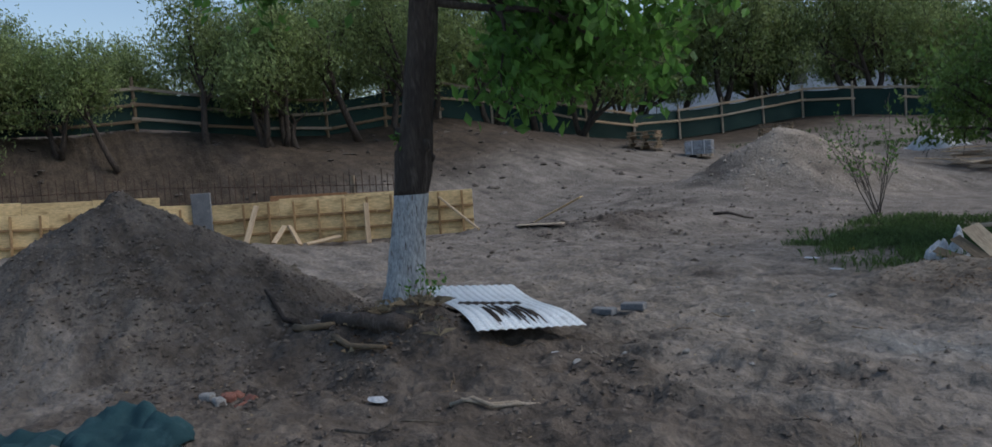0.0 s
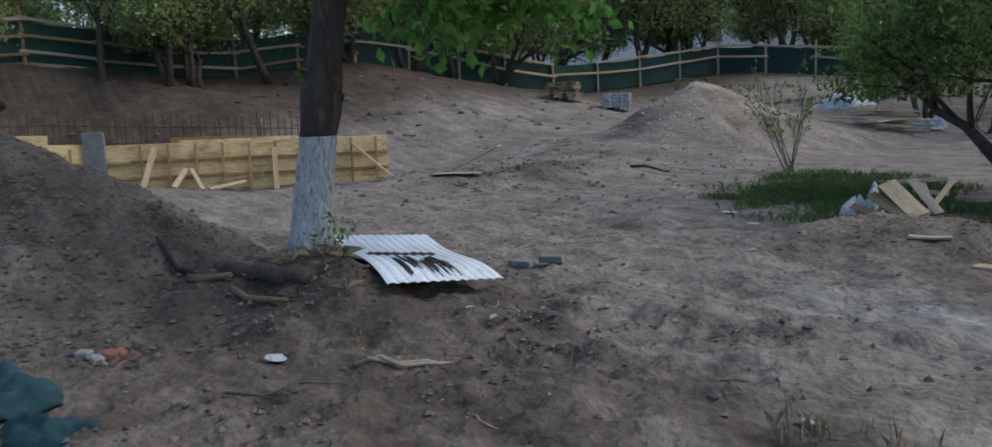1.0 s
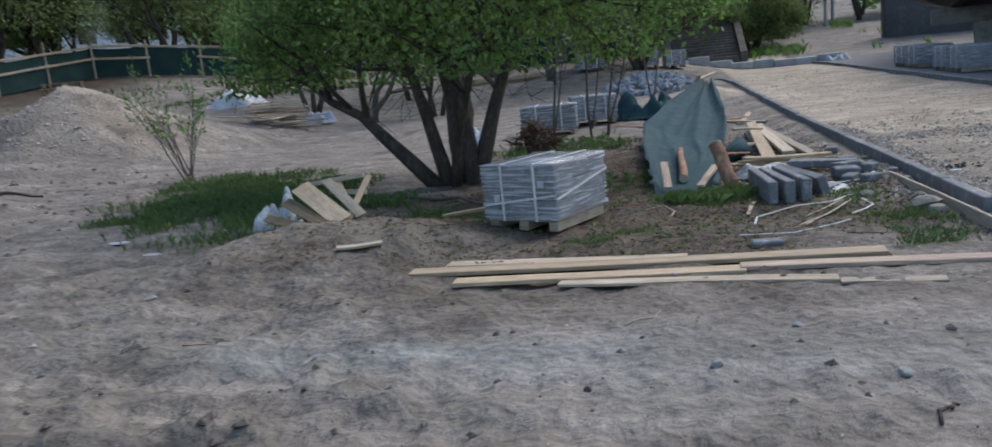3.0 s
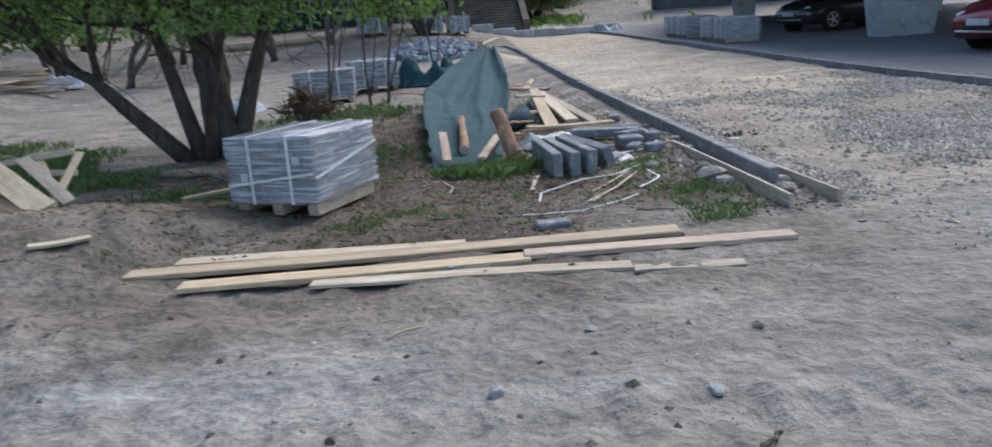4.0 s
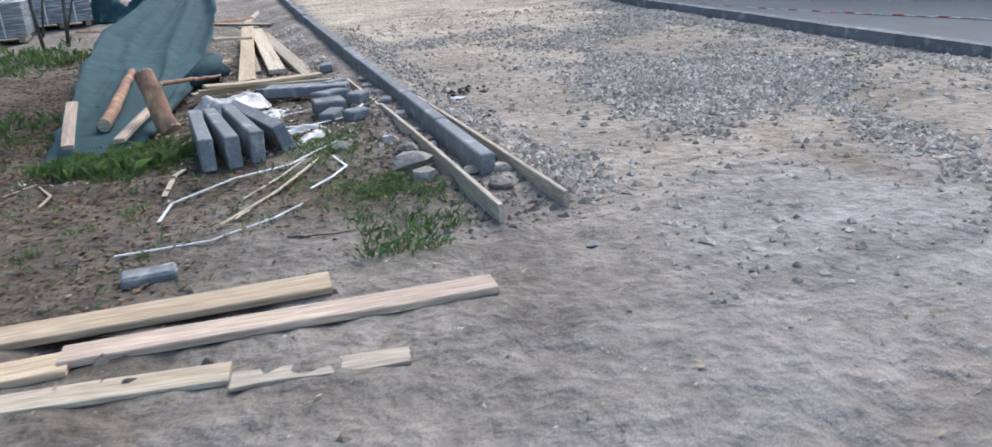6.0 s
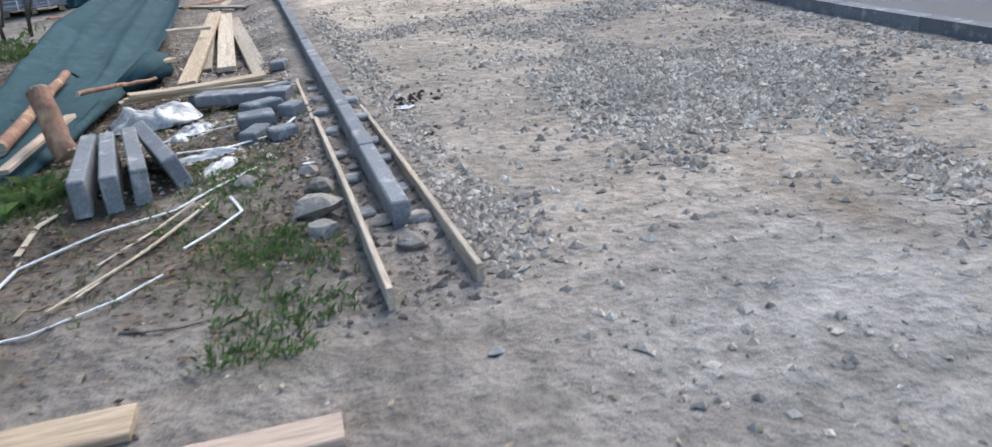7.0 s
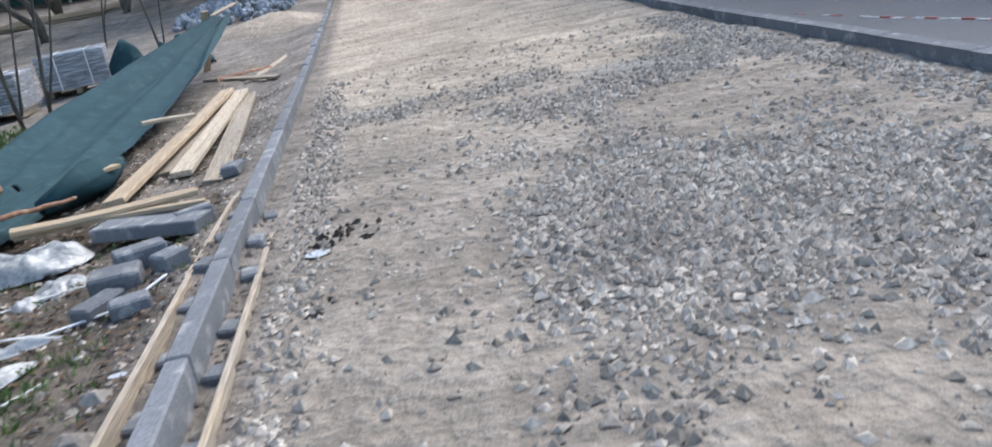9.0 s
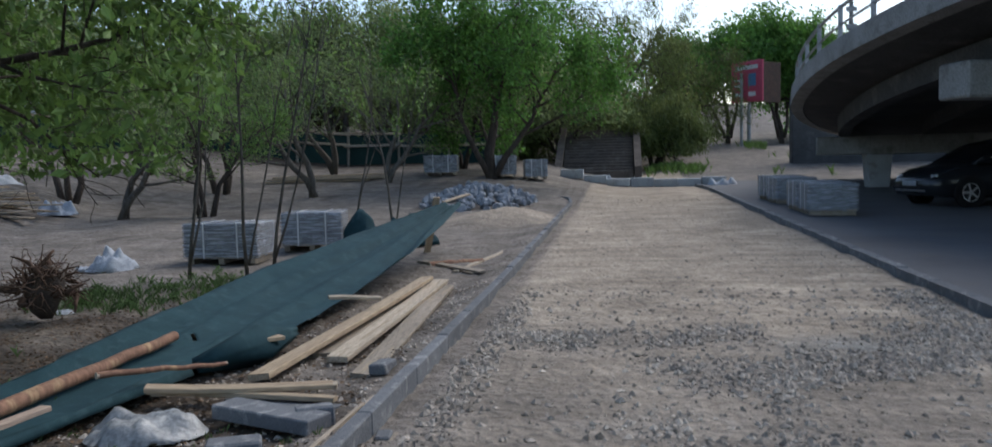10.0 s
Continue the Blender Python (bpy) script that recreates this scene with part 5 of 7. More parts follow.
# boards on the heap
HEAP = [((-1.13, 4.135, 0.0228), (-0.92, 8.275, 0.12), 0.16, WOOD_NEW, "long fresh board fanned out on the junk heap"), ((-0.8, 4.768, 0), (-0.8, 8.505, 0.06), 0.17, WOOD_PALE, "long grey-yellow board fanned out on the junk heap"),
        ((-0.5, 4.423, -0.0399), (-0.72, 8.447, 0), 0.17, WOOD_GREY, "long weathered board fanned out on the junk heap"), ((-1.02, 5.055, -0.04), (-1, 7.93, 0), 0.15, WOOD_GREY, "weathered board under the fanned boards"),
        ((-1.5, 3.387, 0.144), (-0.48, 3.767, 0.081), 0.10, WOOD_NEW, "short fresh timber across the heap"), ((-1.56, 3.537, 0.0883), (-0.4, 3.583, 0.0468), 0.09, WOOD_NEW, "short fresh timber across the heap"),
        ((-1.62, 3.675, 0.0338), (-0.52, 3.962, 0.0261), 0.10, WOOD_PALE, "short fresh timber across the heap"), ((-1.38, 6.263, 0.22), (-0.95, 6.492, 0.18), 0.07, WOOD_PALE, "short pale batten on the fabric"),
        ((-1.5, 4.653, 0.14), (-1.27, 4.882, 0.14), 0.14, WOOD_NEW, "small pale offcut on the fabric"), ((-0.62, 10, -0.05), (-0.4, 13.91, -0.04), 0.12, WOOD_GREY, "grey board beside the kerb"),
        ((-0.95, 10.12, -0.05), (-0.5, 12.42, 0.02), 0.11, WOOD_PALE, "pale board beside the kerb"), ((-0.9, 14.37, -0.04), (-0.45, 17.36, -0.02), 0.12, WOOD_PALE, "pale board beside the kerb"),
        ((-1.68, 11.15, -0.02), (-0.5, 9.77, 0), 0.10, WOOD_GREY, "grey slat beside the heap"), ((-2.07, 1.893, 0.0844), (-1.85, 2.985, 0.14), 0.08, WOOD_PINK, "splintered board on the fabric"), ((-2.39, 1.893, 0.0844), (-2.42, 2.64, 0.255), 0.08, WOOD_PINK, "broken lath on the fabric")]
for k, (a, b, w, m_, lab) in enumerate(HEAP):
    board(a, b, w, 0.045 if w > 0.14 else 0.03, m_, lab, group="boards on the heap", seed=90 + k, warp=0.012, roll=0.05 * ((k * 7) % 5 - 2))

# kerb stones lying about
kerb_mesh = Shape().box((1.0, 0.085, 0.20), b=0.008).mesh("loose_kerb", CONCRETE)
for k, (x0, y0, x1, y1, z, tip) in enumerate(((-1.49, 0.90, -1.56, 1.86, 0.10, 0), (-1.34, 0.90, -1.46, 1.87, 0.10, 0), (-1.20, 0.92, -1.34, 1.88, 0.10, 0.05), (-1.03, 1.08, -1.27, 2.02, 0.11, -0.35), (-0.96, 3.35, -0.36, 3.12, 0.09, 1.57), (-1.0, 3.62, -0.45, 3.50, 0.04, 1.45))):
    a = math.atan2(y1 - y0, x1 - x0)
    s = 1.0 if k < 4 else 0.72
    thing("kerb_block", Matrix.Translation(((x0 + x1) / 2, (y0 + y1) / 2, z + gz((x0 + x1) / 2, (y0 + y1) / 2))) @ Matrix.Rotation(a, 4, "Z") @ Matrix.Rotation(tip, 4, "X") @ Matrix.Diagonal((s, 1, 1, 1)), "loose grey concrete kerb stone on the ground" if k < 4 else "broken kerb stone lying flat in the heap", "kerb stone", "loose kerb stones", shape=kerb_mesh)
for k, (x, y, sx, sy, sz, rz) in enumerate(((-0.55, 2.55, 0.26, 0.18, 0.14, 0.4), (-0.36, 2.36, 0.16, 0.13, 0.1, 0.9), (-0.60, 2.26, 0.24, 0.16, 0.1, 0.1), (-0.42, 3.28, 0.22, 0.12, 0.12, 0.5), (-0.62, 2.0, 0.25, 0.12, 0.09, 1.1), (-1.74, -0.76, 0.22, 0.10, 0.05, 0.05), (-0.34, 4.4, 0.2, 0.13, 0.08, 1.4), (-0.45, 1.9, 0.18, 0.12, 0.08, 0.3))):
    thing("concrete_chunk", Matrix.Translation((x, y, gz(x, y) + sz * 0.42)) @ Matrix.Rotation(rz, 4, "Z") @ Matrix.Rotation(0.08 * (k % 3 - 1), 4, "X"), "broken piece of grey concrete kerb", "concrete piece", "concrete pieces", shape=Shape().box((sx, sy, sz), b=0.012), material=CONCRETE)
for k, (x, y, s) in enumerate(((-0.34, 0.72, 0.24), (-0.40, 0.36, 0.30), (-0.38, 0.05, 0.22), (-0.72, 0.95, 0.18), (-0.36, 1.05, 0.16), (-0.04, -0.22, 0.20), (-0.13, 0.08, 0.15), (0.04, 0.02, 0.14), (-0.14, 1.0, 0.1), (-0.15, 1.7, 0.1), (0.05, 0.7, 0.1), (0.06, 1.5, 0.1), (-0.14, 2.6, 0.1), (-0.15, 3.5, 0.12), (0.05, 2.5, 0.1))):
    thing("rock", Matrix.Translation((x, y, gz(x, y) + s * 0.10)), "rough grey-brown stone beside the kerb", "stone", "stones by the kerb", shape=stone_shape((s * 1.0, s * 0.75, s * 0.5), 700 + k, 7), material=ROCK)
# small blocks of concrete that wedge the new kerb between its boards
r = random.Random(77)
for k in range(14):
    x, y = (-0.155 if k % 2 else 0.055) + r.uniform(-0.012, 0.012), 0.06 + 0.24 * k + r.uniform(-0.05, 0.05)
    thing("concrete_wedge", Matrix.Translation((x, y, gz(x, y) - 0.02)) @ Matrix.Rotation(r.uniform(-0.3, 0.3), 4, "Z"), "small grey concrete block wedged beside the kerb", "concrete piece", "wedges of the kerb", shape=Shape().box((0.085, 0.11 + r.uniform(-0.02, 0.03), 0.10), b=0.01), material=CONCRETE)


# crumpled plastic sheets and sacks
def crumpled(name, x, y, size, material, label, category, seed, group="", z=0.0, turn=0.0):
    u, v = np.meshgrid(np.linspace(-1, 1, 35), np.linspace(-1, 1, 27), indexing="ij")
    far = np.hypot(u, v)
    rr = np.minimum(1, far / (0.82 + 0.22 * vnoise(np.arctan2(v, u) * 1.6, seed + 0 * u, 3)))
    h = (1 - rr ** 5) * (0.42 + 0.42 * vnoise(u * 1.9, v * 1.9, seed)) + 0.75 * abs(fbm(u * 2.6, v * 2.6, seed + 1)) * (1 - rr ** 3) + 0.10 * abs(fbm(u * 13, v * 13, seed + 2))
    k = np.where(rr < 1, 1, 0.82 / np.maximum(0.4, far))
    rings = np.stack((u * size[0] / 2 * k, v * size[1] / 2 * k, np.maximum(0.008, h * size[2])), -1).tolist()
    sh = Shape().loft(rings, closed=False)
    return thing(name, Matrix.Translation((x, y, gz(x, y) + z)) @ Matrix.Rotation(turn, 4, "Z"), label, category, group, shape=sh, material=material, smooth=True)


PLASTIC_D = mat("dusty_clear_plastic", (0.40, 0.40, 0.385), (0.29, 0.29, 0.28), 5, 40, 0.35, 0.3, spec=0.5)
crumpled("plastic_sheet", -1.3, 3.05, (0.8, 0.5, 0.16), PLASTIC_D, "crumpled dusty translucent plastic sheet", "plastic sheet", 11, turn=0.3)
crumpled("plastic_sheet", -1.05, 2.55, (0.5, 0.36, 0.12), PLASTIC_D, "crumpled dusty translucent plastic sheet", "plastic sheet", 12, turn=1.0)
crumpled("plastic_sheet", -0.85, 1.35, (0.5, 0.16, 0.05), PLASTIC_D, "crumpled dusty plastic strip by the kerb stones", "plastic sheet", 13, turn=1.0)
crumpled("plastic_sheet", -1.0, 1.72, (0.65, 0.16, 0.05), PLASTIC_D, "crumpled dusty plastic strip by the kerb stones", "plastic sheet", 14, turn=0.2)
crumpled("white_sack", -6.05, 0.62, (0.60, 0.5, 0.42), PLASTIC_W, "crumpled white plastic sack beside a broken crate", "sack", 15, z=0.02)
crumpled("white_sack", -13.0, 18.6, (1.3, 0.7, 0.45), SACK, "white bulk sack lying by the timber pile", "sack", 16)
crumpled("white_cover", -16.8, 20.4, (2.6, 1.4, 0.65), PLASTIC_W, "white sheeting heaped on the sand", "plastic sheet", 17, turn=0.5)
crumpled("grey_sack", -6.2, 10.3, (1.0, 0.7, 0.42), SACK, "crumpled pale grey sack on the ground", "sack", 18)
crumpled("dark_tarpaulin", -2.7, 13.2, (2.0, 1.0, 0.62), TARP, "dark green tarpaulin bundle behind the heap", "tarpaulin", 19, turn=0.5)
crumpled("paper_scrap", 0.38, 2.10, (0.15, 0.12, 0.016), PLASTIC_W, "torn pale paper scrap on gravel", "litter", 20)
crumpled("paper_scrap", -0.35, 1.26, (0.09, 0.05, 0.009), PLASTIC_W, "small white scrap on soil", "litter", 21)
crumpled("paper_scrap", -6.50, -6.28, (0.26, 0.15, 0.023), PLASTIC_W, "small white plastic scrap on soil", "litter", 22)
crumpled("paper_scrap", -6.35, -4.75, (0.22, 0.13, 0.023), PLASTIC_W, "small white plastic scrap on soil", "litter", 23)
crumpled("paper_scrap", -8.05, 0.95, (0.30, 0.18, 0.023), PLASTIC_W, "small white plastic scrap on soil", "litter", 24)
crumpled("paper_scrap", -7.3, 0.4, (0.26, 0.14, 0.023), PLASTIC_W, "small white plastic scrap on soil", "litter", 25)
crumpled("paper_scrap", -9.1, -5.6, (0.26, 0.16, 0.032), PLASTIC_W, "small white plastic scrap by the tree", "litter", 26)
crumpled("yellow_scrap", -8.1, 1.9, (0.3, 0.16, 0.08), YELLOW, "yellow plastic scrap in the grass", "litter", 27)
crumpled("paper_scrap", -4.6, 6.9, (0.5, 0.3, 0.054), PLASTIC_W, "white plastic rag by the tree", "litter", 28)
crumpled("dark_cloth", -6.75, -7.85, (1.0, 0.7, 0.24), TARP, "dark teal fabric bundle folded on the ground", "fabric bundle", 29, turn=0.6)
crumpled("dark_cloth", -6.05, -7.72, (0.85, 0.40, 0.16), TARP, "dark teal fabric bundle folded on the ground", "fabric bundle", 30, turn=0.4)
crumpled("dark_cloth", -7.2, -8.5, (1.2, 0.8, 0.22), TARP, "dark teal fabric bundle folded on the ground", "fabric bundle", 31, turn=0.9)

# straps and laths on the grass
def strip(points, w, label, seed, material=STRAP, name="packing_strap"):
    r = random.Random(seed)
    pts = [Vector((x, y, gz(x, y) + 0.012 + r.uniform(0, 0.012))) for x, y in points]
    rings = []
    for k, p in enumerate(pts):
        d = (pts[min(k + 1, len(pts) - 1)] - pts[max(k - 1, 0)]).normalized()
        s = d.cross(Vector((0, 0, 1))).normalized() * w / 2
        u = Vector((0, 0, 0.003))
        rings.append([p - s - u, p + s - u, p + s + u, p - s + u])
    return thing(name, Matrix.Identity(4), label, "strap", "straps on the grass", shape=Shape().loft(rings), material=material)


strip([(-1.74, 0.02), (-1.69, 0.33), (-1.35, 0.5), (-1.04, 0.69), (-0.85, 0.95), (-0.62, 1.3)], 0.016, "white packing strap lying on grass", 1)
strip([(-1.45, -0.30), (-1.15, 0.2), (-0.88, 0.72)], 0.014, "straight pale lath lying on grass", 2, WOOD_PALE, "lath")
strip([(-1.38, -0.12), (-1.1, 0.32), (-0.86, 0.76)], 0.014, "straight pale lath lying on grass", 3, WOOD_PALE, "lath")
strip([(-1.33, 0.14), (-1.12, 0.45), (-0.95, 0.72)], 0.013, "straight pale lath lying on grass", 4, WOOD_PALE, "lath")
strip([(-1.9, -0.45), (-1.5, -0.40), (-1.2, -0.28), (-1.05, -0.1)], 0.009, "white packing strap lying on grass", 5)
strip([(-0.98, 0.17), (-0.84, 0.36), (-0.73, 0.58), (-0.78, 0.76)], 0.013, "white packing strap lying on grass", 6)
strip([(-1.74, 0.56), (-1.68, 0.8), (-1.63, 1.02)], 0.03, "short pale lath lying on grass", 7, WOOD_PALE, "lath")
strip([(-1.1, 1.9), (-0.8, 1.8), (-0.5, 1.95), (-0.35, 2.2)], 0.018, "white packing strap among concrete pieces", 8)
strip([(-1.3, 2.35), (-0.9, 2.5), (-0.6, 2.4)], 0.016, "white packing strap among concrete pieces", 9)
strip([(-2.6, 0.9), (-2.45, 1.05), (-2.35, 0.85), (-2.38, 0.65)], 0.014, "crooked pale root on leaf litter", 10, WOOD_PALE, "root_piece")


# ---- wrapped pallets ----
def wrapped_pallet(x, y, turn, size, label, rows=4, cols=6, seed=0, group="wrapped pallets", z=None, tags=True):
    sx, sy, sz = size
    ob = thing("wrapped_pallet", Matrix.Translation((x, y, gz(x, y) if z is None else z)) @ Matrix.Rotation(turn, 4, "Z"), label, "pallet", group)
    base = part("pallet", Shape().box((sx * 0.96, sy * 0.96, 0.022), pose(0, 0, 0.115), 0.003), WOOD_NEW, ob, "rough timber pallet")
    for k in range(3):
        part("skid", Shape().box((0.09, sy * 0.94, 0.09), b=0.005), WOOD_GREY, base, m=pose((k - 1) * sx * 0.42, 0, 0.056))
    h = sz / rows
    blk = Shape().box((sx / cols - 0.004, sy - 0.01, h - 0.004), b=0.006).mesh("concrete_block", CONCRETE)
    r = random.Random(seed)
    for i in range(rows):
        for j in range(cols):
            part("concrete_block", blk, CONCRETE, ob, m=pose((j + 0.5) * sx / cols - sx / 2, r.uniform(-0.008, 0.008), 0.128 + (i + 0.5) * h))
    film, e = [], 0.012
    for zz in np.linspace(0.10, 0.128 + sz + 0.01, 16):
        ring = []
        for k in range(40):
            a = k / 40 * 4
            side, f = int(a), a - int(a)
            cx, cy = ((-1 + 2 * f, -1), (1, -1 + 2 * f), (1 - 2 * f, 1), (-1, 1 - 2 * f))[side]
            w = e + 0.006 * float(vnoise(k * 0.9, zz * 30, seed))
            ring.append((cx * (sx / 2 + w), cy * (sy / 2 + w), zz))
        film.append(ring)
    part("wrap_film", Shape().loft(film), FILM, ob, "clear stretch film with glossy creases", smooth=True)
    for k, u in enumerate((-0.22, 0.24)):
        pts = [(u * sx, -sy / 2 - 0.02, 0.1), (u * sx, -sy / 2 - 0.02, 0.13 + sz + 0.012), (u * sx, sy / 2 + 0.02, 0.13 + sz + 0.012), (u * sx, sy / 2 + 0.02, 0.1)]
        part("strap", Shape().loft([[(px - 0.011, py, pz), (px + 0.011, py, pz), (px + 0.011, py + (0.004 if py > 0 else -0.004), pz + 0.003), (px - 0.011, py + (0.004 if py > 0 else -0.004), pz + 0.003)] for px, py, pz in pts]), STRAP, ob)
    if tags:
        for px, pz in ((-0.3, 0.3), (0.33, 0.42)):
            part("paper_tag", Shape().box((0.06, 0.003, 0.06), b=0.0008), PLASTIC_W, ob, "white paper label", m=pose(px * sx, -sy / 2 - 0.024, pz))
        part("strap", plank_shape(sx * 1.03, 0.003, 0.02, 3, 0.0), STRAP, ob, m=pose(0, -sy / 2 - 0.022, 0.28, 0, -7, 0))
        part("strap", plank_shape(sy * 1.03, 0.003, 0.02, 3, 0.0), STRAP, ob, m=pose(sx / 2 + 0.022, 0, 0.36, 0, -9, 90))
    return ob


wrapped_pallet(-3.46, 0.58, -0.43, (0.72, 0.86, 0.45), "film-wrapped stack of grey concrete slabs on a pallet", 3, 5, 1)
wrapped_pallet(-4.75, 11.3, 0.05, (1.15, 0.8, 0.50), "film-wrapped concrete blocks standing on a tilted pallet", 4, 6, 2, tags=False)
wrapped_pallet(-3.95, 12.9, 0.2, (1.0, 0.9, 0.52), "film-wrapped concrete blocks under pale plastic", 4, 6, 3, tags=False)
for k, yy in enumerate((17.2, 18.45, 21.0, 22.4)):
    wrapped_pallet(5.55, yy, 1.57 + 0.03 * (k - 1), (1.1, 0.95, 0.52), "film-wrapped concrete kerbs on the asphalt by the kerb", 4, 6, 10 + k, "pallets on the parking", 0.101 + 0.012 * (yy - 8), tags=False)
wrapped_pallet(-5.2, 29.5, 0.1, (1.2, 0.9, 0.6), "film-wrapped concrete blocks near the fence", 4, 6, 20, tags=False)
wrapped_pallet(-2.9, 29.2, 0.1, (1.0, 0.9, 0.65), "film-wrapped grey blocks near the tree", 4, 5, 21, tags=False)
wrapped_pallet(-1.75, 29.6, 0.2, (0.8, 0.8, 0.6), "film-wrapped grey blocks near the tree", 4, 5, 22, tags=False)


# ---- uprooted stump ----
def stump():
    x, y = -4.35, 6.4
    ob = thing("uprooted_stump", Matrix.Translation((x, y, gz(x, y))), "uprooted tree stump with tangled brown roots", "stump")
    part("stump_core", stone_shape((0.6, 0.5, 0.55), 31, 14), SOIL_SMEAR, ob, m=pose(0, 0, 0.3), smooth=True)
    r = random.Random(6)
    ROOT = mat("brown_root", (0.12, 0.075, 0.052), (0.08, 0.05, 0.036), 5, 30, 0.9, 0.5)
    for k in range(150):
        a, e = r.uniform(0, 6.28), r.uniform(-0.3, 1.2)
        d = Vector((math.cos(a) * math.cos(e), math.sin(a) * math.cos(e), math.sin(e)))
        p, pts = Vector((d.x * 0.25, d.y * 0.22, 0.32 + d.z * 0.2)), []
        for i in range(7):
            pts.append(p.copy())
            d = (d + Vector((r.gauss(0, 0.55), r.gauss(0, 0.55), r.gauss(-0.1, 0.5)))).normalized()
            p = p + d * r.uniform(0.03, 0.08)
            p.z = max(p.z, 0.015)
        r0 = r.uniform(0.004, 0.014) if k > 8 else 0.035
        part("root", Shape().tube(pts, [r0 * (1 - 0.13 * i) for i in range(7)], 5), ROOT, ob, smooth=True)


stump()


# ---- the broken crate on its hump of earth ----
def crate():
    x, y = -5.45, 0.25
    ob = thing("broken_crate", Matrix.Translation((x, y, gz(x, y) + 0.02)) @ Matrix.Rotation(-0.1, 4, "Z") @ Matrix.Diagonal((0.78, 0.78, 0.6, 1)), "broken wooden crate of rough boards tipped on a hump", "crate")
    for k, (a, b, w) in enumerate((((0.42, -0.34, 0.04), (-0.28, 0.06, 0.50), 0.24), ((0.26, -0.42, 0.0), (-0.44, -0.04, 0.30), 0.15), ((0.60, -0.22, 0.08), (0.02, 0.14, 0.56), 0.12), ((0.05, -0.46, -0.02), (-0.62, -0.20, 0.10), 0.12))):
        part("slat", plank_shape((Vector(b) - Vector(a)).length, w, 0.022, k + 4, 0.006), (WOOD_NEW, WOOD_DARK, WOOD_GREY, WOOD_DARK)[k], ob, m=facing(a, b, (0.45, -0.8, 0.45)))
    for k, (a, b) in enumerate((((-0.60, -0.20, 0.02), (0.30, -0.46, -0.02)), ((-0.35, 0.20, 0.48), (0.42, 0.32, 0.58)), ((0.45, -0.32, 0.0), (0.48, 0.32, 0.56)), ((0.0, 0.24, 0.36), (0.5, 0.16, 0.34)), ((0.40, -0.1, 0.2), (0.1, 0.28, 0.5)))):
        part("frame_bar", plank_shape((Vector(b) - Vector(a)).length, 0.075, 0.03, k + 14, 0.004), WOOD_GREY if k % 2 else WOOD_NEW, ob, m=facing(a, b, (0.4, -0.8, 0.3)))


crate()
board((-4.55, 1.0, gz(-4.55, 1.0) + 0.04), (-3.9, 1.35, gz(-3.9, 1.35) + 0.12), 0.06, 0.03, WOOD_NEW, "pale lath beside the wrapped pallet", "lath", seed=131)
board((-4.95, -0.75, gz(-4.95, -0.75) + 0.02), (-4.62, -0.62, gz(-4.62, -0.62) + 0.02), 0.1, 0.02, WOOD_PALE, "pale offcut lying on the earth", "offcut", seed=132)


# ---- profiled steel sheet by the tree ----
def steel_sheet():
    p0, p1, p2, p3 = Vector((-8.45, -3.66, 0.31)), Vector((-6.77, -4.10, 0.10)), Vector((-6.87, -5.17, 0.22)), Vector((-8.48, -4.72, 0.44))
    nu, nv, rings = 96, 24, []
    for a in range(nv + 1):
        v = a / nv
        row = []
        for b in range(nu + 1):
            u = b / nu
            c = p3.lerp(p0, u).lerp(p2.lerp(p1, u), v)
            ph = (u * 12) % 1.0
            rib = 0.009 * (min(1, max(0, 3.2 - abs(ph - 0.5) * 10)) - 0.5)
            c.z += rib + 0.07 * math.sin(math.pi * v) * (1 - 0.4 * u) - 0.05 * math.sin(v * 5.2)
            row.append(tuple(c))
        rings.append(row)
    ob = thing("steel_sheet", Matrix.Identity(4), "bent white profiled steel sheet smeared with soil", "metal sheet")
    sh = part("sheet", Shape().loft(rings, closed=False), STEEL_WHITE, ob)
    mod = sh.modifiers.new("thickness", "SOLIDIFY")
    mod.thickness = 0.003
    r = random.Random(14)
    # soil lying on the sheet, following its ribs
    for k in range(46):
        u = r.uniform(0.12, 0.72) if k < 26 else r.uniform(0.2, 0.75)
        v0 = 0.52 if k < 26 else r.uniform(0.6, 0.72)
        w, h = (r.uniform(0.05, 0.12), r.uniform(0.05, 0.09)) if k < 26 else (0.024, r.uniform(0.14, 0.34))
        rows = []
        for i in range(5):
            v = min(v0 + h * (i / 4 - (0.5 if k < 26 else 0)), 0.985)
            row = []
            for j in range(7):
                uu = min(max(u + w * (j / 6 - 0.5) * (1 if 0 < i < 4 else 0.6), 0.01), 0.99)
                s = rings[int(v * nv)][int(uu * nu)]
                row.append((s[0], s[1], s[2] + 0.004 + 0.012 * math.sin(math.pi * i / 4) * math.sin(math.pi * j / 6) + r.uniform(0, 0.003)))
            rows.append(row)
        part("soil_smear", Shape().loft(rows, closed=False), SOIL_SMEAR, ob)


steel_sheet()


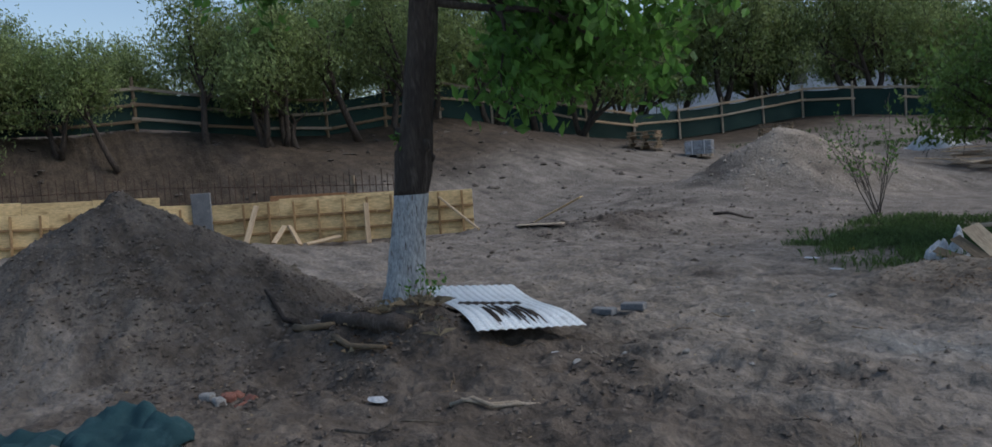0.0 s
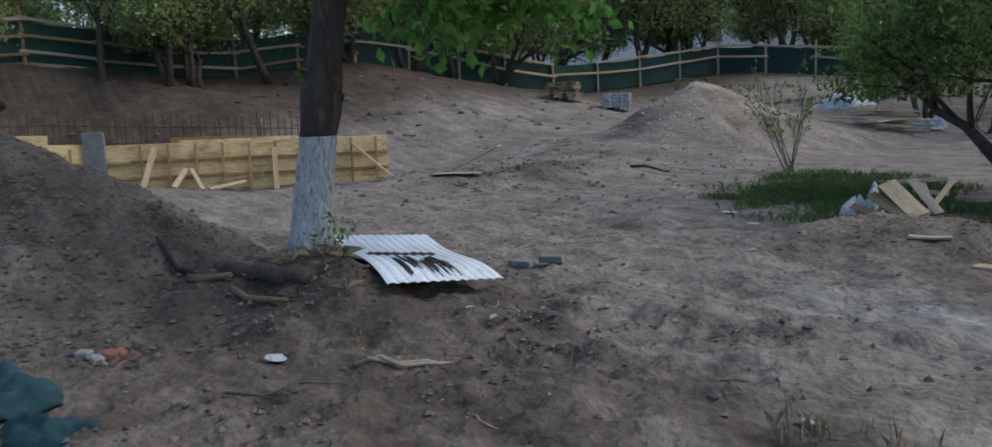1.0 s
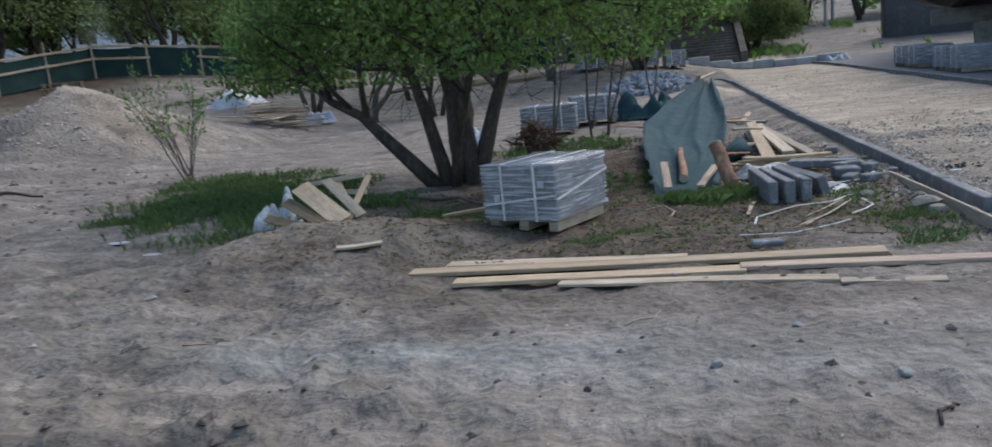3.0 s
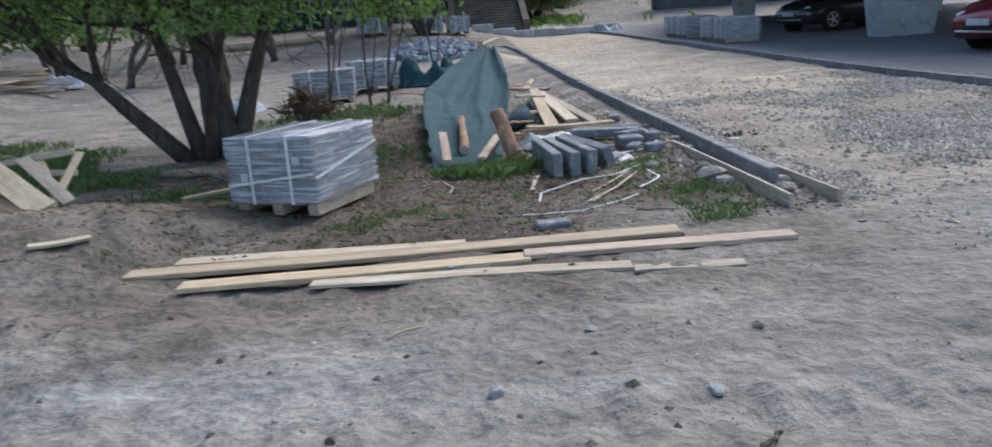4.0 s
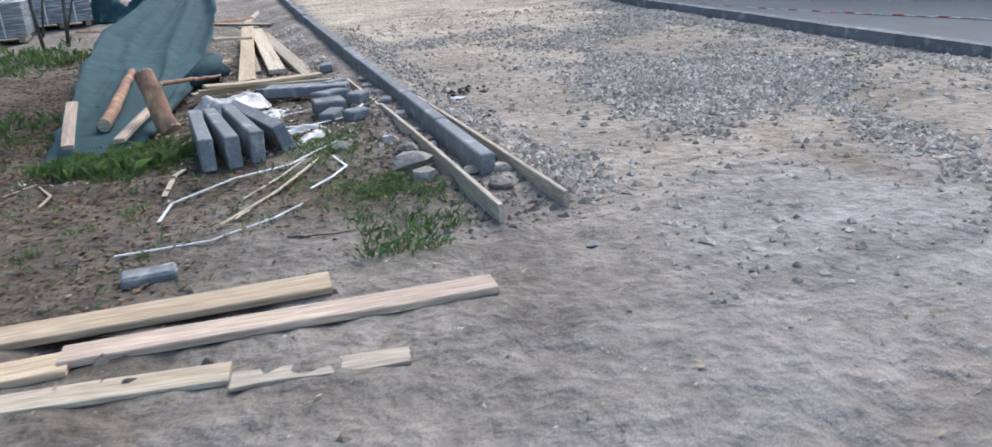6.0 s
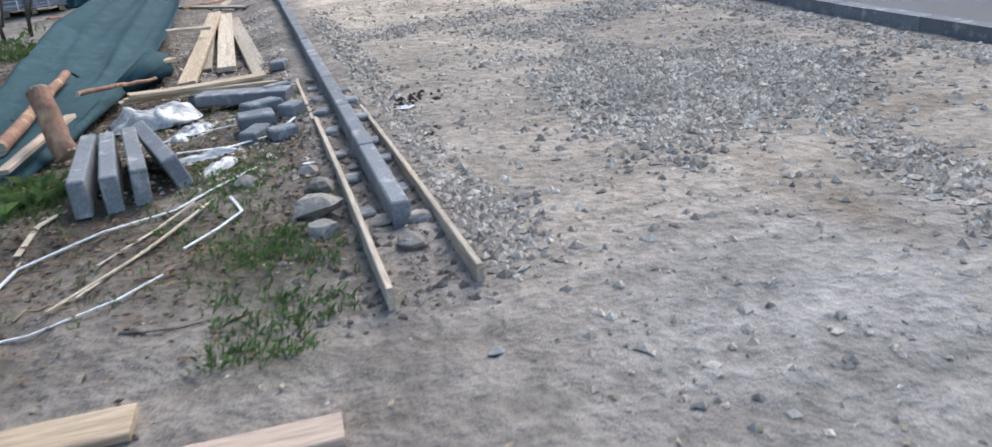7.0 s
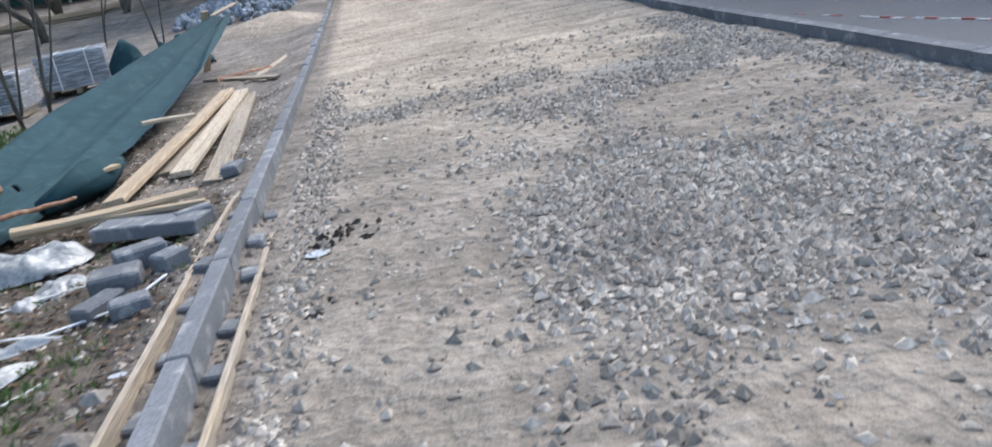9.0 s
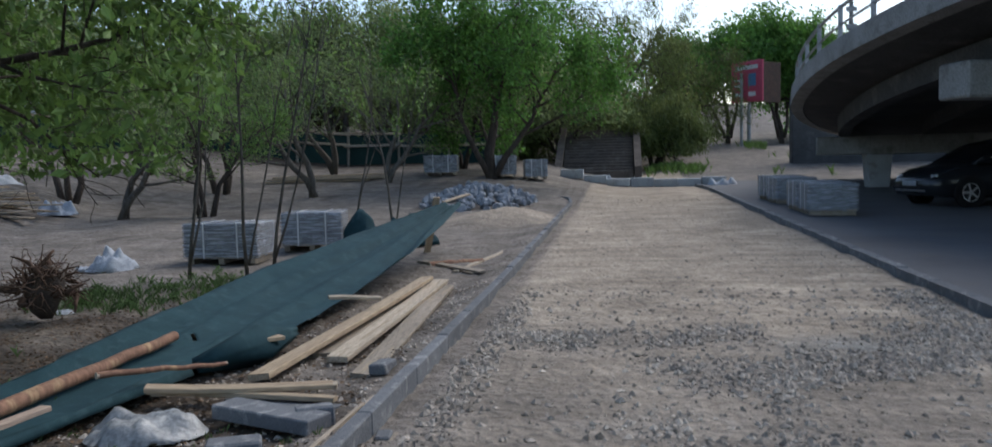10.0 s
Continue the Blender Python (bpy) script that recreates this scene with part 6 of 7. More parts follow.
# ---- roots, branches and bricks by the tree ----
def stick(points, r0, r1, material, label, seed, name="branch", wob=0.12):
    r = random.Random(seed)
    base = [Vector(p) for p in points]
    pts = []
    for a, b in zip(base, base[1:]):
        pts += [a.lerp(b, u) + Vector((r.gauss(0, 0.012), r.gauss(0, 0.012), r.gauss(0, 0.006))) for u in (0, 0.33, 0.66)]
    pts.append(base[-1])
    n = len(pts)
    pts = [(p.x, p.y, gz(p.x, p.y) + p.z) for p in pts]
    return thing(name, Matrix.Identity(4), label, "branch", "branches on the ground", shape=Shape().tube(pts, [r0 + (r1 - r0) * k / (n - 1) for k in range(n)], 8, True, wob, seed), material=material, smooth=True)


stick([(-9.5, -6.0, 0.06), (-8.9, -5.9, 0.05)], 0.02, 0.035, BARK, "dark rotten root beside the whitewashed tree", 1)
stick([(-8.85, -5.95, 0.04), (-8.3, -5.8, 0.02)], 0.04, 0.03, WOOD_DARK, "split dark root beside the whitewashed tree", 41)
stick([(-8.6, -5.75, 0.05), (-7.95, -5.62, 0.06), (-7.5, -5.45, 0.01)], 0.07, 0.08, BARK, "thick dark log half buried by the tree", 2)
stick([(-8.1, -5.9, 0.03), (-7.4, -5.75, 0.03)], 0.03, 0.02, WOOD_DARK, "dark broken branch on the soil", 3)
stick([(-5.9, -6.05, 0.03), (-5.55, -5.75, 0.02), (-5.35, -5.4, 0.005)], 0.018, 0.008, WOOD_GREY, "pale splintered branch on the soil", 4)
stick([(-5.8, -6.0, 0.02), (-5.5, -5.6, 0.02)], 0.012, 0.008, WOOD_PALE, "pale splintered branch on the soil", 5)
stick([(-1.50, -3.72, 0.012), (-1.43, -3.6, 0.012), (-1.36, -3.50, 0.008)], 0.0075, 0.006, BARK, "short dark twig on pale dust", 6)
stick([(-14.1, 6.0, 0.05), (-13.7, 6.2, 0.08), (-13.35, 6.45, 0.03)], 0.04, 0.02, BARK, "dark branch lying on the track", 7)
stick([(-5.9, -6.9, 0.02), (-5.6, -6.3, 0.02)], 0.010, 0.006, BARK_YOUNG, "thin twig on the soil", 8)
stick([(-5.7, 3.2, 0.02), (-4.7, 2.4, 0.05), (-4.3, 1.9, 0.03)], 0.025, 0.015, BARK_YOUNG, "thin branch in the grass", 10)
for k, (x, y, rz) in enumerate(((-7.55, -3.2, 0.3), (-7.33, -3.0, 0.5))):
    thing("paving_brick", Matrix.Translation((x, y, gz(x, y) + 0.03)) @ Matrix.Rotation(rz, 4, "Z"), "grey paving brick lying on the earth", "brick", "paving bricks", shape=Shape().box((0.24, 0.12, 0.07), b=0.008), material=CONCRETE)
for k in range(9):
    x, y = -7.0 - 0.15 * (k % 4) - 0.3, -7.15 + 0.1 * (k % 3)
    thing("brick_piece", Matrix.Translation((x + 0.05 * k, y, gz(x, y) + 0.02)) @ Matrix.Rotation(k * 1.3, 4, "Z") @ Matrix.Rotation(0.3 * (k % 3), 4, "X"), "broken red brick piece in the soil", "brick", "brick pieces", shape=Shape().box((0.11, 0.08, 0.06), b=0.012), material=BRICK if k % 3 else CONCRETE_OLD)


# ---- timber pile and pallets near the sand ----
r = random.Random(22)
for k in range(16):
    x, y, a, l = -13.6 + r.uniform(-0.6, 0.6), 17.4 + r.uniform(-0.5, 0.5), r.uniform(-0.5, 1.9), r.uniform(1.0, 2.0)
    z = gz(x, y) + 0.05 + 0.035 * k
    board((x - math.cos(a) * l / 2, y - math.sin(a) * l / 2, z + r.uniform(-0.03, 0.1)), (x + math.cos(a) * l / 2, y + math.sin(a) * l / 2, z), 0.14, 0.035, (WOOD_NEW, WOOD_PALE, WOOD_GREY)[k % 3], "loose board on a jumbled timber pile", group="boards of the timber pile", seed=200 + k)
board((-15.3, 16.6, gz(-15.3, 16.6) + 0.12), (-13.4, 17.6, gz(-13.4, 17.6) + 0.2), 0.14, 0.04, WOOD_NEW, "long board sticking out of the timber pile", seed=231)


def plain_pallet(x, y, z, turn, tilt=0.0, seed=0):
    ob = thing("wooden_pallet", Matrix.Translation((x, y, z)) @ Matrix.Rotation(turn, 4, "Z") @ Matrix.Rotation(tilt, 4, "X"), "plain wooden pallet in a stack", "pallet", "stacked pallets")
    for k in range(5):
        part("deck_board", plank_shape(1.2, 0.12, 0.022, seed + k, 0.003), WOOD_NEW if (k + seed) % 2 else WOOD_DARK, ob, m=pose(0, (k - 2) * 0.21, 0.125))
    for k in range(3):
        part("skid", Shape().box((0.1, 0.98, 0.1), b=0.006), WOOD_DARK, ob, m=pose((k - 1) * 0.52, 0, 0.062))


for k in range(5):
    plain_pallet(-20.6, 17.0, gz(-20.6, 17.0) + 0.14 * k + 0.7, 0.6 + 0.08 * (k % 3), 0.02 * (k % 2), k)
for k in range(5):
    plain_pallet(-25.4, 15.2, gz(-25.4, 15.2) + 0.14 * k, 0.5 + 0.1 * (k % 3), 0.0, 10 + k)
wrapped_pallet(-23.6, 16.3, 0.6, (1.0, 0.8, 0.5), "film-wrapped blocks near the sand heap", 3, 5, 33, tags=False)
x, y = -20.6, 17.0
thing("timber_stack", Matrix.Translation((x, y, gz(x, y) + 0.34)) @ Matrix.Rotation(0.6, 4, "Z"), "dark timber base under a pallet stack", "timber", shape=Shape().box((1.2, 1.0, 0.72), b=0.02), material=WOOD_DARK)
for k in range(12):
    a = 0.15 + 0.08 * (k % 3)
    x, y = -9.5 + 0.18 * (k % 4), 28.0 + 0.12 * k
    board((x - 1.9, y - 0.3, gz(x, y) + 0.05 + 0.03 * (k % 3)), (x + 1.9, y + 0.3, gz(x, y) + 0.08 + 0.03 * (k % 3)), 0.14, 0.04, (WOOD_NEW, WOOD_GREY)[k % 2], "long board in a flat stack near the fence", group="stacked boards near the fence", seed=260 + k)


# ---- rubble heap, stairs, slabs ----
def rubble():
    r = random.Random(17)
    ob = thing("rubble_heap", Matrix.Identity(4), "heap of broken grey stones by the kerb", "rubble")
    shapes = [stone_shape((0.34, 0.26, 0.22), 800 + k, 8).mesh("stone", STONE_BLUE) for k in range(8)]
    for k in range(280):
        a, d = r.uniform(0, 6.28), math.sqrt(r.random())
        x, y = -2.7 + math.cos(a) * d * 1.6, 22.6 + math.sin(a) * d * 2.4
        z = gz(x, y) + 0.5 * max(0, 1 - d) ** 0.8 + r.uniform(-0.03, 0.08)
        s = r.uniform(0.6, 1.25)
        part("stone", shapes[k % 8], STONE_BLUE, ob, m=Matrix.Translation((x, y, z)) @ Euler((r.uniform(0, 6), r.uniform(0, 6), r.uniform(0, 6))).to_matrix().to_4x4() @ Matrix.Diagonal((s, s, s, 1)))


rubble()


def stairs():
    ob = thing("stairs", Matrix.Identity(4), "wide old concrete stairs up the bank", "stairs", kind="structure")
    n, x0, x1, y0 = 15, -1.6, 2.0, 42.0
    z0 = 0.75
    for k in range(n):
        h = z0 + 0.155 * (k + 1)
        part("step", Shape().box((x1 - x0, 0.36, h - z0 + 0.6), b=0.03), STAIR, ob, m=pose((x0 + x1) / 2, y0 + k * 0.33, (h + z0 - 0.6) / 2))
    for x in (x0 - 0.2, x1 + 0.2):
        rings = [[(x - 0.18, y, z - 1.2), (x + 0.18, y, z - 1.2), (x + 0.18, y, z + 0.25), (x - 0.18, y, z + 0.25)] for y, z in ((y0 - 0.3, z0 + 0.1), (y0 + n * 0.33, z0 + n * 0.155 + 0.15))]
        part("side_wall", Shape().loft(rings), STAIR, ob)


stairs()
r = random.Random(30)
for k in range(7):
    x = -0.6 + k * 0.92
    y = 33.0 + 0.25 * (k % 2)
    z = 0.3 if k % 3 else 0.36
    thing("concrete_slab", Matrix.Translation((x, y, gz(x, y) + z / 2)) @ Matrix.Rotation(r.uniform(-0.06, 0.06), 4, "Z"), "pale grey concrete slab laid across the road end", "slab", "slabs at the road end", shape=Shape().box((0.9, 0.7, z), b=0.015), material=SLAB_GREY)
for k, (x, y) in enumerate(((5.0, 32.4), (5.6, 33.2), (0.7, 33.9), (2.8, 34.2))):
    crumpled("white_sack", x, y, (1.0, 0.6, 0.38), SACK, "white sack lying by the concrete slabs", "sack", 60 + k, "sacks at the road end", turn=k)


# ---- billboard, pole, building ----
def billboard():
    x, y = 10.0, 59.0
    z = gz(x, y)
    ob = thing("billboard", Matrix.Translation((x, y, z)), "pink two-sided billboard on two steel posts", "billboard")
    part("post", Shape().tube([(-0.45, 0, -0.3), (-0.45, 0, 5.0)], [0.11, 0.11], 10), GALV, ob)
    part("post", Shape().tube([(0.05, 0, -0.3), (0.05, 0, 5.0)], [0.14, 0.14], 10), GALV, ob)
    face = part("panel", Shape().box((3.0, 0.14, 2.75), b=0.02), SIGN_PINK, ob, "pink printed panel", m=pose(-0.1, -0.2, 4.4, 0, 0, -56))
    for k, (px, pz, w, h, mt) in enumerate(((0.0, 0.95, 2.2, 0.28, SIGN_WHITE), (-0.8, 0.1, 0.7, 0.16, SIGN_WHITE), (-0.8, -0.25, 0.6, 0.12, SIGN_WHITE), (-0.75, -0.85, 0.8, 0.22, SIGN_WHITE), (0.55, 0.1, 0.75, 0.85, SIGN_BLUE), (0.55, -0.85, 0.7, 0.3, SIGN_WHITE))):
        part("print_bar", Shape().box((w, 0.012, h), b=0.003), mt, face, m=pose(px, -0.082, pz))
    part("panel", Shape().box((3.0, 0.14, 2.75), b=0.02), RUSTY, ob, "dark back of the second panel", m=pose(1.3, 0.5, 4.4, 0, 0, 45))


billboard()
x, y = 17.4, 62.0
pole = thing("utility_pole", Matrix.Translation((x, y, gz(x, y))), "grey utility pole above the ramp", "pole")
part("mast", Shape().tube([(0, 0, -0.3), (0, 0, 12)], [0.2, 0.13], 10), CONCRETE_OLD, pole)
for zz in (8.2, 9.4):
    part("bracket", Shape().box((0.7, 0.12, 0.35), b=0.02), GALV, pole, m=pose(0, -0.1, zz))


def building():
    ob = thing("far_building", Matrix.Translation((-62, 62, 2.5)) @ Matrix.Rotation(0.75, 4, "Z"), "long pale building glimpsed behind the trees", "building")
    part("wall", Shape().box((46, 10, 9), b=0.05), WHITE_WALL, ob, m=pose(0, 0, 4.5))
    part("roof", Shape().box((47, 11, 0.5), b=0.05), CONCRETE_OLD, ob, m=pose(0, 0, 9.25))
    for k in range(14):
        for zz in (2.2, 5.6):
            part("window", Shape().box((1.5, 0.1, 1.6), b=0.02), GLASS_DARK, ob, m=pose(-20 + k * 3.1, -5.02, zz))


building()


# ---- cars ----
def car(x, y, turn, z, paint, label):
    """A hatchback, nose to +x."""
    ob = thing("car", Matrix.Translation((x, y, z)) @ Matrix.Rotation(turn, 4, "Z"), label, "car", "parked cars")
    prof = [(-2.12, 0.34, 0.70, 0.80), (-2.08, 0.26, 0.98, 0.84), (-1.75, 0.20, 1.02, 0.87), (-1.0, 0.18, 0.97, 0.89), (0.0, 0.18, 0.95, 0.90), (0.75, 0.18, 0.94, 0.89), (1.15, 0.19, 0.93, 0.88), (1.7, 0.20, 0.82, 0.86), (2.02, 0.24, 0.68, 0.78), (2.16, 0.32, 0.56, 0.64)]
    rings = []
    for px, lo, hi, w in prof:
        m_ = (lo + hi) / 2
        rings.append([(px, -w * 0.86, lo), (px, -w * 0.97, lo + 0.1), (px, -w, m_ + 0.04), (px, -w * 0.96, hi - 0.06), (px, -w * 0.86, hi), (px, 0, hi + 0.035), (px, w * 0.86, hi), (px, w * 0.96, hi - 0.06), (px, w, m_ + 0.04), (px, w * 0.97, lo + 0.1), (px, w * 0.86, lo)])
    body = part("body", Shape().loft(rings), paint, ob, smooth=True)
    cab = [(-1.95, 0.98, 0.80, 1.0), (-1.55, 0.97, 0.80, 1.34), (-0.9, 0.95, 0.80, 1.46), (-0.1, 0.94, 0.80, 1.48), (0.45, 0.93, 0.79, 1.38), (1.2, 0.92, 0.76, 0.95)]
    rings = [[(px, -w, lo - 0.04), (px, -w + (hi - lo) * 0.36, hi - 0.03), (px, -w * 0.45, hi), (px, w * 0.45, hi), (px, w - (hi - lo) * 0.36, hi - 0.03), (px, w, lo - 0.04)] for px, lo, w, hi in cab]
    part("cabin", Shape().loft(rings), GLASS_DARK, ob, "tinted windows", smooth=True)
    roof = [[(px, -w + (hi - lo) * 0.36 - 0.01, hi - 0.035), (px, -w * 0.45, hi + 0.014), (px, w * 0.45, hi + 0.014), (px, w - (hi - lo) * 0.36 + 0.01, hi - 0.035)] for px, lo, w, hi in cab[1:5]]
    part("roof", Shape().loft(roof), paint, ob, smooth=True)
    for s in (-1, 1):
        part("pillar", Shape().box((0.07, 0.03, 0.55), b=0.008), paint, ob, m=pose(-0.35, s * 0.715, 1.18, s * 20, 0, 0))
        part("headlight", stone_shape((0.34, 0.30, 0.16), 3, 10), LAMP_GLASS, ob, "clear headlight", m=pose(1.98, s * 0.58, 0.64, 0, 18, s * -28), smooth=True)
        part("mirror", stone_shape((0.12, 0.2, 0.13), 5, 8), paint, ob, m=pose(0.72, s * 0.96, 0.98), smooth=True)
    part("grille", Shape().box((0.05, 0.75, 0.12), b=0.012), TYRE, ob, m=pose(2.14, 0, 0.44))
    part("bumper_trim", Shape().box((0.05, 1.1, 0.04), b=0.012), CHROME, ob, m=pose(2.15, 0, 0.36))
    part("number_plate", Shape().box((0.02, 0.5, 0.11), b=0.003), PLASTIC_W, ob, "white number plate with plain bars", m=pose(2.18, 0, 0.52))
    for px in (-1.32, 1.30):
        for s in (-1, 1):
            ty = [(0.315 * math.cos(t), 0, 0.315 * math.sin(t)) for t in np.linspace(0, 6.2832, 25)[:-1]]
            rings = [[(px + c[0] * f, s * (0.80 + o), 0.315 + c[2] * f) for c in ty] for o, f in ((-0.10, 0.7), (-0.10, 0.97), (-0.05, 1.0), (0.06, 1.0), (0.095, 0.95), (0.095, 0.66), (0.06, 0.62))]
            wheel = part("wheel", Shape().loft(rings, cap=False), TYRE, ob, smooth=True)
            part("arch", Shape().tube([(px, s * 0.80, 0.33), (px, s * 0.893, 0.33)], [0.37, 0.37], 22), TYRE, ob)
            rim = Shape().tube([(px, s * 0.82, 0.315), (px, s * 0.865, 0.315)], [0.21, 0.21], 20)
            part("rim_disc", rim, TYRE, wheel)
            spokes = Shape()
            for q in range(5):
                spokes.box((0.19, 0.02, 0.05), Matrix.Translation((px, s * 0.885, 0.315)) @ Matrix.Rotation(q * 1.2566, 4, "Y") @ pose(0.1, 0, 0), 0.006)
            ringpts = [(px + 0.2 * math.cos(t), s * 0.885, 0.315 + 0.2 * math.sin(t)) for t in np.linspace(0, 6.2832, 21)]
            spokes.tube(ringpts, [0.014] * 21, 5, False)
            part("rim", spokes, CHROME, wheel, "five-spoke alloy rim")


car(9.9, 19.9, math.pi + 0.28, 0.101 + 0.012 * 11.9, PAINT_DARK, "dark graphite hatchback parked under the bridge")
car(8.85, 8.7, math.pi + 0.15, 0.125, PAINT_RED, "dark red hatchback parked under the bridge")


# ---- barrier tape on the asphalt ----
def barrier_tape():
    line = [(4.70, 5.9), (4.92, 4.9), (5.14, 4.2), (5.43, 3.3), (5.62, 2.85), (5.80, 2.35), (6.05, 1.6)]
    ob = thing("barrier_tape", Matrix.Identity(4), "red and white barrier tape lying on the asphalt", "tape")
    pts = [Vector((*p_, 0.106)) for p_ in line]
    for (a, b) in zip(pts, pts[1:]):
        n_ = max(2, round((b - a).length / 0.11))
        side = (b - a).normalized().cross(UP) * 0.022
        for k in range(n_):
            p, q = a.lerp(b, k / n_), a.lerp(b, (k + 1) / n_)
            lift = Vector((0, 0, 0.008 + 0.006 * math.sin(k * 1.7)))
            part("stripe", Shape().loft([[p - side, p + side, p + side + lift, p - side + lift * 0.6], [q - side, q + side, q + side + lift, q - side + lift * 0.6]]), TAPE_RED if k % 2 else STRAP, ob)


TAPE_RED = mat("red_tape", (0.45, 0.10, 0.08), (0.38, 0.085, 0.07), 4, 40, 0.5, 0.1)
barrier_tape()


# ---- loose stones, clods, grass and fallen leaves ----
def sampled(n, x0, x1, y0, y1, prob, seed):
    g = np.random.default_rng(seed)
    x, y = g.uniform(x0, x1, n), g.uniform(y0, y1, n)
    keep = g.random(n) < prob(x, y)
    x, y = x[keep], y[keep]
    return np.stack((x, y, ground_z(x, y)), -1), g


def gravel_prob(x, y):
    edge = sm(1 - np.abs(x - 0.3) / 0.22) * sm((y + 0.9) / 0.4) * sm((9 - y) / 5)
    east = sm(1 - np.abs(x - 4.1) / 0.35) * sm((y + 0.5) / 1)
    return np.clip(0.035 + 0.95 * gravel_bed(x, y) ** 1.5 + 0.35 * edge + 0.4 * east, 0, 1) * sm((x - 0.14) / 0.05) * (x < 4.36)


P, g = sampled(105000, 0.1, 4.4, -2.0, 8.0, gravel_prob, 1)
P[:, 2] += 0.003
scatter_stones("gravel", P, 0.016 + 0.052 * g.random(len(P)) ** 2.3, STONE, "grey crushed stone spread on the sandy road", "gravel", 2)
P, g = sampled(3500, 0.2, 4.3, 8.0, 26.0, lambda x, y: 0.25 + 0.6 * sm(fbm(x * 0.7, y * 0.7, 132) + 0.3), 3)
scatter_stones("gravel", P, 0.02 + 0.035 * g.random(len(P)) ** 2, STONE, "grey crushed stone spread on the sandy road", "gravel", 4)
P, g = sampled(7000, -3.5, 5.0, -5.0, -0.2, lambda x, y: 0.25 * sm((x + 3.5) / 3) + 0.5 * sm(fbm(x, y, 133) * 2 - 0.3), 5)
scatter_stones("pebbles", P, 0.006 + 0.024 * g.random(len(P)) ** 4, STONE, "scattered small stones on the dusty track", "pebbles", 6)
P, g = sampled(70000, -10.5, -1.0, -8.4, -0.5, lambda x, y: 0.02 + 0.8 * dug_mask(x, y) * sm(0.35 + 1.8 * fbm(x * 1.1, y * 1.1, 134)), 7)
scatter_stones("soil_clods", P, 0.010 + 0.060 * g.random(len(P)) ** 3.8, CLOD, "crumbly brown soil clods on bare earth", "soil", 8, 0.6)
P, g = sampled(22000, -14.4, -8.4, -10.0, -4.0, lambda x, y: sm(1.35 - np.hypot(x + 11.3, y + 6.9) / 2.6) * 0.9, 9)
scatter_stones("mound_gravel", P, 0.014 + 0.045 * g.random(len(P)) ** 3, CLOD, "stony brown soil on the spoil mound", "soil", 10, 0.7)
P, g = sampled(3000, -19.5, -12.5, 8.5, 16.5, lambda x, y: 0.2 + 0.8 * sm(1.4 - np.hypot(x + 16.4, y - 11.6) / 2.4), 61)
scatter_stones("heap_stones", P, 0.02 + 0.12 * g.random(len(P)) ** 4, STONE, "loose stones on the sand heap", "stones", 62, 0.6)
P, g = sampled(9000, -20.0, -9.0, -1.0, 9.0, lambda x, y: 0.12 + 0.8 * sm(1.3 - np.hypot((x + 15.8) / 2.6, (y - 3.6) / 2.2)), 11)
scatter_stones("soil_clods", P, 0.03 + 0.13 * g.random(len(P)) ** 3, CLOD, "crumbly brown soil clods at the trench edge", "soil", 12, 0.6)
P, g = sampled(2500, -36.0, -21.0, -12.0, 22.0, lambda x, y: 0.6 + 0 * x, 13)
scatter_stones("soil_clods", P, 0.06 + 0.3 * g.random(len(P)) ** 4, CLOD, "crumbly brown soil clods on the bank", "soil", 14, 0.5)
P, g = sampled(900, 0.2, 1.2, 0.9, 3.2, lambda x, y: sm(1.0 - np.hypot((x - 0.48) / 0.28, (y - 2.35) / 0.35)) + sm(1.0 - np.hypot((x - 0.45) / 0.14, (y - 1.45) / 0.16)), 15)
scatter_stones("dark_clods", P, 0.02 + 0.06 * g.random(len(P)) ** 2, CLOD_DARK, "dark wet soil clods beside the kerb", "soil", 16, 0.8)
P, g = sampled(2600, -0.6, 0.14, -0.9, 3.0, lambda x, y: 0.75 + 0 * x, 17)
scatter_stones("soil_clods", P, 0.01 + 0.05 * g.random(len(P)) ** 3, CLOD, "crumbly brown soil clods along the kerb boards", "soil", 18, 0.7)
P, g = sampled(6000, -2.6, -0.25, 1.0, 9.0, lambda x, y: 0.7 + 0 * x, 19)
scatter_stones("rubble_bits", P, 0.012 + 0.05 * g.random(len(P)) ** 3, STONE, "small rubble bits between the junk", "rubble", 20, 0.6)


def grass_stuff(name, n, box, prob, height, material, label, seed, lean=0.45):
    """Blades of three corners, rooted in tufts."""
    P, g = sampled(n, *box, prob, seed)
    k = 5
    P = np.repeat(P, k, 0)
    P[:, :2] += g.normal(size=(len(P), 2)) * 0.018
    m_ = len(P)
    h = height * (0.45 + 0.75 * g.random(m_))[:, None]
    a = g.uniform(0, 6.283, m_)
    d = np.stack((np.cos(a), np.sin(a), 0 * a), -1)
    w = np.stack((-np.sin(a), np.cos(a), 0 * a), -1) * 0.0032
    up = np.array((0, 0, 1.0))
    l = lean * g.random(m_)[:, None]
    v = np.stack((P - w, P + w, P + up * h * 0.6 + d * h * l * 0.45 + w * 0.7, P + up * h + d * h * l * 1.4 - up * h * l * 0.4), 1)
    f = np.arange(m_ * 4).reshape(-1, 4)
    tagged(new(name, array_mesh(name, v.reshape(-1, 3), f, material)), label, "grass", kind="stuff")


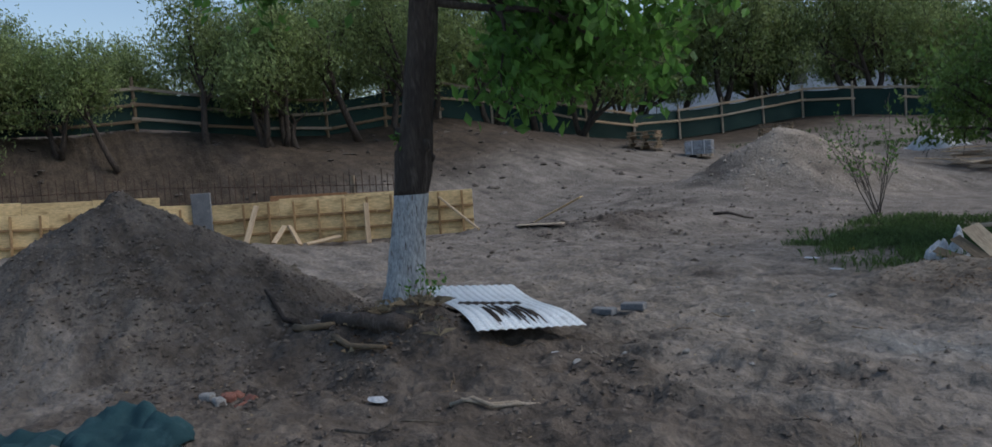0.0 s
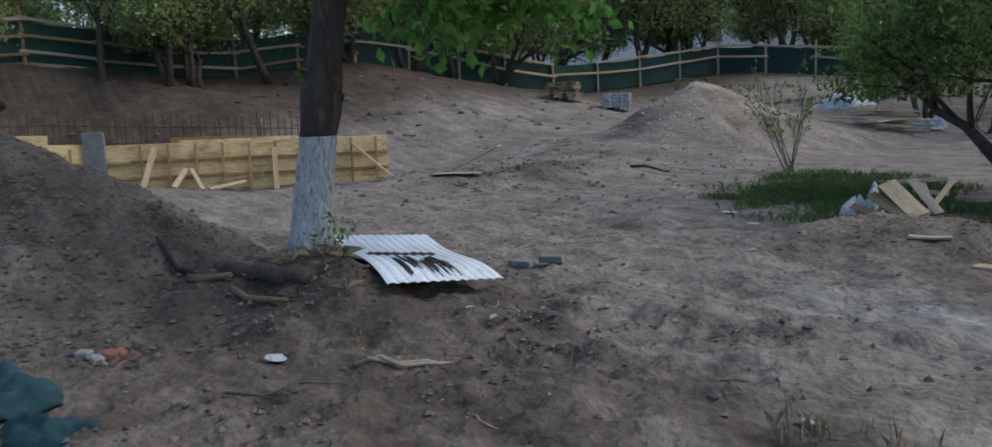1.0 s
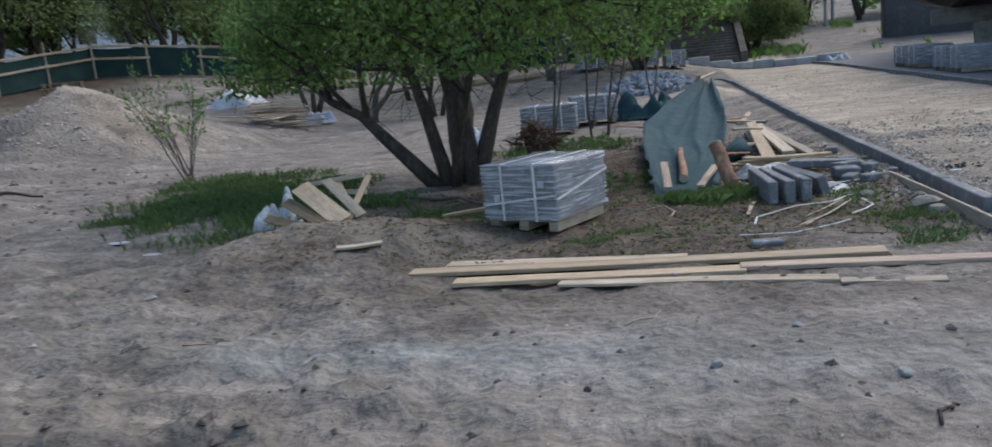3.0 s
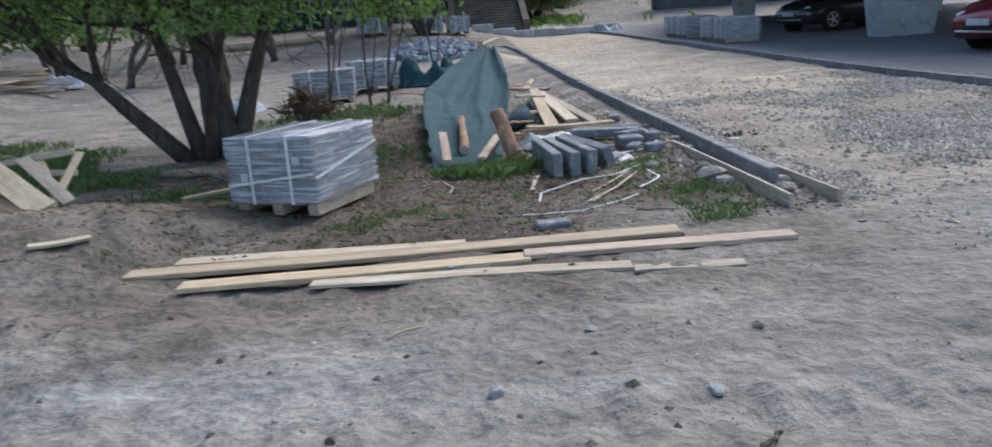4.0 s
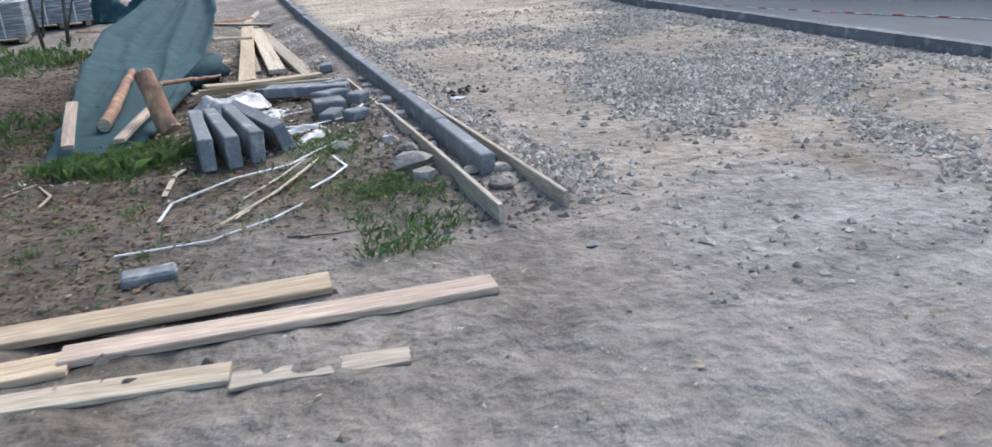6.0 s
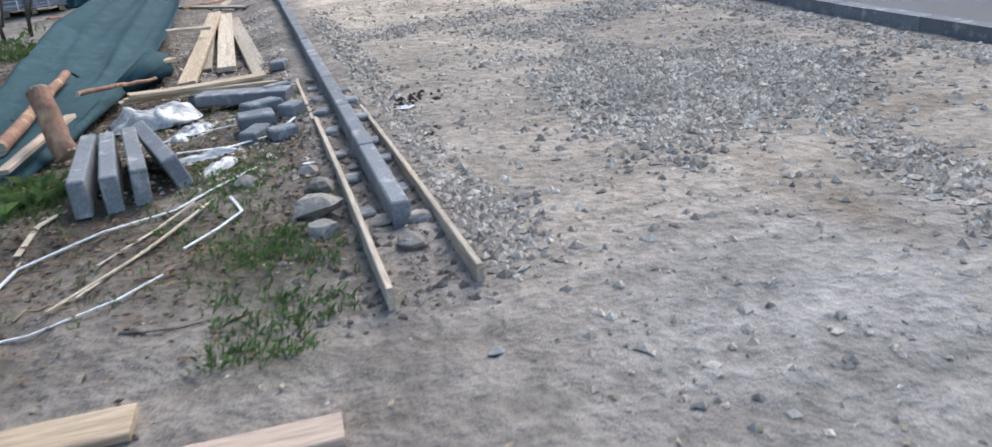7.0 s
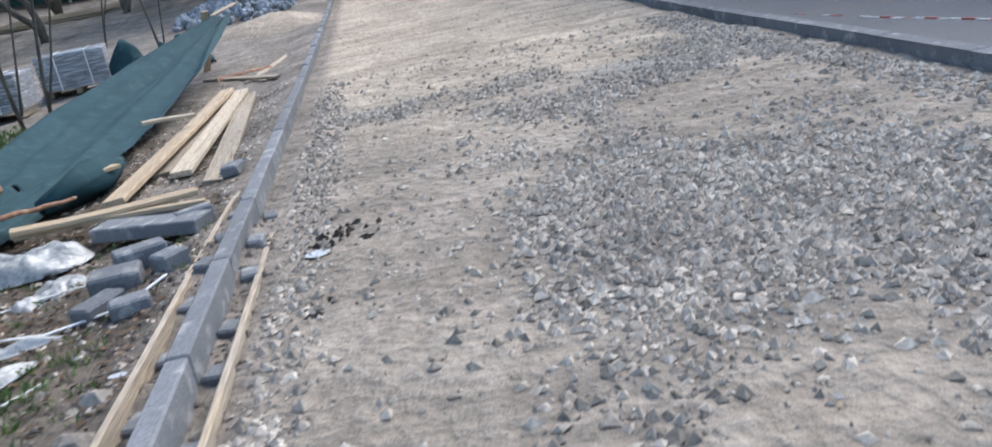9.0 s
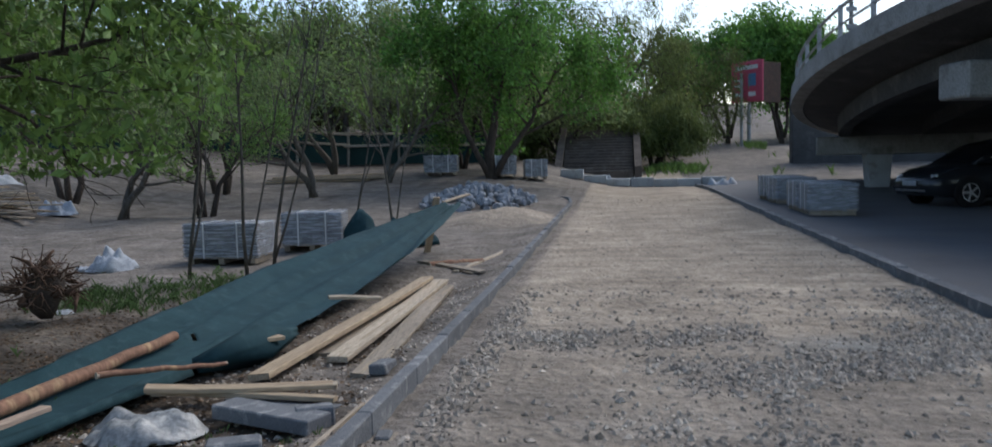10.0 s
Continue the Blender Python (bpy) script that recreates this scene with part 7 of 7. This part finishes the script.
grass_stuff("grass", 26000, (-11, -4.6, 0.0, 8.5), lambda x, y: grass_mask(x, y) ** 1.5, 0.13, GRASS, "lush green grass patch under the tree", 21)
grass_stuff("grass", 24000, (-4.8, -0.25, -1.0, 3.2), lambda x, y: grass_mask(x, y) ** 1.3 * sm(0.6 + 1.8 * fbm(x * 2.6, y * 2.6, 231)) + 0.03 * litter_mask(x, y), 0.045, GRASS, "short green weeds among fallen leaves", 22, 0.7)
grass_stuff("weeds", 900, (-2.7, -1.5, 1.0, 1.75), lambda x, y: sm(1.2 - np.hypot((x + 2.1) / 0.5, (y - 1.36) / 0.24) + 0.8 * fbm(x * 3, y * 3, 232)), 0.13, GRASS, "clump of green weeds at the foot of the fabric", 28, 0.8)
grass_stuff("grass", 9000, (-6, -2.2, 3.2, 11.5), lambda x, y: grass_mask(x, y) ** 1.5 * 0.6, 0.12, GRASS, "short green weeds among fallen leaves", 23, 0.6)
grass_stuff("grass", 9000, (-26, -16, 20, 32), lambda x, y: 0.5 * sm(fbm(x * 0.5, y * 0.5, 135) * 2), 0.2, GRASS, "thin grass near the fence", 24)
grass_stuff("dry_grass", 16, (-3.6, -2.9, -5.35, -4.9), lambda x, y: 1 + 0 * x, 0.13, DRY, "tuft of dry straw-coloured stalks", 25)
grass_stuff("dry_grass", 700, (-9.5, -6.6, -6.2, -4.2), lambda x, y: 0.5 * sm(1 - np.hypot((x + 7.9) / 1.2, (y + 5.3) / 0.7)), 0.10, DRY, "dry straw round the foot of the tree", 26, 1.6)
grass_stuff("bush_growth", 5000, (2.6, 11.5, 40, 58), lambda x, y: sm(fbm(x * 0.4, y * 0.4, 136) * 2 - 0.2) * sm(np.abs(x - 7.3 - 0.04 * (y - 40)) / 1.2 - 0.8), 0.5, LEAF_MID, "rank green growth on the bank by the path", 27)


def litter(name, n, box, prob, size, material, label, seed):
    P, g = sampled(n, *box, prob, seed)
    m_ = len(P)
    P[:, 2] += 0.006 + 0.012 * g.random(m_)
    me = leaf_mesh(name, P, size, material, seed, 0.0, 0.6, 0.5)
    co = np.empty(m_ * 12, np.float32)
    me.vertices.foreach_get("co", co)
    co = co.reshape(m_, 4, 3)
    co[:, :, 2] = P[:, None, 2] + (co[:, :, 2] - P[:, None, 2]) * 0.35
    me.vertices.foreach_set("co", co.ravel())
    tagged(new(name, me), label, "leaf litter", kind="stuff")


litter("fallen_leaves", 36400, (-6.0, -0.25, -1.0, 9.0), lambda x, y: 0.9 * litter_mask(x, y), 0.036, LITTER_LEAF, "brown fallen leaves and twigs on the soil", 31)
litter("fallen_leaves", 7000, (-10, -6.4, -6.6, -4.0), lambda x, y: 0.8 * sm(1.1 - np.hypot((x + 8.2) / 1.5, (y + 5.2) / 0.9)), 0.05, LITTER_LEAF, "brown fallen leaves and bark round the tree", 32)
litter("wood_chips", 3639, (-9.0, 3.0, -8.0, 0.0), lambda x, y: 0.25 + 0.4 * sm(fbm(x, y, 137) * 2), 0.028, DRY, "pale wood chips and straw on the earth", 33)

# small twigs, each a thing of its own
r = random.Random(40)
for k in range(46):
    x, y = (r.uniform(-8.5, -1.5), r.uniform(-7.2, -1.8)) if k < 30 else (r.uniform(-4.0, -0.5), r.uniform(-0.6, 3.0))
    a, l = r.uniform(0, 6.28), r.uniform(0.08, 0.34)
    stick([(x, y, 0.008), (x + math.cos(a) * l / 2, y + math.sin(a) * l / 2, 0.012), (x + math.cos(a + 0.3) * l, y + math.sin(a + 0.3) * l, 0.008)], 0.006, 0.003, r.choice((BARK_YOUNG, WOOD_GREY, WOOD_DARK)), "thin dry twig lying on the earth", 900 + k, "twig")
for k in range(26):
    x, y = r.uniform(-8, 3.6), r.uniform(-5.5, -1.0)
    s = r.uniform(0.04, 0.10)
    thing("stone", Matrix.Translation((x, y, gz(x, y) + s * 0.12)) @ Matrix.Rotation(r.uniform(0, 6), 4, "Z"), "single grey stone lying on the track", "stone", "stones on the track", shape=stone_shape((s * 1.3, s, s * 0.6), 950 + k, 8), material=CONCRETE_OLD)
